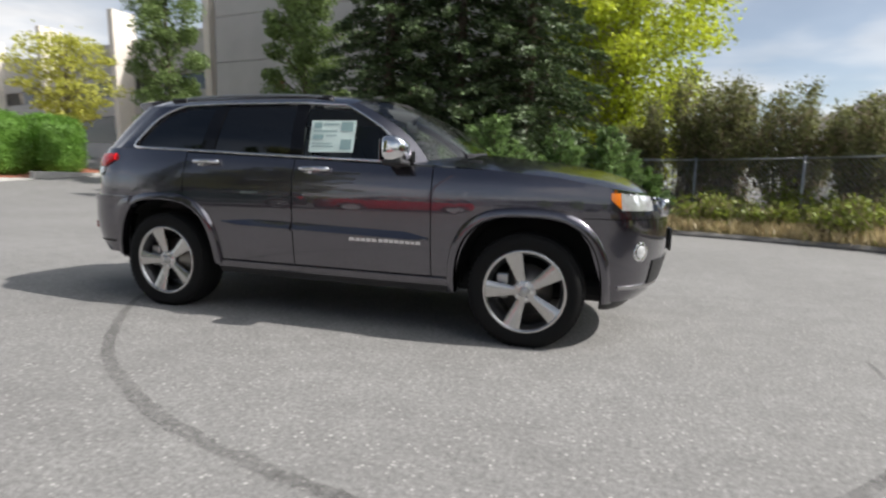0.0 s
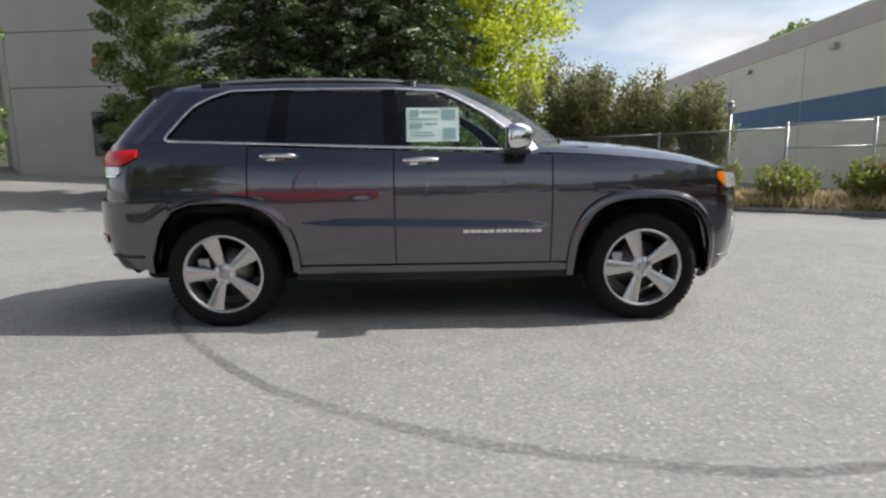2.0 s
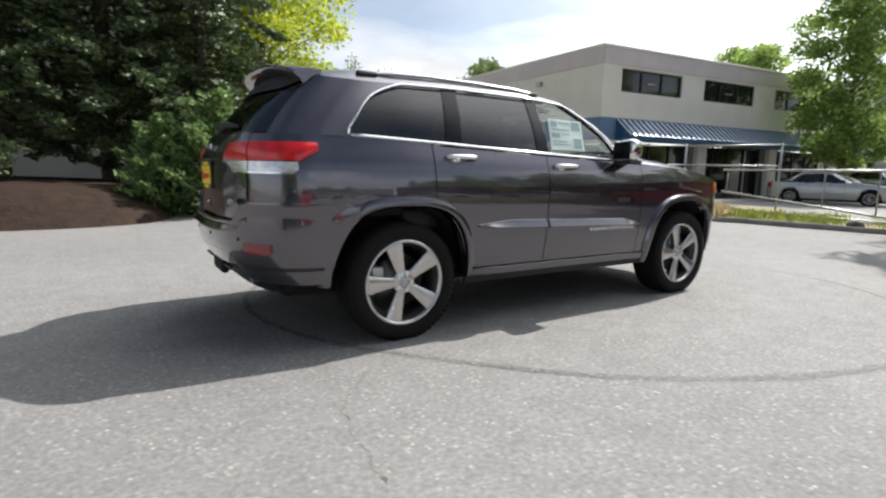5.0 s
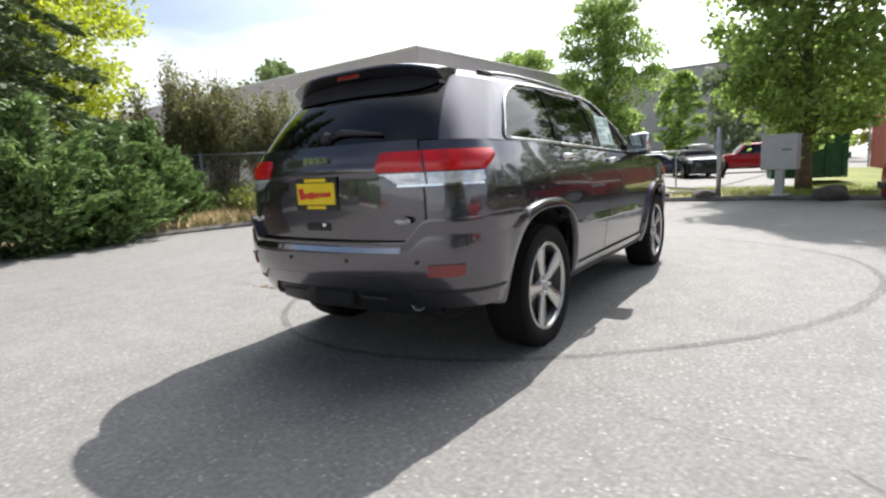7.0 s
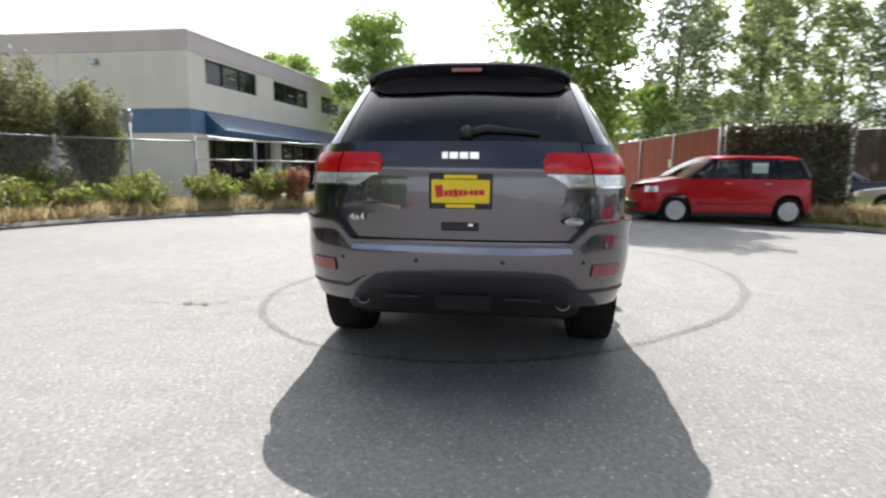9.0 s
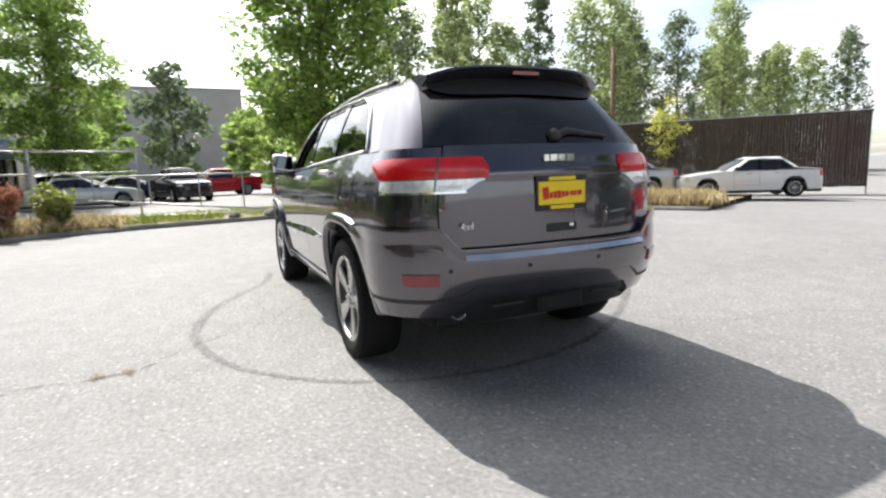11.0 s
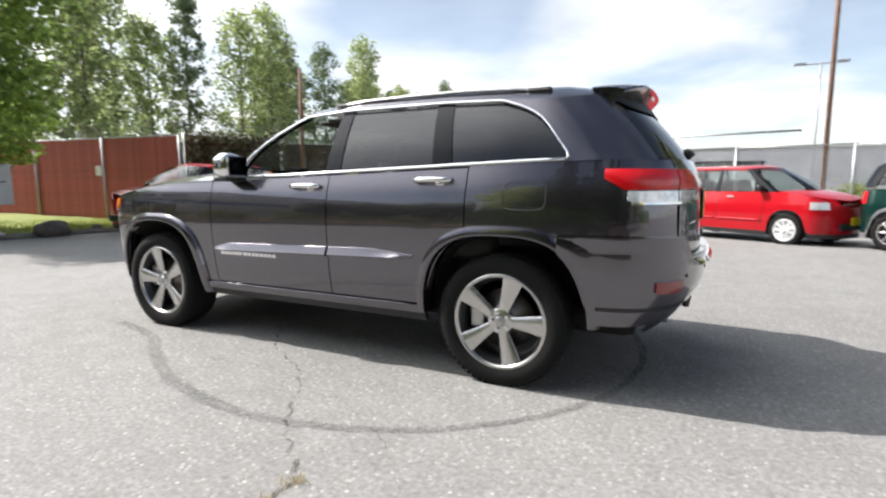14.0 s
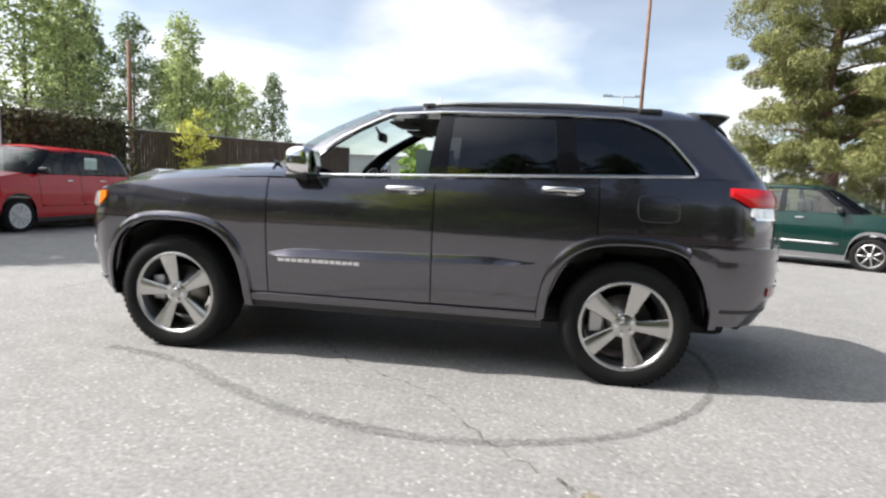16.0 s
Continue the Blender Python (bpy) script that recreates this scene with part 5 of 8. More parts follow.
def plan(u, z):
    """The body's outline at height z; u runs 0 to 1 over the nose, 1 to 2 along the side, 2 to 3 over the tail."""
    w, xr, xf = np.interp(z, GRID_Z, GRID_W), np.interp(z, GRID_Z, GRID_R), np.interp(z, GRID_Z, GRID_F)
    if u < 1:
        a = (1 - u) * math.pi / 2
        ya = w * side_curve(XA_F)
        return np.array([XA_F + (xf - XA_F) * math.sin(a) ** (2 / 2.05), ya * math.cos(a) ** (2 / 2.05), z])
    if u <= 2:
        x = XA_F + (u - 1) * (XA_R - XA_F)
        return np.array([x, w * side_curve(x), z])
    a = (u - 2) * math.pi / 2
    ya = w * side_curve(XA_R)
    return np.array([XA_R + (xr - XA_R) * math.sin(a) ** (2 / 2.65), ya * max(0, math.cos(a)) ** (2 / 2.65), z])


def surf(u, z, off=0.0):
    p = plan(u, z)
    if off:
        d = plan(min(3, u + 0.004), z) - plan(max(0, u - 0.004), z)
        n = np.array([-d[1], d[0], 0.0])
        n = n / (np.linalg.norm(n) + 1e-9)
        if n[1] < 0 and 0.9 < u < 2.1:
            n = -n
        if u >= 2.1 and n[0] > 0:
            n = -n
        if u <= 0.9 and n[0] < 0:
            n = -n
        p = p + n * off
    return p


def u_for_y(y, z, rear=True):
    """The u at which the tail (or nose) outline has half-width y."""
    lo, hi = (2.0, 3.0) if rear else (0.0, 1.0)
    for _ in range(30):
        m = (lo + hi) / 2
        if (plan(m, z)[1] > y) == rear:
            lo = m
        else:
            hi = m
    return (lo + hi) / 2


def patch(name, us, zlo, zhi, rows, mat, parent, off=0.0, sides=(1,), lip=0.014, label="", bulge=None):
    """A panel of the body over a stretch of u, between two heights, with its edges turned in."""
    bm = bmesh.new()
    for s in sides:
        cols = []
        for u in us:
            a, b = (f(u) if callable(f) else f for f in (zlo, zhi))
            col = []
            if lip:
                q = surf(u, a, off - lip)
                col.append(q)
            for r in range(rows + 1):
                t = r / rows
                z = a + (b - a) * t
                o = off + (bulge(u, t) if bulge else 0)
                col.append(surf(u, z, o))
            if lip:
                col.append(surf(u, b, off - lip))
            cols.append(col)
        if lip and us[0] > 0.01:
            cols.insert(0, [surf(us[0], p[2], off - lip) for p in cols[0]])
        if lip and us[-1] < 2.99:
            cols.append([surf(us[-1], p[2], off - lip) for p in cols[-1]])
        vs = [[bm.verts.new((p[0], p[1] * s, p[2])) for p in c] for c in cols]
        for c, d in zip(vs, vs[1:]):
            for i in range(len(c) - 1):
                f = (c[i], d[i], d[i + 1], c[i + 1])
                bm.faces.new(f if s > 0 else f[::-1])
    if us[-1] > 2.99 or us[0] < 0.01:
        bmesh.ops.remove_doubles(bm, verts=bm.verts, dist=0.0004)
    bmesh.ops.recalc_face_normals(bm, faces=bm.faces)
    ob = part(name, bm, mat, parent, label)
    me = ob.data
    me.shade_smooth()
    me.set_sharp_from_angle(angle=radians(38))
    return ob


def span(a, b, step=0.04):
    n = max(2, int(abs(b - a) / step))
    return [u_of(a + (b - a) * i / n) for i in range(n + 1)]


def arch_z(x, c):
    """Top of the wheel opening over hub position c; below the sill outside it."""
    d = abs(x - c) / 0.485
    return 0.30 + 0.565 * (1 - d ** 3.2) ** (1 / 2.0) if d < 1 else 0.30


def belt_z(x):
    return 1.205 - 0.036 * x if x > -1.9 else 1.273


HOOD_X = [0.80, 1.1, 1.35, 1.63, 1.9, 2.08, 2.2, 2.3]
HOOD_Z = [1.282, 1.268, 1.248, 1.222, 1.178, 1.125, 1.05, 0.98]


def hood_edge(x):
    return float(np.interp(x, HOOD_X, HOOD_Z)) - 0.105


KEY = [  # greenhouse columns: foot and head of each
    ((1.08, 0.0, 1.262), (0.30, 0.0, 1.690)), ((1.00, 0.45, 1.245), (0.25, 0.38, 1.682)), ((0.74, 0.79, 1.195), (0.10, 0.62, 1.645)),
    ((0.61, 0.868, 1.186), (0.05, 0.688, 1.615)), ((-0.225, 0.884, 1.213), (-0.262, 0.712, 1.632)), ((-0.315, 0.884, 1.216), (-0.335, 0.713, 1.634)),
    ((-1.045, 0.880, 1.243), (-1.005, 0.712, 1.636)), ((-1.11, 0.879, 1.246), (-1.06, 0.711, 1.635)), ((-1.845, 0.848, 1.274), (-1.565, 0.698, 1.622)),
    ((-2.03, 0.812, 1.279), (-1.74, 0.668, 1.628)), ((-2.215, 0.715, 1.280), (-1.905, 0.592, 1.640)), ((-2.335, 0.43, 1.280), (-1.985, 0.37, 1.676)),
    ((-2.375, 0.0, 1.280), (-2.01, 0.0, 1.690))]


def key_at(c, k):
    """Foot (0) or head (1) of the greenhouse at c: straight between the side columns, rounded over the tail."""
    i = min(len(KEY) - 2, int(c))
    f = c - i
    q = [np.array(KEY[min(j, 12)][k]) for j in (i, i + 1)]
    if c < 8:
        return q[0] * (1 - f) + q[1] * f
    last = np.array(KEY[11][k]) * (1, -1, 1)
    before = np.array(KEY[i - 1][k])
    after = np.array(KEY[i + 2][k]) if i + 2 < len(KEY) else last
    return 0.5 * (2 * q[0] + (q[1] - before) * f + (2 * before - 5 * q[0] + 4 * q[1] - after) * f ** 2 + (3 * q[0] - before - 3 * q[1] + after) * f ** 3)


def glass_point(c, t, off=0.0):
    """A point of the greenhouse: c runs over the key columns, t from belt to roof edge."""
    a, b = key_at(c, 0), key_at(c, 1)
    p = a + (b - a) * t
    k = math.sin(math.pi * t)
    tail = min(1.0, max(0.0, (c - 8.6) / 1.8))
    if c >= 2:
        p[1] += 0.020 * k * (1 - min(1.0, max(0.0, (c - 7.5) / 0.9)))
        p[0] -= 0.025 * k * tail
        if c <= 4:
            p[0] += 0.10 * k * (4 - c) if c > 3 else 0.10 * k
    else:
        p[0] += 0.05 * k
        p[2] += 0.02 * k
    if off:
        n = np.array([0.5, 0, 0.85]) if c < 2 else np.array([0, 1.0, 0.4]) * (1 - tail) + np.array([-0.8, 0, 0.5]) * tail
        p = p + n / np.linalg.norm(n) * off
    return p


def quarter_edge(t):
    """The rounded rear edge of the rearmost side window."""
    return 7.985 - 0.34 * max(0.0, (t - 0.50) / 0.485) ** 3.2 - 0.05 * max(0.0, 1 - t / 0.12) ** 2


def glass_patch(name, c0, c1, t0, t1, mat, parent, nc=10, nt=8, off=0.0, sides=(1,), lip=0.012, label="", smooth=True):
    bm = bmesh.new()
    e0, e1 = (e if callable(e) else (lambda t, e=e: e) for e in (c0, c1))
    ts = [t0 + (t1 - t0) * j / nt for j in range(nt + 1)]
    for s in sides:
        cols = []
        for i in range(nc + 1):
            f = i / nc
            col = [glass_point(e0(t) + (e1(t) - e0(t)) * f, t, off) for t in ts]
            if lip:
                col = [glass_point(e0(t0) + (e1(t0) - e0(t0)) * f, t0, off - lip)] + col + [glass_point(e0(t1) + (e1(t1) - e0(t1)) * f, t1, off - lip)]
            cols.append(col)
        if lip:
            tl = [t0] + ts + [t1]
            cols = [[glass_point(e0(t), t, off - lip) for t in tl]] + cols + [[glass_point(e1(t), t, off - lip) for t in tl]]
        vs = [[bm.verts.new((p[0], p[1] * s, p[2])) for p in c] for c in cols]
        for a, b in zip(vs, vs[1:]):
            for i in range(len(a) - 1):
                f = (a[i], b[i], b[i + 1], a[i + 1])
                bm.faces.new(f if s > 0 else f[::-1])
    bmesh.ops.remove_doubles(bm, verts=bm.verts, dist=0.0003)
    bmesh.ops.recalc_face_normals(bm, faces=bm.faces)
    ob = part(name, bm, mat, parent, label)
    ob.data.shade_smooth()
    ob.data.set_sharp_from_angle(angle=radians(40))
    return ob


def sweep(name, pts, w, h, mat, parent, sides=(1,), label="", out=(0, 1, 0)):
    """A flat moulding along points: w across the surface, h proud of it."""
    bm = bmesh.new()
    for s in sides:
        rows = []
        for i, p in enumerate(pts):
            p = Vector(p)
            d = (Vector(pts[min(i + 1, len(pts) - 1)]) - Vector(pts[max(0, i - 1)])).normalized()
            o = Vector(out(i) if callable(out) else out)
            o = (o - d * o.dot(d)).normalized()
            a = d.cross(o).normalized() * w / 2
            q = [p - a, p - a * 0.7 + o * h, p + a * 0.7 + o * h, p + a]
            rows.append([bm.verts.new((v.x, v.y * s, v.z)) for v in q])
        for r, t in zip(rows, rows[1:]):
            for k in range(4):
                bm.faces.new((r[k], r[(k + 1) % 4], t[(k + 1) % 4], t[k]))
        bm.faces.new(rows[0])
        bm.faces.new(rows[-1][::-1])
    bmesh.ops.recalc_face_normals(bm, faces=bm.faces)
    return part(name, bm, mat, parent, label, True)


def wheel(parent, x, y, z, side, turn, steer=0.0):
    """A twenty-inch alloy wheel with five broad spokes, tyre, disc and caliper. Its outer face looks along +Y, turned for the other side."""
    w = new("wheel")
    w.parent = parent
    w.matrix_world = pose(x, y, z, 0, 0, (0 if side > 0 else 180) + steer)
    R = 0.386
    prof = [(0.262, -0.115), (0.285, -0.122), (0.330, -0.134), (0.364, -0.124), (R - 0.004, -0.095), (R, -0.05), (R, 0.05), (R - 0.004, 0.095),
            (0.364, 0.124), (0.330, 0.134), (0.300, 0.130), (0.285, 0.124), (0.268, 0.116)]
    tb = lathe_bm(prof, 64)
    for v in tb.verts:
        v.co.z = max(v.co.z, -0.371)
    tyre = part("tyre", tb, RUBBER, w, "black road tyre", True)
    lugs = bmesh.new()
    for k in range(60):
        a = 2 * math.pi * k / 60
        for yy in (-0.105, 0.105):
            m = Matrix.Rotation(-a, 4, "Y") @ Matrix.Translation((0.3745, yy, 0))
            q = bmesh.ops.create_cube(lugs, size=1.0)["verts"]
            bmesh.ops.scale(lugs, vec=(0.008, 0.030, 0.026), verts=q)
            bmesh.ops.transform(lugs, matrix=m, verts=q)
            for v in q:
                v.co.z = max(v.co.z, -0.370)
    tagged(part("tread", lugs, RUBBER, tyre), kind="stuff")
    rimob = part("rim", lathe_bm([(0.255, -0.11), (0.235, -0.08), (0.225, 0.02), (0.240, 0.085), (0.258, 0.100), (0.262, 0.118), (0.272, 0.121), (0.277, 0.116), (0.274, 0.106)], 64), ALLOY_DARK, w, "dark painted rim barrel", True)
    part("rim_lip", lathe_bm([(0.252, 0.104), (0.257, 0.119), (0.266, 0.123), (0.275, 0.121), (0.279, 0.114)], 64), ALLOY, w, "bright machined rim lip", True)
    for k in range(5):
        a = radians(turn + 72 * k)
        bm = bmesh.new()
        st = [(0.035, 0.030, 0.098), (0.075, 0.032, 0.098), (0.13, 0.041, 0.102), (0.19, 0.051, 0.108), (0.235, 0.060, 0.113), (0.262, 0.065, 0.116)]
        rows = []
        for r, hw, yy in st:
            rows.append([bm.verts.new(v) for v in ((r, yy - 0.045, -hw * 0.75), (r, yy - 0.006, -hw), (r, yy, -hw * 0.88), (r, yy - 0.002, 0), (r, yy, hw * 0.88), (r, yy - 0.006, hw), (r, yy - 0.045, hw * 0.75))])
        for p, q in zip(rows, rows[1:]):
            for i in range(6):
                bm.faces.new((p[i], q[i], q[i + 1], p[i + 1]))
            bm.faces.new((p[6], q[6], q[0], p[0]))
        bmesh.ops.recalc_face_normals(bm, faces=bm.faces)
        bmesh.ops.transform(bm, matrix=Matrix.Rotation(-a, 4, "Y"), verts=bm.verts)
        part("spoke", bm, ALLOY, w, "machined alloy spoke", True)
        b = radians(turn + 36 + 72 * k)
        nut = tube([(0.052 * math.cos(b), 0.085, 0.052 * math.sin(b)), (0.052 * math.cos(b), 0.112, 0.052 * math.sin(b))], 0.011, 6)
        part("lug_nut", nut, CHROME, w)
    part("hub", lathe_bm([(0.075, 0.06), (0.078, 0.092), (0.068, 0.098), (0.0005, 0.098)], 32), ALLOY, w, "", True)
    part("hub_cap", lathe_bm([(0.031, 0.095), (0.031, 0.106), (0.026, 0.110), (0.0005, 0.111)], 24), SATIN, w, "", True)
    part("brake_disc", lathe_bm([(0.175, 0.0), (0.175, 0.022), (0.09, 0.022), (0.085, 0.045), (0.0005, 0.045)], 40), DISC, w, "", True)
    part("caliper", box_bm(0.09, 0.07, 0.17, 0.16, 0.02, 0.02, 0.015), SATIN, w)
    return w


def seat(parent, x, y, z, name="seat"):
    s = new(name)
    s.parent = parent
    s.location = (x, y, z)
    part("cushion", box_bm(0.52, 0.52, 0.18, 0.05, 0, 0, 0.06, 3), LEATHER, s, "", True)
    b = part("backrest", box_bm(0.16, 0.50, 0.66, 0, 0, 0.33, 0.06, 3), LEATHER, s, "", True)
    b.matrix_basis = pose(-0.22, 0, 0.05, 0, -17, 0)
    h = part("headrest", box_bm(0.11, 0.27, 0.19, 0, 0, 0, 0.045, 3), LEATHER, s, "", True)
    h.matrix_basis = pose(-0.46, 0, 0.80, 0, -12, 0)
    for k in (-0.06, 0.06):
        part("headrest_post", tube([(-0.40, k, 0.62), (-0.44, k, 0.76)], 0.008, 6), CHROME, s)


def letter_bars(name, parent, m, widths, h, gap, mat, depth=0.004):
    """A row of plain bars in place of lettering."""
    ob = new(name)
    ob.parent = parent
    ob.matrix_world = m
    x = 0.0
    for w in widths:
        part("bar", box_bm(w, h, depth, x + w / 2, 0, 0, 0.001, 1), mat, ob)
        x += w + gap
    return ob


def text_mesh(name, body, size, mat, parent, m, depth=0.002):
    cu = bpy.data.curves.new(name, "FONT")
    cu.body, cu.size, cu.extrude, cu.align_x = body, size, depth, "CENTER"
    tmp = bpy.data.objects.new(name, cu)
    scene.collection.objects.link(tmp)
    me = bpy.data.meshes.new_from_object(tmp.evaluated_get(bpy.context.evaluated_depsgraph_get()))
    bpy.data.objects.remove(tmp)
    me.materials.clear()
    me.materials.append(mat)
    ob = new(name, me)
    ob.parent = parent
    ob.matrix_world = m
    return ob


def build_suv():
    car = empty("sport_utility_vehicle", pose(0, 0, 0), "dark grey metallic sport utility vehicle parked on asphalt", "car")
    RF, RR = 1.457, -1.457
    for s, tag in ((1, "left"), (-1, "right")):
        S = (s,)
        # doors, fenders and quarters
        fd = patch("front_door", span(0.805, -0.262), lambda u: 0.425, lambda u: belt_z(XA_F + (u - 1) * (XA_R - XA_F)) - 0.012, 16, PAINT, car, 0, S, label="grey metallic front door")
        rd_lo = lambda u: max(0.425, arch_z(XA_F + (u - 1) * (XA_R - XA_F), RR))
        rd = patch("rear_door", span(-0.27, -1.245), rd_lo, lambda u: belt_z(XA_F + (u - 1) * (XA_R - XA_F)) - 0.012, 16, PAINT, car, 0, S, label="grey metallic rear door")
        fl = lambda u: (max(0.34, arch_z(plan(u, 0.6)[0], RF)) if u < 1.33 else 0.425)
        patch("front_fender", span(1.80, 0.813, 0.03), lambda u: max(0.34, arch_z(plan(u, 0.6)[0], RF)), lambda u: min(belt_z(plan(u, 1)[0]) - 0.008, hood_edge(plan(u, 1)[0])), 18, PAINT, car, 0, S)
        tail_u = u_for_y(0.668, 1.0)
        q_us = span(-1.253, -1.95, 0.03) + [2 + (tail_u - 2) * i / 12 for i in range(1, 13)]
        patch("quarter_panel", q_us, lambda u: 0.86 if u > 2.0 else max(0.86 if plan(u, 0.8)[0] < -1.80 else 0.38, arch_z(plan(u, 0.8)[0], RR)), lambda u: belt_z(plan(u, 1.2)[0]) - 0.002, 14, PAINT, car, 0, S)
        # rocker sill with bright line
        patch("rocker_sill", span(0.955, -0.96, 0.08), 0.362, 0.418, 4, PAINT, car, 0.012, S, 0.03)
        patch("under_sill", span(0.955, -0.96, 0.08), 0.31, 0.358, 3, TRIM_BLACK, car, 0.002, S, 0.03, "black lower sill")
        sweep("sill_line", [surf(u, 0.412, 0.014) for u in span(0.93, -0.92, 0.1)], 0.008, 0.004, PAINT, car, S, out=(0, 1, 0.3))
        # wheel arch flares
        for c, nm, lo in ((RF, "front_flare", 0.34), (RR, "rear_flare", 0.40)):
            bm = bmesh.new()
            rows = []
            N = 44
            for i in range(N + 1):
                a = math.pi * i / N
                ca, sa = math.cos(a), math.sin(a)
                k = (abs(ca) ** 3.2 + abs(sa) ** 2.6) ** (-1 / 2.9)
                px, pz = c - 0.475 * ca * k, 0.30 + 0.555 * sa * k
                ox, oz = c - 0.545 * ca * k, 0.30 + 0.625 * sa * k
                pz, oz = max(pz, lo - 0.02), max(oz, lo - 0.02)

                def yy(x, z):
                    u = u_of(x)
                    if u < 1:
                        u2 = u_for_x(x, z, False)
                        return plan(u2, z)[1]
                    if u > 2:
                        return plan(u_for_x(x, z, True), z)[1]
                    return plan(u, z)[1]
                yi, yo = yy(px, pz), yy(ox, oz)
                mx, mz = (px * 0.6 + ox * 0.4), (pz * 0.6 + oz * 0.4)
                ring = [(px, yi - 0.10, pz), (px, yi + 0.016, pz), (px + (ox - px) * 0.14, yi + 0.032, pz + (oz - pz) * 0.14), (mx, yy(mx, mz) + 0.034, mz),
                        (ox - (ox - px) * 0.22, yo + 0.022, oz - (oz - pz) * 0.22), (ox, yo - 0.012, oz)]
                rows.append([bm.verts.new((p[0], p[1] * s, p[2])) for p in ring])
            for p, q in zip(rows, rows[1:]):
                for k in range(5):
                    bm.faces.new((p[k], q[k], q[k + 1], p[k + 1]))
            bmesh.ops.recalc_face_normals(bm, faces=bm.faces)
            fo = part(nm, bm, PAINT, car, "grey wheel arch moulding")
            fo.data.shade_smooth()
            fo.data.set_sharp_from_angle(angle=radians(40))
            # liner
            lb = bmesh.new()
            rows = []
            for i in range(21):
                a = math.pi * i / 20
                px, pz = c - 0.49 * math.cos(a), 0.36 + 0.51 * math.sin(a) ** 0.7
                rows.append([lb.verts.new((px, s * yv, pz)) for yv in (0.88, 0.50)])
            hubv = lb.verts.new((c, s * 0.50, 0.36))
            for p, q in zip(rows, rows[1:]):
                lb.faces.new((p[0], q[0], q[1], p[1]))
                lb.faces.new((p[1], q[1], hubv))
            part("wheel_liner", lb, LINER, car)
        # side body mould with lettering bars
        for x0, x1, nm in ((0.79, -0.255, "front_door_strip"), (-0.277, -0.90, "rear_door_strip")):
            us = span(x0, x1, 0.05)
            n = len(us)
            bm = bmesh.new()
            rows = []
            for i, u in enumerate(us):
                x = plan(u, 0.7)[0]
                zt = 0.722 - 0.030 * x if x0 > 0 else 0.738 - 0.012 * (x + 0.27)
                taper = min(1.0, (0.80 - x) / 0.16) if x0 > 0 else min(1.0, (x + 0.905) / 0.30)
                zt = 0.700 - 0.022 * x + 0.034 * taper
                zb = 0.692 - 0.022 * x - 0.018 * min(1, taper * 2)
                zb = min(zb, zt - 0.008)
                ring = [surf(u, zt + 0.006, -0.004), surf(u, zt, 0.004), surf(u, zt - 0.010, 0.008), surf(u, zb + 0.012, 0.027), surf(u, zb, 0.022), surf(u, zb - 0.006, -0.004)]
                rows.append([bm.verts.new((p[0], p[1] * s, p[2])) for p in ring])
            for p, q in zip(rows, rows[1:]):
                for k in range(5):
                    bm.faces.new((p[k], q[k], q[k + 1], p[k + 1]))
            bm.faces.new(rows[0])
            bm.faces.new(rows[-1][::-1])
            bmesh.ops.recalc_face_normals(bm, faces=bm.faces)
            st = part(nm, bm, PAINT, car, "grey raised door moulding")
            st.data.shade_smooth()
            st.data.set_sharp_from_angle(angle=radians(30))
        yb = plan(u_of(0.45), 0.645)[1] + 0.003
        m = (pose(0.73, yb, 0.648, 90, 0, 180) if s > 0 else pose(0.20, -yb, 0.648, 90, 0, 0))
        letter_bars("door_badge", car, m, [0.042, 0.036, 0.038, 0.038, 0.038, 0.0, 0.036, 0.036, 0.032, 0.034, 0.036, 0.034, 0.03, 0.036][:14], 0.024, 0.0055, CHROME)
        # door handles
        for hx, hz in ((0.038, 1.133), (-0.915, 1.170)):
            h = new("door_handle")
            h.parent = car
            x1 = hx - 0.245
            pts = [surf(u_of(hx + (x1 - hx) * f), hz + 0.004 * math.sin(math.pi * f), o) for f, o in ((0, 0.004), (0.06, 0.024), (0.2, 0.034), (0.5, 0.040), (0.8, 0.034), (0.94, 0.024), (1, 0.004))]
            bm = tube([(p[0], p[1] * s, p[2]) for p in pts], [0.012, 0.016, 0.0165, 0.0165, 0.0165, 0.016, 0.012], 10)
            part("grip", bm, CHROME, h, "chrome door handle", True)
            cx = hx - 0.15
            cp = surf(u_of(cx), hz - 0.012, 0.0)
            cup = bmesh.new()
            bmesh.ops.create_uvsphere(cup, u_segments=20, v_segments=10, radius=1)
            bmesh.ops.scale(cup, vec=(0.075, 0.008, 0.030), verts=cup.verts)
            bmesh.ops.translate(cup, vec=(cp[0], cp[1] * s, cp[2]), verts=cup.verts)
            part("cup", cup, PAINT, h, "", True)
            cap = box_bm(0.055, 0.012, 0.020, cx - 0.02, s * (cp[1] + 0.008), hz - 0.022, 0.004, 2)
            part("lock_cap", cap, CHROME, h, "", True)
        # side glass and pillars
        if s < 0:
            glass_patch("front_door_window", 3.03, 3.985, 0.03, 0.965, CLEAR, car, 12, 8, -0.012, S, 0.0, "clear front door glass")
        else:
            glass_patch("lowered_window", 3.06, 3.96, 0.0, 0.05, CLEAR, car, 12, 2, -0.022, S, 0.0, "driver glass wound right down")
        glass_patch("b_pillar", 3.985, 5.02, 0.0, 1.0, GLOSS_BLACK, car, 4, 8, -0.006, S, 0.02, "gloss black pillar trim")
        glass_patch("rear_door_window", 5.02, 5.95, 0.03, 0.965, TINT, car, 10, 8, -0.012, S, 0.0, "dark privacy glass")
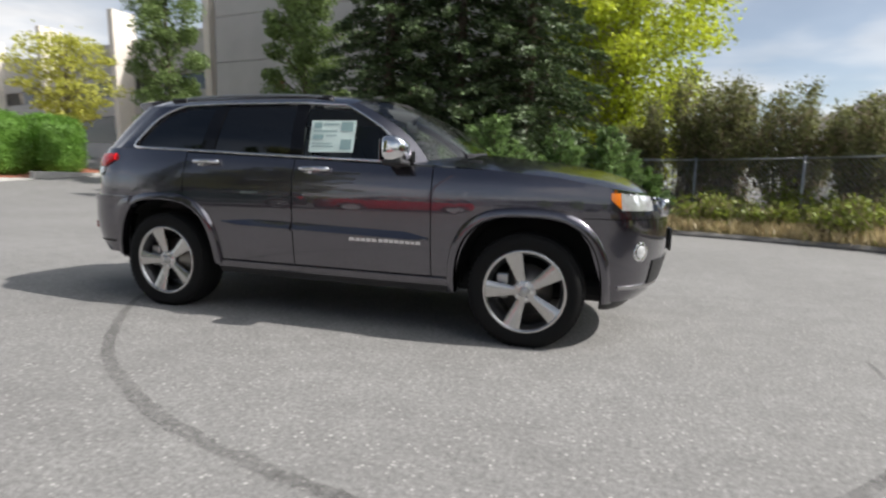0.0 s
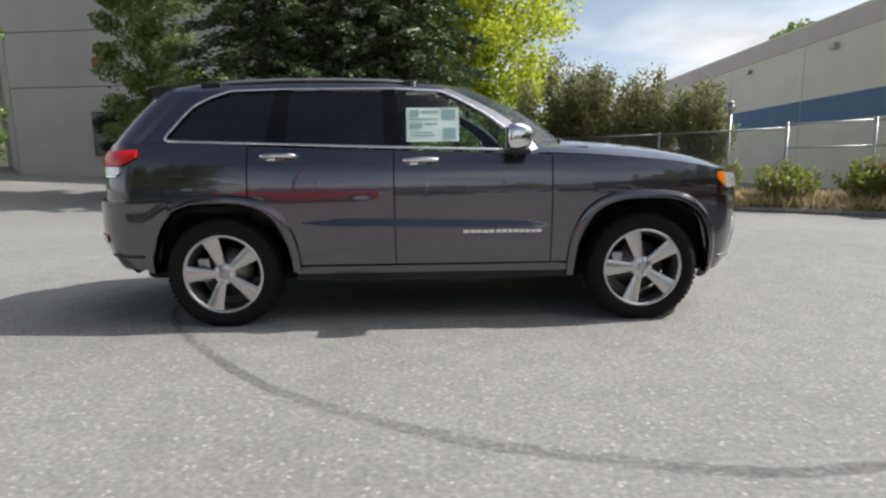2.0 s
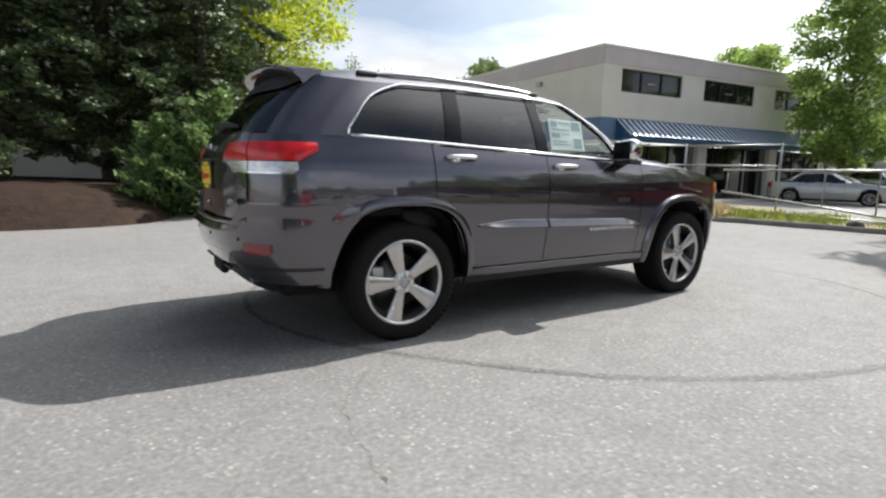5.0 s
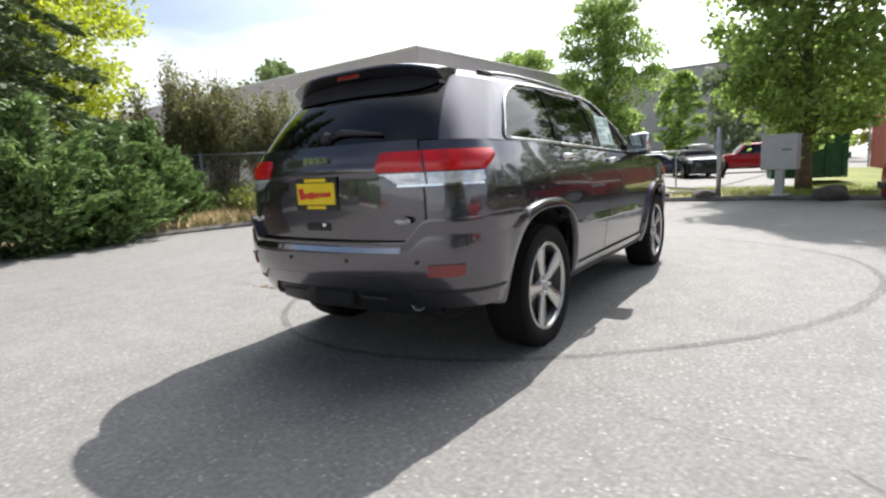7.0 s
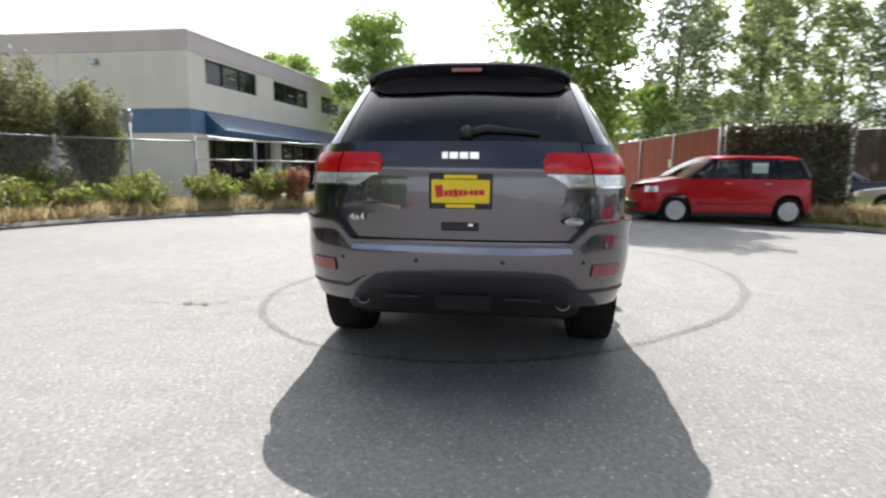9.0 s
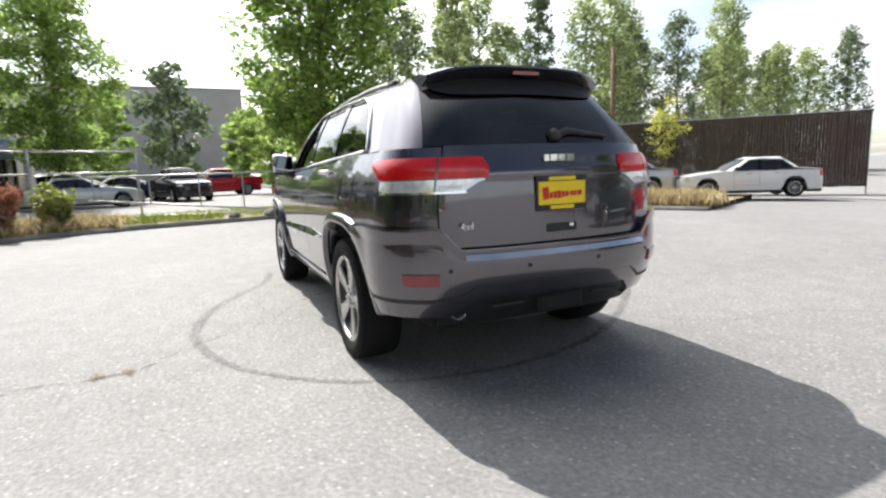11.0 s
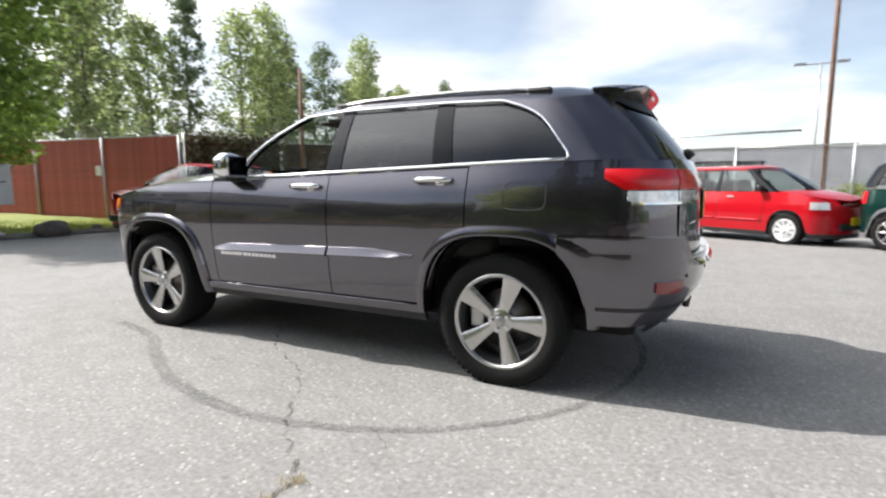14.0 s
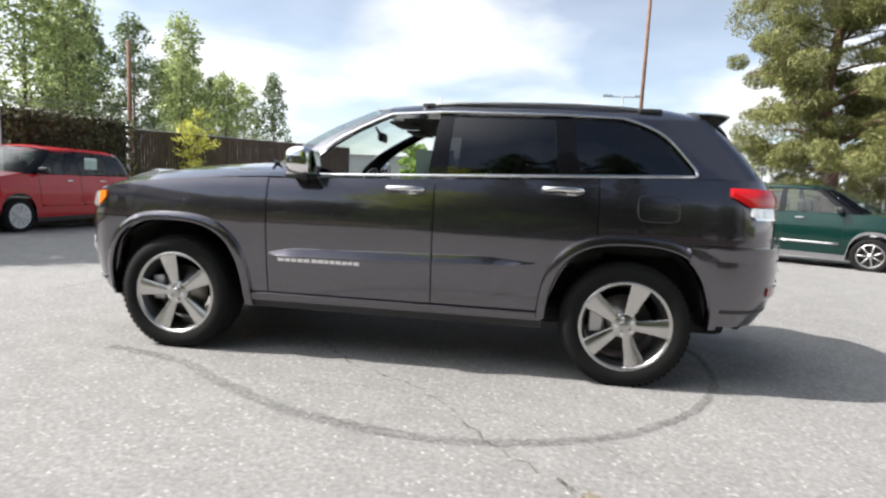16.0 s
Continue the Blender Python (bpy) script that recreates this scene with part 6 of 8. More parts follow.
        glass_patch("c_pillar", 5.95, 7.04, 0.0, 1.0, GLOSS_BLACK, car, 4, 8, -0.004, S, 0.02)
        glass_patch("quarter_window", 7.04, quarter_edge, 0.03, 0.975, TINT, car, 10, 14, -0.010, S, 0.0, "dark privacy glass")
        glass_patch("a_pillar", 2.0, 3.03, 0.0, 1.0, PAINT, car, 5, 10, 0.0, S, 0.03)
        glass_patch("d_pillar", quarter_edge, 10.12, -0.02, 1.0, PAINT, car, 22, 16, 0.0, S, 0.03)
        # chrome surround
        low = [glass_point(3.0 + 4.93 * i / 40, 0.012, 0.004) for i in range(41)]
        sweep("belt_chrome", low, 0.020, 0.010, CHROME, car, S, "bright chrome belt moulding", (0, 1, 0.35))
        topc = [glass_point(3.0, t, 0.004) for t in (0.0, 0.2, 0.4, 0.6, 0.8, 0.93)] + [glass_point(3.02 + 4.58 * i / 50, 0.985, 0.004) for i in range(51)] + [glass_point(quarter_edge(t), t, 0.004) for t in (0.98, 0.96, 0.93, 0.89, 0.84, 0.77, 0.68, 0.55, 0.4, 0.25, 0.12, 0.05, 0.01)]
        sweep("window_chrome", topc, 0.017, 0.009, CHROME, car, S, "bright chrome window surround", (0, 1, 0.4))
        # roof rail
        rail = [(-0.12, 0.600, 1.676), (-0.22, 0.600, 1.690), (-0.36, 0.600, 1.702), (-0.7, 0.598, 1.711), (-1.1, 0.596, 1.712), (-1.40, 0.590, 1.702), (-1.54, 0.583, 1.690), (-1.64, 0.580, 1.676)]
        fine = []
        for a, b in zip(rail, rail[1:]):
            fine += [Vector(a).lerp(Vector(b), k / 4) for k in range(4)]
        fine.append(Vector(rail[-1]))
        part("roof_rail", tube([(p[0], p[1] * s, p[2]) for p in fine], 0.012, 8), SATIN, car, "bright metal roof rail", True)
        for xx in (-0.19, -1.57):
            part("rail_foot", box_bm(0.15, 0.036, 0.036, xx, s * 0.594, 1.684, 0.014, 2), TRIM_BLACK, car)
        # door mirror
        mir = new("door_mirror")
        mir.parent = car
        mir.matrix_world = pose(0.565, s * 0.975, 1.268)
        bm = bmesh.new()
        bmesh.ops.create_cube(bm, size=1.0)
        bmesh.ops.subdivide_edges(bm, edges=list(bm.edges), cuts=4, use_grid_fill=True)
        for v in bm.verts:
            x, y, z = v.co * 2
            k = (abs(x) ** 4 + abs(y) ** 4 + abs(z) ** 4) ** 0.25 or 1
            m_ = max(abs(x), abs(y), abs(z)) / k
            fx = 0.5 + 0.5 * x
            v.co = Vector((x * m_ * 0.088, y * m_ * 0.100 * (1 - 0.10 * fx), z * m_ * 0.092 * (1 - 0.25 * max(0, x)) + 0.012 * y * s))
        part("shell", bm, CHROME, mir, "chrome mirror shell", True)
        part("mirror_glass", box_bm(0.006, 0.165, 0.145, -0.090, 0, 0.0, 0.002, 1), MIRROR, mir)
        part("lower_case", box_bm(0.15, 0.17, 0.040, 0.0, 0, -0.082, 0.018, 3), TRIM_BLACK, mir, "", True)
        part("arm", tube([(-0.01, -s * 0.03, -0.09), (0.005, -s * 0.08, -0.088), (0.0, -s * 0.13, -0.075)], [0.03, 0.027, 0.032], 8), TRIM_BLACK, mir, "", True)
        part("sail", box_bm(0.13, 0.015, 0.075, 0.03, -s * 0.112, -0.035, 0.006, 2), TRIM_BLACK, mir)
        # lamps at the tail
        ui = u_for_y(0.418, 1.12)
        us_t = lambda a, b, n: [a + (b - a) * i / n for i in range(n + 1)]
        u_out = 2.035
        ug = u_for_y(0.664, 1.12)
        lamp = new("tail_lamp")
        lamp.parent = car

        rt = lambda u: 1.224 - 0.004 * (u - 2) - 0.05 * max(0, (u - (ui - 0.035)) / 0.035) ** 2
        rb = lambda u: 1.118 + 0.055 * max(0, 1 - (u - u_out) / 0.10)
        patch("red_lens", us_t(u_out, ug - 0.006, 14), rb, rt, 6, RED_LENS, lamp, 0.014, S, 0.022, "glossy red outer lens", lambda u, t: 0.010 * math.sin(math.pi * t))
        patch("red_lens", us_t(ug + 0.006, ui, 10), rb, rt, 6, RED_LENS, lamp, 0.014, S, 0.022, "glossy red inner lens", lambda u, t: 0.010 * math.sin(math.pi * t))
        cb = lambda u: 1.052 + 0.072 * max(0, (u - (ui - 0.10)) / 0.10) + 0.05 * max(0, 1 - (u - (u_out + 0.05)) / 0.10)
        patch("reverse_lens", us_t(u_out + 0.12, ug - 0.006, 10), lambda u: min(cb(u), 1.105), 1.112, 4, CLEAR_LENS, lamp, 0.014, S, 0.022, "clear reversing lens")
        patch("reverse_lens", us_t(ug + 0.006, ui - 0.012, 10), lambda u: min(cb(u), 1.105), 1.112, 4, CLEAR_LENS, lamp, 0.014, S, 0.022, "clear reversing lens")
        patch("lamp_inset", us_t(ug + 0.03, ui - 0.11, 8), 1.068, 1.084, 2, SATIN, lamp, 0.017, S, 0.004)
        patch("lamp_chrome", us_t(u_out + 0.14, ui - 0.09, 16), 1.044, 1.054, 1, CHROME, lamp, 0.020, S, 0.02, "chrome lamp edge")
        # rear bumper corner pieces and reflectors
        ur0, ur1 = u_for_y(0.808, 0.62), u_for_y(0.665, 0.62)
        patch("reflector", us_t(ur0, ur1, 6), lambda u: 0.585 + 0.012 * (1 if u < ur0 + 0.02 else 0), 0.648, 3, RED_DEEP, car, 0.048, S, 0.02, "red bumper reflector")
        # exhaust
        ex = new("exhaust_tip")
        ex.parent = car
        ex.matrix_world = pose(-2.285, s * 0.552, 0.425, 0, 0, 90)
        part("outer_ring", lathe_bm([(0.036, -0.16), (0.042, -0.02), (0.043, 0.02), (0.041, 0.025), (0.038, 0.02), (0.036, -0.10)], 32), SATIN, ex, "", True)
        part("bore", lathe_bm([(0.037, -0.06), (0.0005, -0.06)], 24), LINER, ex)
        # head lamp
        hl = new("head_lamp")
        hl.parent = car
        ha, hb, hc = 1.0 - 0.045, 1.0 - 0.26, 1.0 - 0.47
        patch("amber_lens", us_t(ha, ha - 0.09, 5), lambda u: 0.935 + 0.055 * (u - (ha - 0.09)) / 0.09, lambda u: 1.032, 4, AMBER, hl, 0.012, S, 0.03, "amber side lens")
        patch("lamp_lens", us_t(ha - 0.092, hc, 12), lambda u: 0.925, lambda u: 1.03 - 0.03 * (ha - u), 4, HEAD_LENS, hl, 0.012, S, 0.03, "clear head lamp lens")
        for k in range(2):
            p = surf(hb - 0.12 * k, 0.975, -0.045)
            bm = bmesh.new()
            bmesh.ops.create_uvsphere(bm, u_segments=16, v_segments=10, radius=0.042)
            bmesh.ops.translate(bm, vec=(p[0], p[1] * s, p[2]), verts=bm.verts)
            part("projector", bm, CHROME, hl, "", True)
        p = surf(1 - 0.34, 0.665, 0.002)
        fog = new("fog_lamp")
        fog.parent = car
        fog.matrix_world = pose(p[0], p[1] * s, p[2], 0, 0, -48 if s > 0 else -132)
        part("bezel", lathe_bm([(0.040, 0.0), (0.058, 0.008), (0.064, 0.0), (0.062, -0.03)], 28), CHROME, fog, "", True)
        part("lens", lathe_bm([(0.041, 0.004), (0.03, 0.010), (0.0005, 0.012)], 24), CLEAR_LENS, fog, "", True)
        # wheels
        for c, tn in ((RF, 216 if s < 0 else 6), (RR, 216 if s < 0 else 36)):
            wheel(car, c, s * 0.812, 0.372, s, tn)
    # fuel door on the left
    ring = []
    for i in range(33):
        a = 2 * math.pi * i / 32
        k = (abs(math.cos(a)) ** 5 + abs(math.sin(a)) ** 5) ** -0.2
        ring.append(surf(u_of(-1.592 + 0.118 * math.cos(a) * k), 1.084 + 0.076 * math.sin(a) * k, 0.0005))
    part("fuel_door_gap", tube(ring, 0.0035, 5, False), TRIM_BLACK, car)
    # nose
    nu = [i / 30 for i in range(30)] + [1.0, u_of(1.85), u_of(1.80)]
    patch("front_bumper", nu, lambda u: max(0.34, arch_z(plan(u, 0.5)[0], RF)) if plan(u, 0.5)[0] < 1.95 else 0.335, lambda u: 0.865, 16, PAINT, car, 0.004, (1, -1), 0.02)
    patch("front_fascia", nu, 0.87, lambda u: max(0.93, hood_edge(plan(u, 1)[0]) if plan(u, 1)[0] < 1.98 else 0.985), 6, PAINT, car, 0.0, (1, -1), 0.02)
    patch("lower_grille", [i / 12 * 0.5 for i in range(13)], 0.44, 0.60, 3, TRIM_BLACK, car, 0.012, (1, -1), 0.02)
    patch("bumper_chrome", [i / 14 * 0.84 for i in range(15)], 0.420, 0.438, 1, SATIN, car, 0.016, (1, -1), 0.02, "chrome lower bumper line")
    patch("chin", nu[:-2], 0.27, 0.335, 2, TRIM_BLACK, car, -0.02, (1, -1), 0.02)
    for k in range(7):
        yk = -0.42 + 0.14 * k
        uk = u_for_y(abs(yk), 0.93, False)
        p = surf(max(0.0, uk), 0.93, 0.014)
        g = part("grille_slot", box_bm(0.05, 0.085, 0.12, p[0] - 0.012, yk, 0.935, 0.02, 2), CHROME, car, "chrome grille surround", True)
        part("slot_mesh", box_bm(0.05, 0.062, 0.095, p[0] - 0.006, yk, 0.935, 0.015, 2), TRIM_BLACK, g)
    part("plate_holder", box_bm(0.02, 0.32, 0.16, 2.393, 0, 0.70, 0.005), TRIM_BLACK, car)
    # hood
    bm = bmesh.new()
    rows = []
    for i in range(25):
        f = i / 24
        row = []
        for j in range(-16, 17):
            v = j / 16
            xf = XA_F + 0.30 * (1 - abs(v) ** 2.4) ** 0.42
            x0 = 0.64 + 0.45 * (1 - v * v)
            x = x0 + (xf - x0) * f
            ze = hood_edge(min(x, 1.95))
            ym = plan(u_of(min(x, XA_F)), ze)[1] - 0.006
            if x > 1.7:
                ym *= 1 - 0.035 * ((x - 1.7) / 0.5) ** 2
            crown = float(np.interp(x, HOOD_X, HOOD_Z))
            z = crown - 0.105 * abs(v) ** 3.2 + 0.012 * math.exp(-((abs(v) - 0.42) / 0.10) ** 2) * (1 - f * 0.6)
            row.append(bm.verts.new((x, ym * v, z)))
        rows.append(row)
    for a, b in zip(rows, rows[1:]):
        for j in range(32):
            bm.faces.new((a[j], b[j], b[j + 1], a[j + 1]))
    bmesh.ops.recalc_face_normals(bm, faces=bm.faces)
    part("hood", bm, PAINT, car, "grey metallic hood with raised centre", True)
    part("cowl_panel", box_bm(0.25, 1.5, 0.03, 0.98, 0, 1.205, 0.01), TRIM_BLACK, car)
    # windshield and its wipers
    glass_patch("windshield", 0.0, 2.0, 0.0, 0.985, CLEAR, car, 16, 10, -0.006, (1, -1), 0.0, "clear sloping windshield")
    for y0 in (-0.55, 0.05):
        part("front_wiper", tube([(1.10 - 0.3 * abs(y0), y0, 1.265), (1.02, y0 + 0.28, 1.285), (0.93, y0 + 0.55, 1.28)], 0.012, 6), TRIM_BLACK, car)
    # roof
    bm = bmesh.new()
    rows = []
    for i in range(61):
        c = 12 * i / 60
        e = glass_point(c, 1.0)
        zc = float(np.interp(-e[0], [-0.30, 0.0, 0.4, 0.8, 1.2, 1.7, 2.0], [1.690, 1.728, 1.760, 1.768, 1.766, 1.745, 1.69]))
        row = []
        for j in range(-14, 15):
            v = math.sin(j / 14 * math.pi / 2)
            row.append(bm.verts.new((e[0], e[1] * v, zc + (e[2] - zc) * abs(v) ** 3.6)))
        rows.append(row)
    for a, b in zip(rows, rows[1:]):
        for j in range(28):
            bm.faces.new((a[j], b[j], b[j + 1], a[j + 1]))
    bmesh.ops.remove_doubles(bm, verts=bm.verts, dist=0.0005)
    bmesh.ops.recalc_face_normals(bm, faces=bm.faces)
    part("roof", bm, PAINT, car, "", True)
    part("headliner", box_bm(1.75, 1.08, 0.02, -0.85, 0, 1.60, 0.008), HEADLINER, car)
    part("antenna", tube([(-1.70, 0, 1.73), (-1.80, 0, 1.775)], [0.03, 0.008], 8), PAINT, car, "", True)
    # tailgate: glass, panel, spoiler
    glass_patch("rear_window", 10.12, 12.0, 0.0, 0.90, TINT, car, 14, 10, -0.004, (1, -1), 0.0, "dark tinted rear window")
    bm = bmesh.new()
    prof = [(-1.88, 1.728), (-2.00, 1.728), (-2.09, 1.722), (-2.14, 1.714), (-2.15, 1.702), (-2.132, 1.688), (-2.06, 1.655), (-2.035, 1.60), (-2.055, 1.56), (-1.99, 1.59), (-1.92, 1.66)]
    rows = []
    for j in range(-12, 13):
        v = j / 12
        wv = abs(v) ** 4
        y = 0.585 * v
        row = []
        for k, (x, z) in enumerate(prof):
            rear = max(0.0, (-1.90 - x) / 0.24)
            row.append(bm.verts.new((x + 0.09 * wv * rear + 0.015 * v * v, y * (1 - 0.05 * max(0, rear - 0.5)), z - 0.045 * wv - 0.006 * v * v)))
        rows.append(row)
    for a, b in zip(rows, rows[1:]):
        for k in range(len(prof)):
            bm.faces.new((a[k], b[k], b[(k + 1) % len(prof)], a[(k + 1) % len(prof)]))
    bm.faces.new(rows[0])
    bm.faces.new(rows[-1][::-1])
    bmesh.ops.recalc_face_normals(bm, faces=bm.faces)
    sp = part("rear_spoiler", bm, PAINT, car, "roof spoiler with dark underside")
    sp.data.shade_smooth()
    sp.data.set_sharp_from_angle(angle=radians(35))
    bm = bmesh.new()
    cols = []
    for j in range(-14, 15):
        v = j / 14
        c = 12 - 1.72 * abs(v)
        t0 = 0.67 + 0.21 * abs(v) ** 5
        cols.append([bm.verts.new((lambda q: (q[0], q[1] * (1 if v >= 0 else -1), q[2]))(glass_point(c, t0 + (1.0 - t0) * k / 5, 0.006 + 0.012 * math.sin(math.pi * k / 5)))) for k in range(6)])
    for a, b in zip(cols, cols[1:]):
        for k in range(5):
            bm.faces.new((a[k], b[k], b[k + 1], a[k + 1]))
    bmesh.ops.recalc_face_normals(bm, faces=bm.faces)
    part("spoiler_underside", bm, TRIM_BLACK, car, "black panel under the spoiler", True)
    part("high_brake_light", box_bm(0.012, 0.17, 0.022, -2.126, 0, 1.678, 0.004), RED_DEEP, car)
    tu = u_for_y(0.660, 1.0)
    tz = lambda u: 0.775
    tgu = [tu + (3 - tu) * i / 22 for i in range(23)]
    crease = lambda u, t: (0.010 * math.exp(-((t - 0.72) / 0.05) ** 2) + 0.008 * math.sin(math.pi * t))
    patch("tailgate", tgu, tz, 1.278, 30, PAINT, car, 0.0, (1, -1), 0.016, "grey metallic tailgate", crease)
    # rear wiper
    part("rear_wiper", join_bm([tube([(-2.355, -0.02, 1.315), (-2.335, -0.12, 1.345), (-2.325, -0.40, 1.318)], [0.022, 0.02, 0.008], 8), tube([(-2.37, -0.02, 1.30), (-2.33, -0.02, 1.335)], 0.035, 10)]), TRIM_BLACK, car, "black rear wiper", True)
    # bumper
    bu = span(-1.78, -1.95, 0.03) + [2 + i / 36 for i in range(1, 37)]
    top_z = lambda u: 0.768 + 0.112 * max(0.0, min(1.0, (plan(u, 0.7)[1] - 0.57) / 0.085)) if u > 2 else 0.88
    low_z = lambda u: 0.405 + 0.085 * max(0.0, min(1.0, (0.60 - plan(u, 0.5)[1]) / 0.12)) if u > 2 else max(0.405, arch_z(plan(u, 0.6)[0], RR))
    patch("rear_bumper", bu, low_z, top_z, 16, PAINT, car, 0.026, (1, -1), 0.075, "grey metallic rear bumper", lambda u, t: 0.012 * math.sin(math.pi * t) + 0.010 * (1 if t > 0.93 else 0))
    patch("bumper_chrome", [u_for_y(0.553, 0.7) + (3 - u_for_y(0.553, 0.7)) * i / 16 for i in range(17)], 0.716, 0.742, 3, CHROME, car, 0.050, (1, -1), 0.02, "chrome step strip", lambda u, t: 0.016 * (1 - t))
    patch("bumper_lip", [2.02 + 0.98 * i / 34 for i in range(35)], lambda u: low_z(u) + 0.085, lambda u: low_z(u) + 0.105, 2, TRIM_BLACK, car, 0.036, (1, -1), 0.03, "dark lower bumper groove")
    vu = u_for_y(0.66, 0.45)
    patch("valance", [vu + (3 - vu) * i / 18 for i in range(19)], lambda u: 0.335, lambda u: low_z(u) + 0.03, 5, TRIM_BLACK, car, 0.004, (1, -1), 0.03, "black lower valance")
    part("tow_cover", box_bm(0.05, 0.30, 0.10, -2.385, -0.02, 0.43, 0.02), LINER, car)
    for yk in (-0.33, 0.31):
        part("valance_bar", box_bm(0.02, 0.19, 0.016, -2.398, yk, 0.455, 0.006), TRIM_BLACK, car)
    for yk in (0.62, 0.22, -0.22, -0.62):
        uk = u_for_y(abs(yk), 0.66)
        p = surf(uk, 0.66, 0.038)
        part("parking_sensor", tube([(p[0] + 0.01, math.copysign(p[1], yk), 0.665), (p[0] - 0.003, math.copysign(p[1], yk), 0.665)], 0.011, 12), TRIM_BLACK, car)
    # plate, badges
    plate = new("dealer_plate")
    plate.parent = car
    plate.matrix_world = pose(-2.447, 0.0, 1.022, 90, 0, -90)
    part("frame", box_bm(0.325, 0.178, 0.012, 0, 0, 0, 0.006, 2), TRIM_BLACK, plate, "dark plate frame")
    part("insert", box_bm(0.298, 0.120, 0.012, 0, 0, 0.004, 0.004, 1), YELLOW, plate, "yellow dealer plate")
    part("frame_label", box_bm(0.17, 0.020, 0.012, 0, 0.074, 0.003, 0.002, 1), YELLOW, plate)
    part("frame_label", box_bm(0.15, 0.020, 0.012, 0, -0.074, 0.003, 0.002, 1), YELLOW, plate)
    x = -0.13
    for i, (w, h) in enumerate(((0.045, 0.062), (0.024, 0.028), (0.024, 0.034), (0.026, 0.040), (0.026, 0.030), (0.022, 0.028), (0.010, 0.010), (0.020, 0.026), (0.024, 0.026), (0.034, 0.026))):
        b = part("print_bar", box_bm(w * 0.85, h, 0.003, 0, 0, 0, 0.001, 1), PLATE_RED, plate)
        b.matrix_basis = pose(x + w / 2, -0.012 + 0.10 * (x + 0.13) * 0.35 + (0.012 if i == 0 else 0), 0.0112, 0, 0, 7)
        x += w
    letter_bars("tailgate_badge", car, pose(-2.432, 0.098, 1.203, 90, 0, -90), [0.030, 0.044, 0.044, 0.046], 0.034, 0.008, CHROME, 0.006)
    text_mesh("drive_badge", "4x4", 0.052, CHROME, car, pose(-2.422, 0.548, 0.865, 90, 0, -90 + 7), 0.003)
    rb = part("round_badge", lathe_bm([(0.030, -0.002), (0.034, 0.003), (0.026, 0.004), (0.024, 0.001), (0.0005, 0.001)], 24), SATIN, car, "", True)
    rb.matrix_world = pose(-2.420, -0.575, 0.875, 0, 0, 97) @ Matrix.Diagonal((1.45, 1, 0.62, 1))
    part("release_recess", box_bm(0.02, 0.20, 0.05, -2.442, 0.0, 0.842, 0.012, 2), TRIM_BLACK, car)
    part("camera_eye", box_bm(0.02, 0.03, 0.022, -2.452, -0.055, 0.852, 0.005), CHROME, car)
    # inner shell, floor and cabin
    patch("inner_shell", [i / 10 * 0.98 for i in range(11)] + span(1.90, -1.94, 0.08) + [2 + i / 14 for i in range(1, 15)], lambda u: max(0.40, arch_z(plan(u, .6)[0], RF) + 0.03, arch_z(plan(u, .6)[0], RR) + 0.03), lambda u: min(belt_z(plan(u, 1.2)[0]) - 0.03, hood_edge(plan(u, 1)[0]) - 0.03 if plan(u, 1)[0] > 0.9 else 9), 8, CABIN, car, -0.035, (1, -1), 0)
    part("underbody", box_bm(4.2, 1.25, 0.16, -0.05, 0, 0.36, 0.05), LINER, car)
    part("floor_pan", box_bm(1.75, 1.72, 0.10, 0.0, 0, 0.42, 0.02), LINER, car)
    part("dashboard", box_bm(0.45, 1.55, 0.32, 0.60, 0, 1.03, 0.07, 3), CABIN, car, "", True)
    part("center_console", box_bm(0.9, 0.26, 0.30, 0.05, 0, 0.72, 0.04), CABIN, car)
    part("cabin_bulkhead", box_bm(0.04, 1.6, 0.7, 0.95, 0, 0.85), CABIN, car)
    part("cargo_floor", box_bm(1.1, 1.30, 0.05, -1.75, 0, 0.80), CABIN, car)
    sw = new("steering_wheel")
    sw.parent = car
    sw.matrix_world = pose(0.33, 0.38, 1.08, 0, 0, -90) @ pose(0, 0, 0, 22, 0, 0)
    circ = [(0.185 * math.cos(2 * math.pi * i / 32), 0, 0.185 * math.sin(2 * math.pi * i / 32)) for i in range(33)]
    part("rim", tube(circ, 0.016, 8, False), LEATHER, sw, "", True)
    part("boss", lathe_bm([(0.07, -0.03), (0.07, 0.02), (0.03, 0.035), (0.0005, 0.036)], 20), CABIN, sw, "", True)
    for a in (0, 180, 270):
        part("arm", tube([(0, 0, 0), (0.18 * math.cos(radians(a)), 0, 0.18 * math.sin(radians(a)))], 0.016, 6), SATIN, sw)
    for y in (-0.38, 0.38):
        seat(car, -0.28, y, 0.74, "front_seat")
    for y in (-0.42, 0.0, 0.42):
        seat(car, -1.15, y, 0.76, "rear_seat")
    part("inside_mirror", join_bm([box_bm(0.03, 0.24, 0.07, 0.30, 0, 1.52, 0.02, 2), tube([(0.32, 0, 1.54), (0.36, 0, 1.60)], 0.012, 6)]), CABIN, car, "", True)
    for y in (-0.3, 0.3):
        part("sun_visor", box_bm(0.16, 0.40, 0.02, 0.05, y, 1.585, 0.008), HEADLINER, car)
    # window sticker inside the right front glass
    stk = new("window_sticker")
    stk.parent = car
    e0, e1 = Vector((0.180, -0.792, 1.488)), Vector((-0.179, -0.800, 1.490))
    def sp_(fx, fz):
        top = e1.lerp(e0, fx)
        bot = Vector((top.x, -0.858, 1.258))
        return bot.lerp(top, fz)
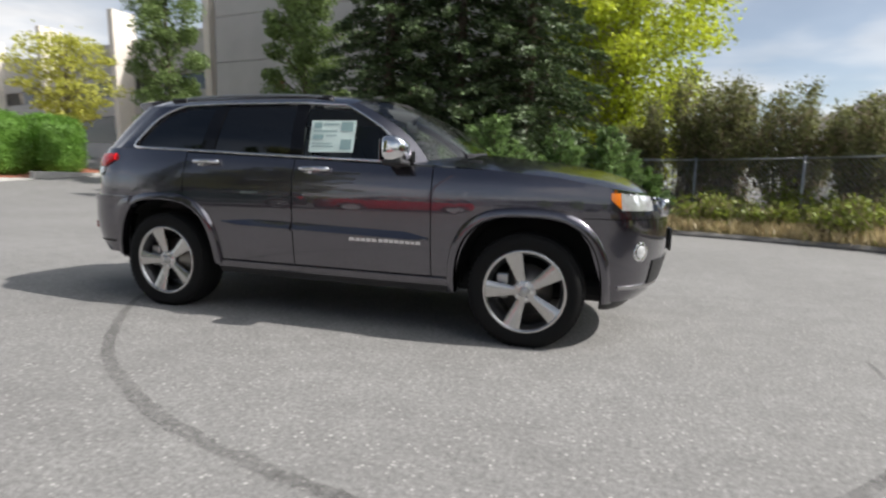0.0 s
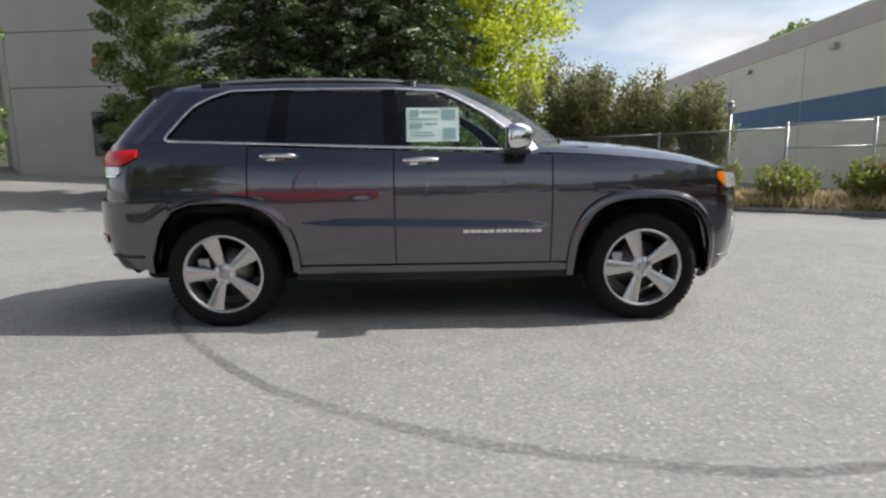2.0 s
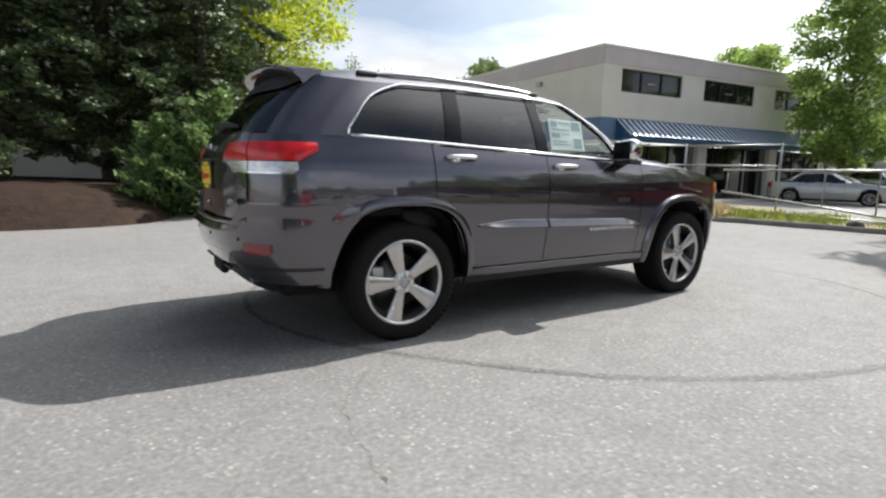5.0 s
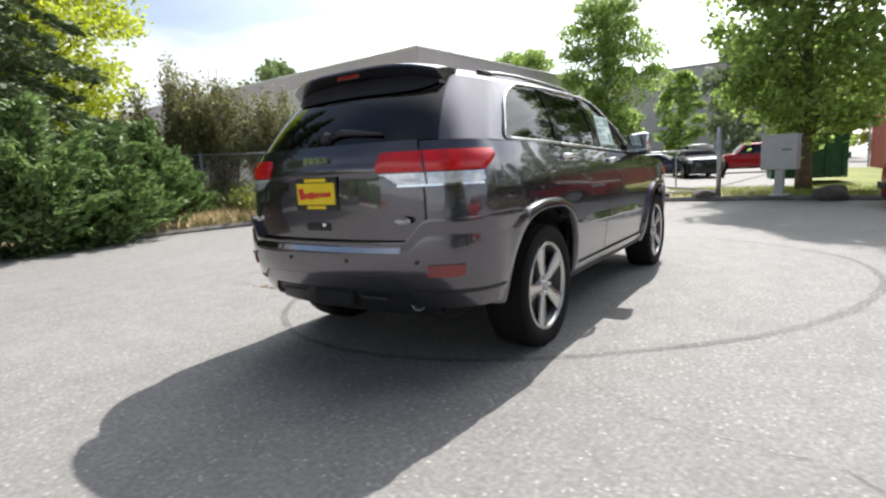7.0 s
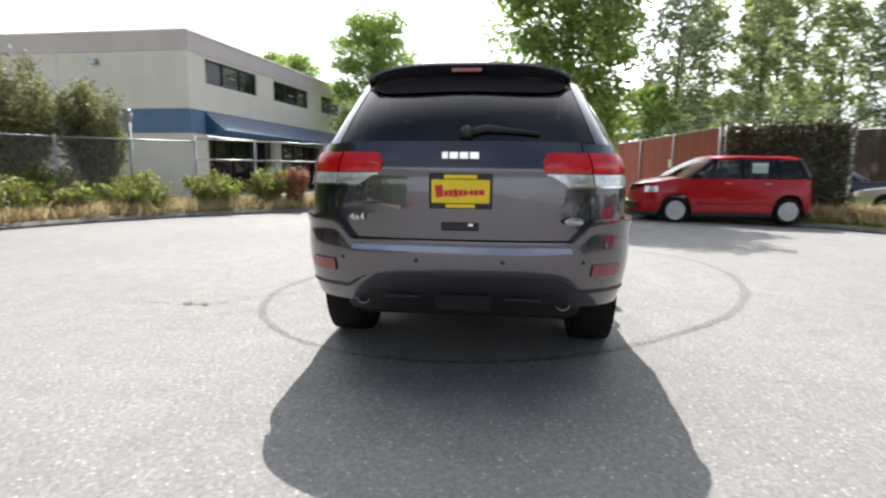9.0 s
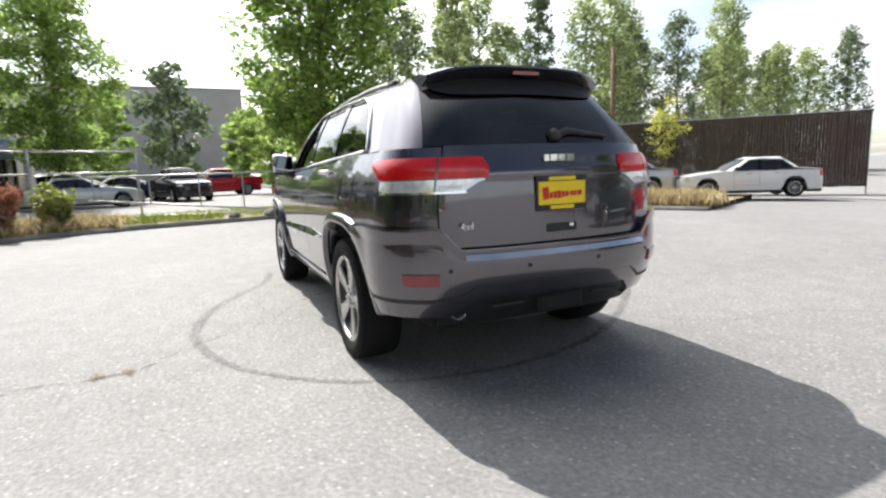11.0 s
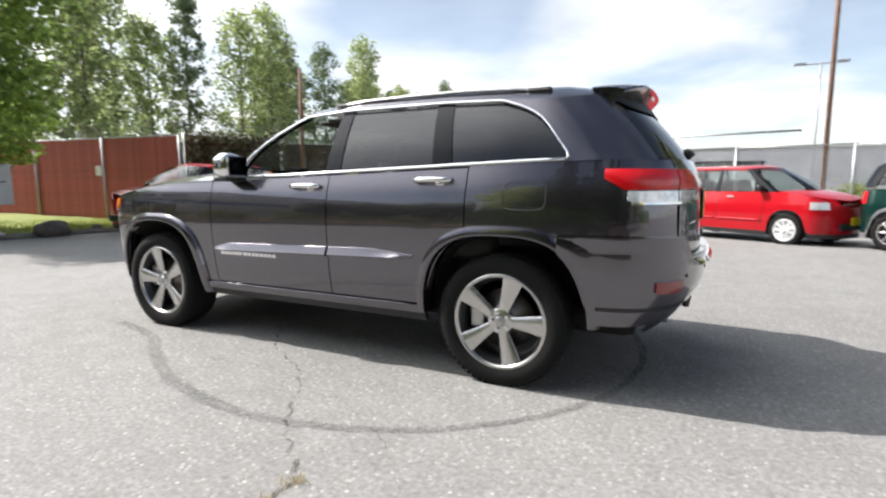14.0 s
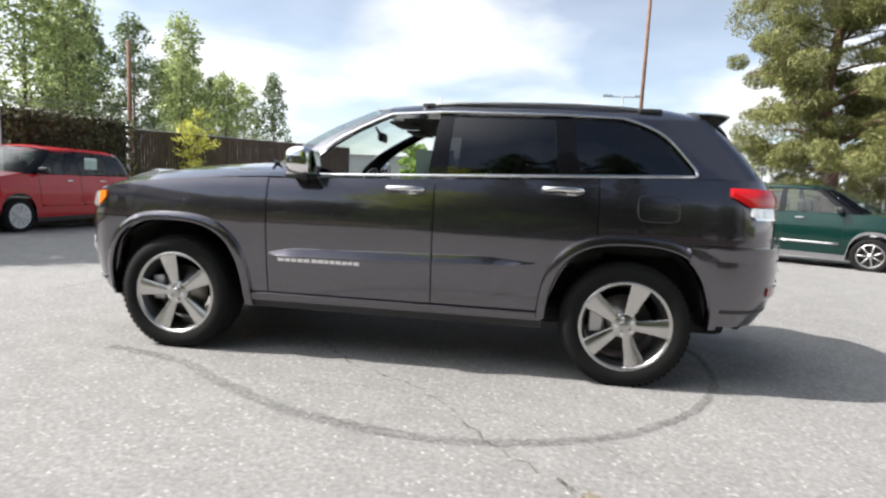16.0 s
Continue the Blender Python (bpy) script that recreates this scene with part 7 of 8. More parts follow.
    def sheet(name, x0, x1, z0, z1, mat, lift):
        ps = [sp_(x0, z0), sp_(x1, z0), sp_(x1, z1), sp_(x0, z1)]
        o = Vector((0, -1, 0.3)) * lift
        return mesh_object(name, [p + o for p in ps] + [p + o + Vector((0, 0.001, 0)) for p in ps], [(0, 1, 2, 3), (7, 6, 5, 4), (0, 4, 5, 1), (1, 5, 6, 2), (2, 6, 7, 3), (3, 7, 4, 0)], mat, stk)
    sheet("paper", 0, 1, 0, 1, PAPER, 0.0)
    for x0, x1, z0, z1 in ((0.06, 0.24, 0.74, 0.93), (0.68, 0.94, 0.66, 0.95), (0.70, 0.94, 0.08, 0.40), (0.06, 0.30, 0.40, 0.55), (0.28, 0.62, 0.86, 0.90), (0.06, 0.60, 0.64, 0.68), (0.36, 0.60, 0.50, 0.54), (0.06, 0.5, 0.26, 0.29), (0.06, 0.55, 0.16, 0.19)):
        sheet("print_bar", x0, x1, z0, z1, PAPER_INK, 0.002)
    return car


def u_for_x(x, z, rear):
    lo, hi = (2.0, 3.0) if rear else (0.0, 1.0)
    for _ in range(26):
        m = (lo + hi) / 2
        if rear:
            lo, hi = (m, hi) if plan(m, z)[0] > x else (lo, m)
        else:
            lo, hi = (m, hi) if plan(m, z)[0] > x else (lo, m)
    return (lo + hi) / 2


build_suv()


# ---- other parked cars ----
class Loft:
    """A simpler car body: an outline that changes with height, and a greenhouse over key columns."""

    def __init__(self, front, rear, width, base, belt, roof, key, arch, wheel_r, wheels, hood=None, deck=None, tumble=0.0):
        self.front, self.rear, self.w, self.base, self.belt, self.roof = front, rear, width / 2, base, belt, roof
        self.key, self.arch, self.r, self.wheels, self.hood, self.deck = key, arch, wheel_r, wheels, hood, deck
        self.xf, self.xr = front - 0.52, rear + 0.42
        self.floating = False

    def plan(self, u, z):
        h = (z - self.base) / (self.belt - self.base)
        w = self.w * (0.955 + 0.045 * math.sin(math.pi * min(1, max(0, h * 0.85 + 0.1))) - 0.03 * max(0, h - 0.7) / 0.3)
        xf = self.front - 0.10 * abs(h - 0.35) ** 1.5 - 0.16 * max(0, h - 0.62)
        xr = self.rear + 0.07 * abs(h - 0.4) ** 1.5
        side = lambda x: 1 - 0.04 * max(0, (x - 1.0) / 0.7) ** 2 - 0.03 * max(0, (-1.1 - x) / 0.6) ** 2
        if u < 1:
            a = (1 - u) * math.pi / 2
            return np.array([self.xf + (xf - self.xf) * math.sin(a) ** 0.9, w * side(self.xf) * math.cos(a) ** 0.9, z])
        if u <= 2:
            x = self.xf + (u - 1) * (self.xr - self.xf)
            return np.array([x, w * side(x), z])
        a = (u - 2) * math.pi / 2
        return np.array([self.xr + (xr - self.xr) * math.sin(a) ** 0.83, w * side(self.xr) * max(0, math.cos(a)) ** 0.83, z])

    def surf(self, u, z, off):
        p = self.plan(u, z)
        if off:
            d = self.plan(min(3, u + 0.004), z) - self.plan(max(0, u - 0.004), z)
            n = np.array([-d[1], d[0], 0])
            n /= np.linalg.norm(n) + 1e-9
            c = np.array([p[0] / 3, p[1], 0])
            p = p + (n if n @ c > 0 else -n) * off
        return p

    def u_of(self, x):
        return 1 + (self.xf - x) / (self.xf - self.xr)

    def arch_z(self, x):
        z = self.base
        for c in self.wheels:
            d = abs(x - c) / self.arch
            if d < 1:
                z = max(z, self.base + (self.r * 2.22 - self.base) * (1 - d ** 2.6) ** 0.5)
        return z

    def top_z(self, x):
        z = self.belt
        if self.hood:
            z = min(z, float(np.interp(x, *self.hood)) - 0.05)
        if self.deck:
            z = min(z, float(np.interp(x, *self.deck)) - 0.03)
        return z

    def patch(self, name, us, zlo, zhi, rows, mat, parent, off=0.0, sides=(1, -1), lip=0.012, label=""):
        bm = bmesh.new()
        for s in sides:
            cols = []
            for u in us:
                a, b = (f(self.plan(u, 0.6)[0]) if callable(f) else f for f in (zlo, zhi))
                col = [self.surf(u, a + (b - a) * r / rows, off) for r in range(rows + 1)]
                if lip:
                    col = [self.surf(u, a, off - lip)] + col + [self.surf(u, b, off - lip)]
                cols.append(col)
            vs = [[bm.verts.new((p[0], p[1] * s, p[2])) for p in c] for c in cols]
            for c, d in zip(vs, vs[1:]):
                for i in range(len(c) - 1):
                    bm.faces.new((c[i], d[i], d[i + 1], c[i + 1]))
        bmesh.ops.remove_doubles(bm, verts=bm.verts, dist=0.0004)
        bmesh.ops.recalc_face_normals(bm, faces=bm.faces)
        ob = part(name, bm, mat, parent, label)
        ob.data.shade_smooth()
        ob.data.set_sharp_from_angle(angle=radians(40))
        return ob

    def gp(self, c, t, off=0.0):
        n = len(self.key)
        i = min(n - 2, int(c))
        f = c - i

        def along(k):
            q = [np.array(self.key[max(0, min(n - 1, j))][k], float) for j in (i - 1, i, i + 1, i + 2)]
            if i == 0:
                q[0] = np.array(self.key[1][k]) * (1, -1, 1)
            if i == n - 2:
                q[3] = np.array(self.key[n - 2][k]) * (1, -1, 1)
            if 3 <= c < n - 4:
                return q[1] * (1 - f) + q[2] * f
            return 0.5 * (2 * q[1] + (q[2] - q[0]) * f + (2 * q[0] - 5 * q[1] + 4 * q[2] - q[3]) * f ** 2 + (3 * q[1] - q[0] - 3 * q[2] + q[3]) * f ** 3)
        a, b = along(0), along(1)
        p = a + (b - a) * t
        k = math.sin(math.pi * t) * 0.02
        if 2 <= c <= len(self.key) - 3:
            p[1] += k + off
        elif c < 2:
            p[0] += k * 1.6 + off * 0.5
            p[2] += k * 0.8 + off * 0.8
        else:
            p[0] -= k + off
        return p

    def glass(self, name, c0, c1, t0, t1, mat, parent, sides=(1,), off=0.0, nc=6, nt=5):
        bm = bmesh.new()
        for s in sides:
            vs = [[bm.verts.new((lambda p: (p[0], p[1] * s, p[2]))(self.gp(c0 + (c1 - c0) * i / nc, t0 + (t1 - t0) * j / nt, off))) for j in range(nt + 1)] for i in range(nc + 1)]
            for a, b in zip(vs, vs[1:]):
                for j in range(nt):
                    bm.faces.new((a[j], b[j], b[j + 1], a[j + 1]))
        bmesh.ops.remove_doubles(bm, verts=bm.verts, dist=0.0004)
        bmesh.ops.recalc_face_normals(bm, faces=bm.faces)
        return part(name, bm, mat, parent, "", True)


def small_wheel(parent, x, y, r, side, bright, spokes=9):
    w = new("wheel")
    w.parent = parent
    w.matrix_basis = pose(x, y, r, 0, 0, 0 if side > 0 else 180)
    part("tyre", lathe_bm([(r * 0.68, -0.09), (r * 0.8, -0.105), (r * 0.94, -0.10), (r, -0.07), (r, 0.07), (r * 0.94, 0.10), (r * 0.8, 0.105), (r * 0.68, 0.09)], 36), RUBBER, w, "", True)
    part("rim", lathe_bm([(r * 0.69, 0.088), (r * 0.66, 0.098), (r * 0.61, 0.088), (r * 0.57, 0.03), (0.001, 0.03)], 36), ALLOY_DARK if bright is ALLOY else bright, w, "", True)
    part("rim_lip", lathe_bm([(r * 0.70, 0.086), (r * 0.67, 0.101), (r * 0.615, 0.092)], 36), bright, w, "", True)
    for k in range(spokes):
        m = Matrix.Rotation(2 * math.pi * k / spokes, 4, "Y")
        bm = box_bm(r * 0.56, 0.03, r * (0.6 / spokes) * 1.2, r * 0.34, 0.078, 0, 0.006, 1)
        bmesh.ops.transform(bm, matrix=m, verts=bm.verts)
        part("spoke", bm, bright, w, "", True)
    part("hub_cap", lathe_bm([(r * 0.17, 0.06), (r * 0.16, 0.096), (0.001, 0.10)], 20), bright, w, "", True)


def build_car(name, lo, paint, m, label, group="", glass=None, bright=ALLOY, cladding=None, sticker=False, plate=False, box=None, spokes=9):
    car = empty(name, m, label, "car", group)
    us = [i / 14 for i in range(14)] + [1 + i / 70 for i in range(70)] + [2 + i / 14 for i in range(15)]
    lower = lo.base + 0.20
    lo.patch("body", us, lambda x: max(lo.base + 0.03, lo.arch_z(x)), lo.top_z, 14, paint, car)
    if cladding:
        lo.patch("cladding", us, lambda x: lo.arch_z(x) if lo.arch_z(x) > lo.base + 0.01 else lo.base - 0.02, lambda x: max(lo.base + 0.075, lo.arch_z(x) + 0.06), 3, cladding, car, 0.012)
    else:
        lo.patch("lower_trim", us, lambda x: lo.arch_z(x) if lo.arch_z(x) > lo.base + 0.01 else lo.base - 0.03, lambda x: max(lo.base + 0.06, lo.arch_z(x) + 0.012), 2, TRIM_BLACK, car, 0.004)
    n = len(lo.key)
    side0, side1 = 3, n - 4
    gl = glass or TINT
    for s in (1, -1):
        post = GLOSS_BLACK if lo.floating else paint
        lo.glass("a_pillar", 2.0, 3.0, 0, 1, post, car, (s,), 0.004)
        for k in range(side0, side1, 2):
            lo.glass("side_window", k + 0.02, k + 0.98, 0.04, 0.95, gl, car, (s,), -0.004)
            lo.glass("pillar", k + 0.98, min(k + 2.02, side1 + 0.0) if k + 1 < side1 else k + 1, 0, 1, GLOSS_BLACK, car, (s,), 0.0)
        lo.glass("d_pillar", side1 - 0.02, n - 3 + 0.02, 0, 1, post, car, (s,), 0.003)
        rail = [lo.gp(2.9 + (side1 - 2.9) * i / 20, 0.975, 0.004) for i in range(21)]
        sweep("cant_rail", rail, 0.06, 0.008, paint, car, (s,), "", (0, 1, 0.5))
        x0 = lo.key[4][0][0] + 0.30
        for hx in (x0, lo.key[min(6, side1)][0][0] + 0.25):
            p = lo.surf(lo.u_of(hx), lo.belt - 0.11, 0.018)
            part("door_handle", box_bm(0.17, 0.03, 0.028, p[0], p[1] * s, p[2], 0.009, 2), CHROME, car)
        for gx in (lo.key[3][0][0] - 0.02, lo.key[4][0][0] - 0.02, lo.key[6][0][0] if n > 9 else lo.key[5][0][0]):
            pts = [lo.surf(lo.u_of(gx), max(lo.base + 0.15, lo.arch_z(gx) + 0.02) + (lo.belt - 0.02 - max(lo.base + 0.15, lo.arch_z(gx) + 0.02)) * i / 6, 0.001) for i in range(7)]
            part("door_gap", tube([(p[0], p[1] * s, p[2]) for p in pts], 0.004, 5), TRIM_BLACK, car)
        p = lo.gp(3.0, 0.10)
        mir = part("door_mirror", box_bm(0.13, 0.20, 0.13, p[0] - 0.02, s * (p[1] + 0.13), p[2] + 0.04, 0.045, 3), TRIM_BLACK if paint is not RED_PAINT else BLACK_PAINT, car, "", True)
        mz = lo.base + 0.28
        for a, b in ((lo.key[3][0][0] - 0.05, lo.key[4][0][0] - 0.03), (lo.key[4][0][0] - 0.06, lo.key[6][0][0] + 0.06)):
            sweep("side_moulding", [lo.surf(lo.u_of(a + (b - a) * i / 8), mz, 0.002) for i in range(9)], 0.045, 0.014, SATIN if cladding else paint, car, (s,), "", (0, 1, 0))
        ha, hb = 0.86, 0.50
        lo.patch("head_lamp", [ha + (hb - ha) * i / 8 for i in range(9)], lo.belt - 0.33, lambda x: lo.belt - 0.19, 3, CLEAR_LENS, car, 0.012, (s,), 0.03)
        lo.patch("tail_lamp", [2.18 + 0.26 * i / 6 for i in range(7)], lo.belt - 0.25, lo.belt - 0.03, 3, RED_LENS, car, 0.012, (s,), 0.03)
        for c in lo.wheels:
            small_wheel(car, c, s * (lo.w - 0.10), lo.r, s, bright, spokes)
    lo.glass("windshield", 0, 2.0, 0.02, 0.98, gl, car, (1, -1), -0.002, 12)
    lo.glass("rear_window", n - 3 + 0.02, n - 1, 0.06, 0.92, TINT, car, (1, -1), -0.002, 10)
    bm = bmesh.new()
    rows = []
    for i in range(41):
        e = lo.gp((n - 1) * i / 40, 1.0)
        rows.append([bm.verts.new((e[0], e[1] * j / 6, e[2] + (lo.roof - e[2]) * (1 - abs(j / 6) ** 2.4) * min(1, 4 * min(i, 40 - i) / 40))) for j in range(-6, 7)])
    for a, b in zip(rows, rows[1:]):
        for j in range(12):
            bm.faces.new((a[j], b[j], b[j + 1], a[j + 1]))
    bmesh.ops.remove_doubles(bm, verts=bm.verts, dist=0.0005)
    bmesh.ops.recalc_face_normals(bm, faces=bm.faces)
    part("roof", bm, paint, car, "", True)
    for tag, prof, x0, sign in (("hood", lo.hood, lo.key[0][0][0], 1), ("trunk_lid", lo.deck, lo.key[-1][0][0], -1)):
        if not prof:
            continue
        bm = bmesh.new()
        rows = []
        for i in range(13):
            f = i / 12
            row = []
            for j in range(-10, 11):
                v = j / 10
                end = (lo.xf + (lo.front - 0.10 - lo.xf) * (1 - abs(v) ** 2.2) ** 0.45) if sign > 0 else (lo.xr + (lo.rear + 0.05 - lo.xr) * (1 - abs(v) ** 2.6) ** 0.4)
                st = x0 - sign * 0.28 * abs(v) ** 2
                x = st + (end - st) * f
                zc = float(np.interp(x, *prof))
                xx = min(max(x, lo.xr), lo.xf)
                ym = lo.plan(lo.u_of(xx), lo.top_z(xx))[1]
                row.append(bm.verts.new((x, ym * v, zc - (0.052 if sign > 0 else 0.032) * abs(v) ** 3)))
            rows.append(row)
        for a, b in zip(rows, rows[1:]):
            for j in range(20):
                bm.faces.new((a[j], b[j], b[j + 1], a[j + 1]))
        bmesh.ops.recalc_face_normals(bm, faces=bm.faces)
        part(tag, bm, paint, car, "", True)
    part("underbody", box_bm(lo.front - lo.rear - 0.5, lo.w * 1.7, 0.16, (lo.front + lo.rear) / 2, 0, lo.base + 0.05, 0.04), LINER, car)
    part("cabin_floor", box_bm(lo.xf - lo.xr - 0.5, lo.w * 1.55, 0.1, (lo.xf + lo.xr) / 2 - 0.2, 0, lo.base + 0.35), CABIN, car)
    for x in (0.15, -0.75):
        for y in (-0.36, 0.36):
            part("seat", box_bm(0.16, 0.46, 0.75, x - 0.1, y, lo.base + 0.75, 0.06, 2), LEATHER, car)
    p = lo.surf(0.0, lo.base + 0.28, 0.0)
    part("front_grille", box_bm(0.04, 1.0, 0.14, p[0] - 0.01, 0, lo.base + 0.20, 0.02), TRIM_BLACK, car)
    part("grille_chrome", box_bm(0.03, 0.5, 0.03, lo.front - 0.10, 0, lo.belt - 0.24, 0.01), CHROME, car)
    if plate:
        part("dealer_plate", box_bm(0.015, 0.31, 0.16, p[0] + 0.015, 0, lo.base + 0.30, 0.004), YELLOW, car, "yellow dealer plate")
    if sticker:
        a = lo.gp(5.5, 0.5, -0.02)
        part("window_sticker", box_bm(0.36, 0.004, 0.24, a[0], a[1] - 0.01, a[2], 0.001, 1), PAPER, car)
        part("window_sticker", box_bm(0.36, 0.004, 0.24, a[0], -a[1] + 0.01, a[2], 0.001, 1), PAPER, car)
    if box:
        for s in (-1, 1):
            part("bed_side", box_bm(box[0] - box[1], 0.08, 0.5, (box[0] + box[1]) / 2, s * (lo.w - 0.06), lo.belt - 0.22, 0.02), paint, car)
        part("tail_board", box_bm(0.06, lo.w * 1.9, 0.5, box[1] + 0.05, 0, lo.belt - 0.22, 0.02), paint, car)
    return car


def mpv():
    h = ((0.9, 1.3, 1.6, 1.85, 2.0, 2.13), (1.17, 1.135, 1.085, 1.02, 0.95, 0.84))
    key = [((1.40, 0, 1.135), (0.55, 0, 1.605)), ((1.32, 0.42, 1.125), (0.50, 0.36, 1.60)), ((1.08, 0.71, 1.085), (0.40, 0.55, 1.58)),
           ((0.86, 0.80, 1.065), (0.26, 0.605, 1.57)), ((-0.18, 0.835, 1.075), (-0.20, 0.64, 1.60)), ((-0.26, 0.835, 1.075), (-0.27, 0.64, 1.60)),
           ((-1.05, 0.83, 1.095), (-1.02, 0.635, 1.595)), ((-1.11, 0.825, 1.10), (-1.08, 0.63, 1.59)), ((-1.66, 0.795, 1.12), (-1.52, 0.60, 1.565)),
           ((-1.84, 0.72, 1.125), (-1.68, 0.55, 1.555)), ((-1.95, 0.55, 1.125), (-1.78, 0.45, 1.56)), ((-2.0, 0, 1.125), (-1.84, 0, 1.58))]
    lo = Loft(2.13, -2.03, 1.78, 0.22, 1.085, 1.655, key, 0.385, 0.325, (1.305, -1.305), h)
    lo.floating = True
    return lo


def sedan():
    h = ((0.9, 1.5, 2.0, 2.35), (0.98, 0.92, 0.84, 0.74))
    d = ((-2.45, -2.2, -1.7, -1.2), (0.93, 0.98, 1.02, 1.03))
    key = [((1.05, 0, 0.98), (0.25, 0, 1.37)), ((0.95, 0.40, 0.97), (0.2, 0.34, 1.36)), ((0.75, 0.70, 0.95), (0.08, 0.53, 1.34)),
           ((0.55, 0.82, 0.93), (-0.02, 0.57, 1.33)), ((-0.25, 0.84, 0.95), (-0.28, 0.60, 1.36)), ((-0.33, 0.84, 0.95), (-0.35, 0.60, 1.36)),
           ((-1.05, 0.83, 0.98), (-0.95, 0.58, 1.33)), ((-1.12, 0.82, 0.99), (-1.0, 0.57, 1.32)), ((-1.38, 0.80, 1.0), (-1.06, 0.55, 1.315)),
           ((-1.52, 0.72, 1.01), (-1.12, 0.52, 1.31)), ((-1.68, 0.45, 1.02), (-1.16, 0.4, 1.32)), ((-1.75, 0, 1.02), (-1.18, 0, 1.33))]
    return Loft(2.38, -2.42, 1.82, 0.20, 0.95, 1.42, key, 0.39, 0.32, (1.38, -1.38), h, d)


def tall_suv():
    h = ((0.9, 1.4, 2.0, 2.35), (1.18, 1.12, 1.04, 0.9))
    key = [((1.05, 0, 1.17), (0.4, 0, 1.70)), ((1.0, 0.40, 1.16), (0.36, 0.34, 1.69)), ((0.85, 0.72, 1.14), (0.24, 0.56, 1.67)),
           ((0.65, 0.84, 1.12), (0.1, 0.64, 1.66)), ((-0.25, 0.86, 1.13), (-0.28, 0.66, 1.68)), ((-0.35, 0.86, 1.13), (-0.35, 0.66, 1.68)),
           ((-1.1, 0.86, 1.14), (-1.08, 0.66, 1.68)), ((-1.2, 0.86, 1.14), (-1.16, 0.66, 1.67)), ((-1.95, 0.84, 1.15), (-1.85, 0.64, 1.65)),
           ((-2.1, 0.78, 1.15), (-1.95, 0.6, 1.65)), ((-2.22, 0.6, 1.15), (-2.03, 0.5, 1.65)), ((-2.28, 0, 1.15), (-2.08, 0, 1.67))]
    return Loft(2.35, -2.34, 1.88, 0.26, 1.13, 1.75, key, 0.43, 0.36, (1.4, -1.4), h)


def pickup():
    h = ((0.9, 1.4, 2.0, 2.6), (1.20, 1.15, 1.08, 0.95))
    d = ((-2.9, -1.0, -0.85), (0.80, 0.80, 1.16))
    key = [((1.05, 0, 1.18), (0.5, 0, 1.74)), ((1.0, 0.40, 1.17), (0.46, 0.34, 1.73)), ((0.9, 0.76, 1.15), (0.36, 0.58, 1.70)),
           ((0.78, 0.86, 1.13), (0.25, 0.66, 1.69)), ((0.02, 0.88, 1.14), (0.0, 0.68, 1.70)), ((-0.08, 0.88, 1.14), (-0.08, 0.68, 1.70)),
           ((-0.72, 0.88, 1.14), (-0.70, 0.67, 1.69)), ((-0.78, 0.87, 1.14), (-0.74, 0.66, 1.68)), ((-0.82, 0.86, 1.14), (-0.76, 0.65, 1.68)),
           ((-0.86, 0.80, 1.14), (-0.80, 0.62, 1.68)), ((-0.88, 0.55, 1.14), (-0.82, 0.5, 1.69)), ((-0.90, 0, 1.14), (-0.84, 0, 1.70))]
    return Loft(2.6, -2.75, 1.92, 0.30, 1.14, 1.78, key, 0.45, 0.38, (1.65, -1.65), h, d)


def parked(x, y, hx, hy, dz=0.0):
    return pose(x, y, ground_z(x, y) + dz, 0, 0, math.degrees(math.atan2(hy, hx)))


MPV = mpv()
GREY_PLASTIC = material("grey_moulded_plastic", (0.15, 0.15, 0.155), 0.55, vary=0.12, scale=20, bump=0.06, bump_scale=150)
WHITE_RIM = material("white_steel_wheel", (0.72, 0.72, 0.72), 0.4, vary=0.05)
build_car("compact_car", MPV, RED_PAINT, parked(9.0, -5.6, -0.05, 1.0), "bright red compact car with white wheels by the kerb", "parked compact cars", CLEAR, WHITE_RIM, sticker=True)
build_car("compact_car", MPV, RED_PAINT, parked(-3.3, -10.35, -0.81, 0.58), "bright red compact car with yellow dealer plate", "parked compact cars", CLEAR, WHITE_RIM, plate=True)
build_car("compact_car", MPV, GREEN_PAINT, parked(-6.95, -8.1, -0.78, 0.62), "dark green compact car with grey cladding", "parked compact cars", CLEAR, ALLOY, cladding=GREY_PLASTIC, sticker=True, spokes=7)
SEDAN, SUV2, PICKUP = sedan(), tall_suv(), pickup()
build_car("sedan_car", SEDAN, WHITE_PAINT, parked(6.6, -35.0, 1, 0.15), "white sedan parked in the south lot", "lot cars")
build_car("hatchback_car", MPV, BLACK_PAINT, parked(0.1, -24.6, 0.95, 0.15), "black hatchback parked in the south lot", "lot cars")
build_car("minivan_car", SUV2, SILVER_PAINT, parked(2.6, -38.5, 1, 0.1), "silver minivan parked in the south lot", "lot cars")
build_car("sedan_car", SEDAN, BLUE_PAINT, parked(11.5, -38.0, 1, 0.2), "dark blue sedan parked in the south lot", "lot cars")
build_car("sedan_car", SEDAN, SILVER_PAINT, parked(7.8, -43.0, 1, 0.1), "silver sedan parked in the south lot", "lot cars")
build_car("sport_car", SUV2, WHITE_PAINT, parked(-2.6, -31.0, 1, 0.1), "white tall car parked in the south lot", "lot cars")
build_car("sedan_car", SEDAN, SILVER_PAINT, parked(11.6, -13.1, 0.62, 0.78, 0.16), "silver sedan parked behind dry reeds", "lot cars")
build_car("sedan_car", SEDAN, BLUE_PAINT, parked(14.2, -10.6, 0.62, 0.78, 0.16), "dark blue sedan parked behind dry reeds", "lot cars")
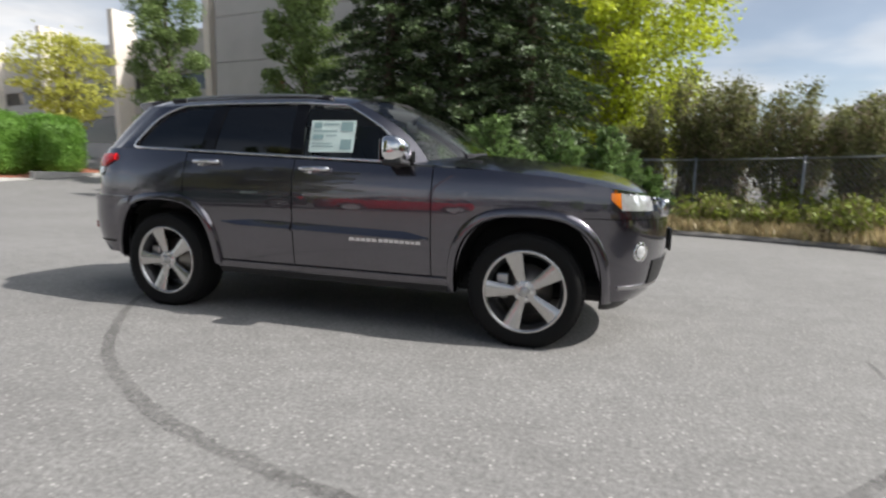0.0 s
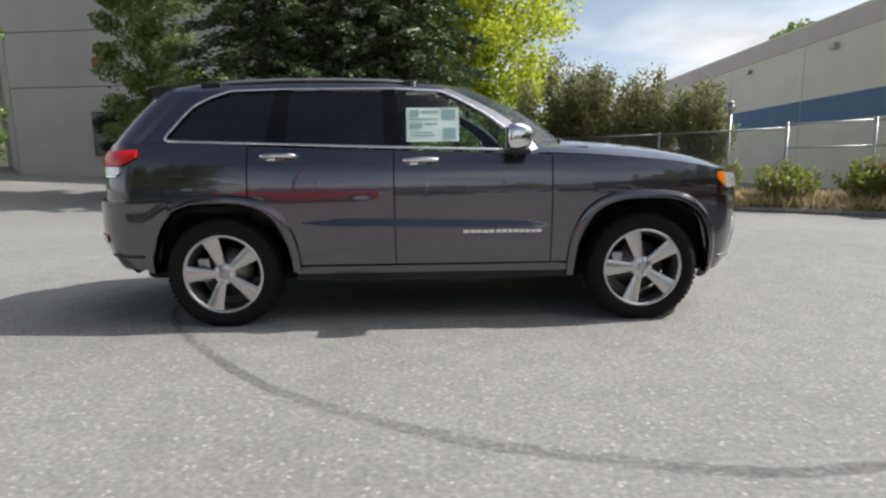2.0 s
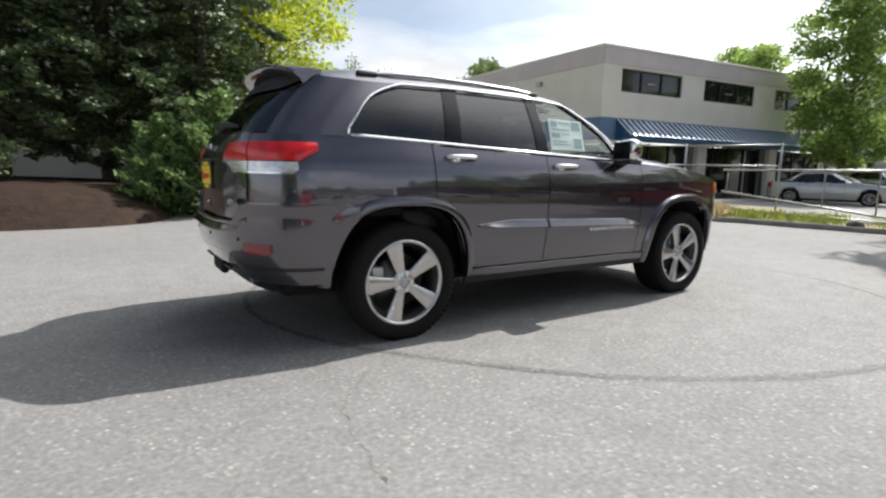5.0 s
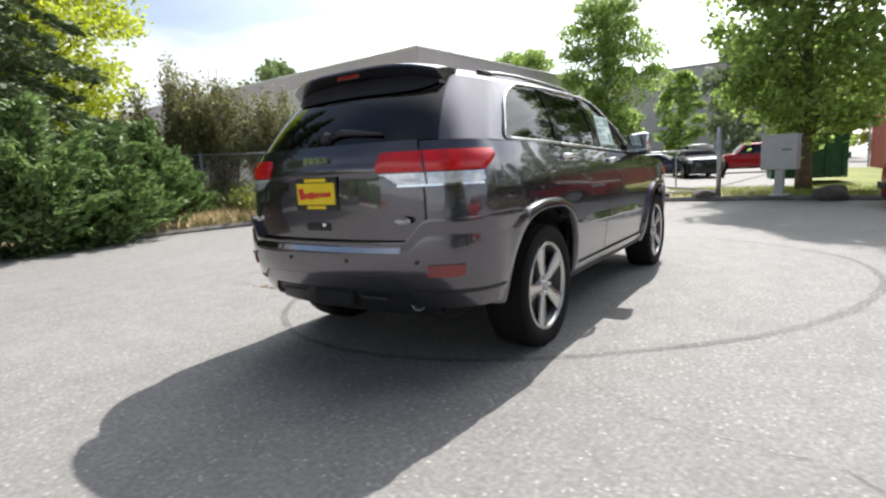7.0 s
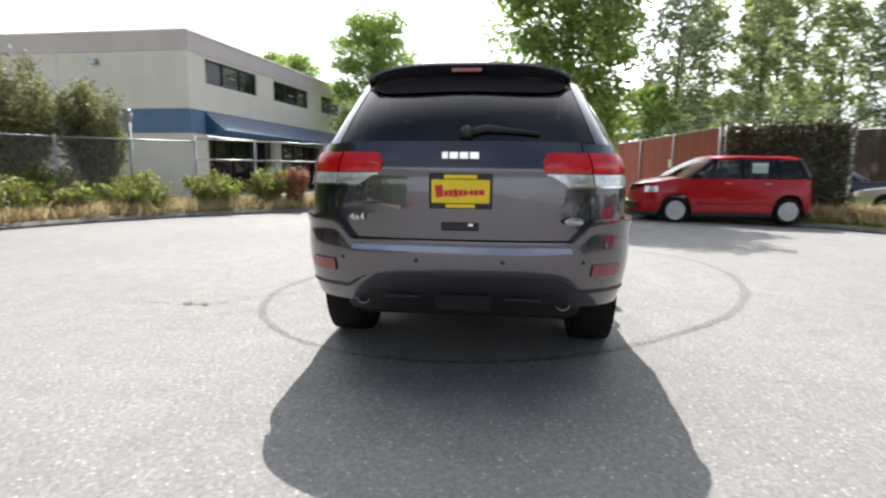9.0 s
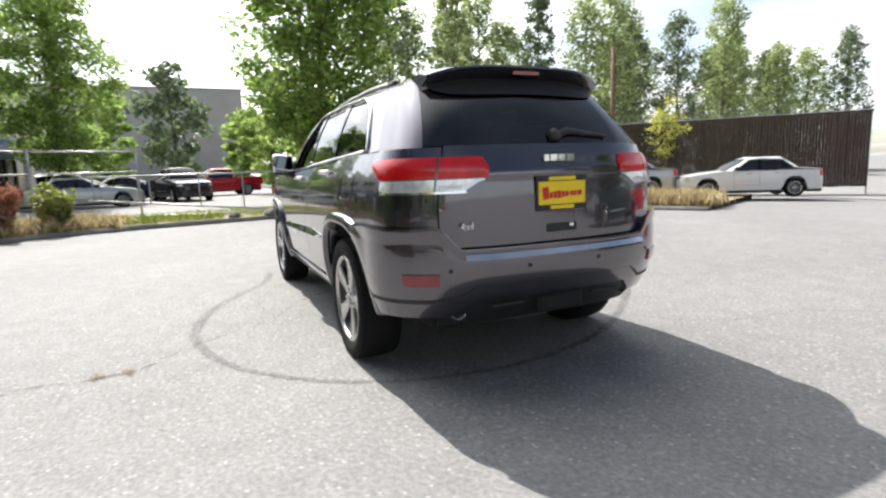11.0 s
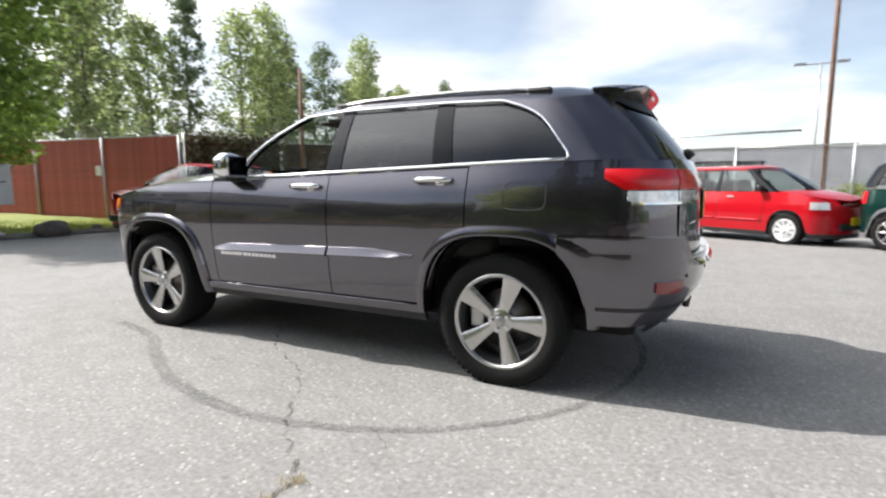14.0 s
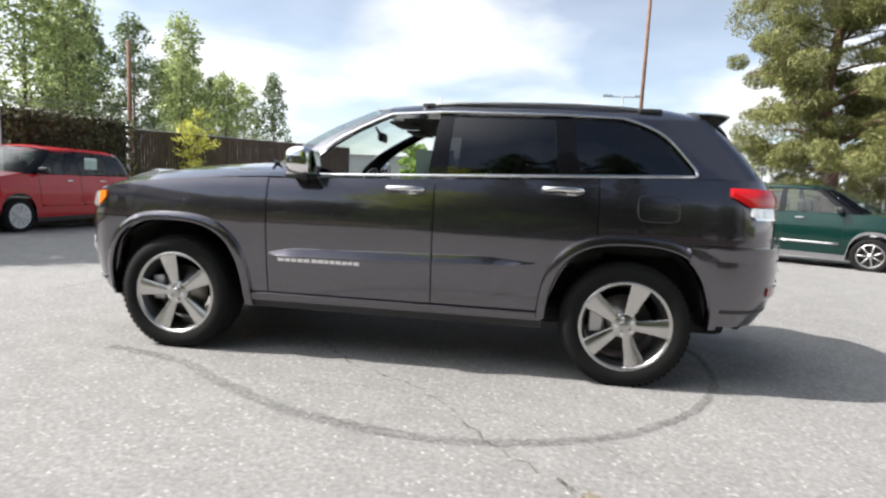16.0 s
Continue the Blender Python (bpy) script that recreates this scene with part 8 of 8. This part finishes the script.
build_car("sedan_car", SEDAN, WHITE_PAINT, parked(8.4, -16.4, 0.62, 0.78, 0.12), "white sedan parked behind dry reeds", "lot cars")
build_car("sedan_car", SEDAN, SILVER_PAINT, parked(23.6, 6.4, 0.25, -1), "silver sedan parked in the east lot", "lot cars")
build_car("pickup_truck", PICKUP, BLACK_PAINT, parked(27.0, 2.6, -0.9, -0.3), "black pickup parked in the east lot", "lot cars", box=(-0.95, -2.72))
build_car("pickup_truck", PICKUP, RED_PAINT, parked(33.0, 0.6, -0.2, 1), "red pickup parked in the east lot", "lot cars", box=(-0.95, -2.72))
build_car("sedan_car", SEDAN, BLUE_PAINT, parked(30.5, 5.2, 0.2, -1), "dark sedan parked in the east lot", "lot cars")
build_car("sport_car", SUV2, SILVER_PAINT, parked(36, 9.0, 0.2, -1), "silver tall car parked in the east lot", "lot cars")


# ---- slatted fences, slat by slat ----
def slat_fence(name, p0, p1, z_top, mat, rest_mat, label, near, height=2.35, pitch=0.12):
    """Chain-link fence filled with upright slats, with posts, rails and three strands of wire on slanted arms."""
    ob = empty(name, pose(0, 0, 0), label, "fence", kind="structure")
    a, b = Vector((*p0, 0)), Vector((*p1, 0))
    L = (b - a).length
    u = (b - a).normalized()
    ang = math.atan2(u.y, u.x)
    n = int(L / pitch)
    me = bpy.data.meshes.new("slat")
    bm = box_bm(pitch * 0.94, 0.014, height, 0, 0, 0, 0.004, 1)
    bm.to_mesh(me)
    bm.free()
    me.materials.append(mat)
    far = bmesh.new()
    rng = random.Random(9)
    for k in range(n):
        p = a + u * (k + 0.5) * pitch
        z = z_top - height / 2 + rng.uniform(-0.012, 0.012)
        m = Matrix.Translation((p.x, p.y, z)) @ Matrix.Rotation(ang + rng.uniform(-0.05, 0.05), 4, "Z")
        if k < near:
            s = new("slat", me)
            s.parent = ob
            s.matrix_world = m
        else:
            q = bmesh.ops.create_cube(far, size=1.0)["verts"]
            bmesh.ops.scale(far, vec=(pitch * 0.94, 0.014, height), verts=q)
            bmesh.ops.transform(far, matrix=m, verts=q)
    if n > near:
        tagged(part("slats", far, rest_mat, ob), "joined far fence slats", kind="stuff")
    else:
        far.free()
    np_ = int(L / 3.0) + 1
    for k in range(np_ + 1):
        p = a + u * min(L, k * L / np_) + Vector((-u.y, u.x, 0)) * 0.05
        part("post", tube([(p.x, p.y, z_top - height - 0.5), (p.x, p.y, z_top + 0.04)], 0.035, 8), GALV, ob, smooth=True)
        q = p + Vector((-u.y, u.x, 0)) * 0.25
        part("wire_arm", tube([(p.x, p.y, z_top + 0.02), (q.x, q.y, z_top + 0.38)], 0.014, 5), GALV, ob)
    part("top_rail", tube([(a.x, a.y, z_top + 0.02), (b.x, b.y, z_top + 0.02)], 0.022, 6), GALV, ob, smooth=True)
    for j in range(3):
        o = Vector((-u.y, u.x, 0)) * (0.05 + 0.08 * (j + 1))
        part("barbed_wire", tube([(a.x + o.x, a.y + o.y, z_top + 0.02 + 0.12 * (j + 1)), (b.x + o.x, b.y + o.y, z_top + 0.02 + 0.12 * (j + 1))], 0.006, 4), GALV, ob)


slat_fence("red_slat_fence", (10.5, -6.2), (25.0, -4.5), 2.42, RED_SLAT, RED_REST, "faded red slatted fence with barbed wire", 120)
slat_fence("ivy_slat_fence", (10.45, -6.3), (9.5, -9.0), 2.45, BROWN_SLAT, SLAT_REST, "dark brown slatted fence overgrown with ivy", 30, 2.5)
slat_fence("brown_slat_fence", (22.0, -10.0), (8.0, -23.5), 2.95, BROWN_SLAT, SLAT_REST, "dark brown slatted fence with barbed wire", 150, 3.1)
ivy_rng = np.random.default_rng(81)
k_ivy = 3600
f_ivy = ivy_rng.random(k_ivy)[:, None]
lump = 0.5 + 0.5 * np.sin(f_ivy * 17 + 3 * np.sin(f_ivy * 5))
P_ivy = np.array([10.45, -6.3, 0]) + f_ivy * np.array([-0.95, -2.7, 0]) + np.array([-0.94, 0.33, 0]) * (0.05 + 0.22 * ivy_rng.random((k_ivy, 1)) * (0.4 + lump))
P_ivy[:, 2] = 0.1 + 2.45 * ivy_rng.random(k_ivy) ** 0.8
tagged(leaf_cloud("ivy_growth", P_ivy, 0.10, L_IVY, None, 0.75, 0), "dark ivy leaves climbing over the brown fence", "ivy", kind="stuff")
fs = empty("fence_sign", pose(13.6, -5.78, 1.50, 0, 0, 7), "small white notice on the red fence", "sign")
part("panel", box_bm(0.22, 0.015, 0.28, 0, 0, 0, 0.003, 1), WHITE_PAINT, fs)
part("text_bar", box_bm(0.15, 0.006, 0.03, 0, -0.009, 0.05), INK, fs)
part("text_bar", box_bm(0.15, 0.006, 0.03, 0, -0.009, -0.03), INK, fs)
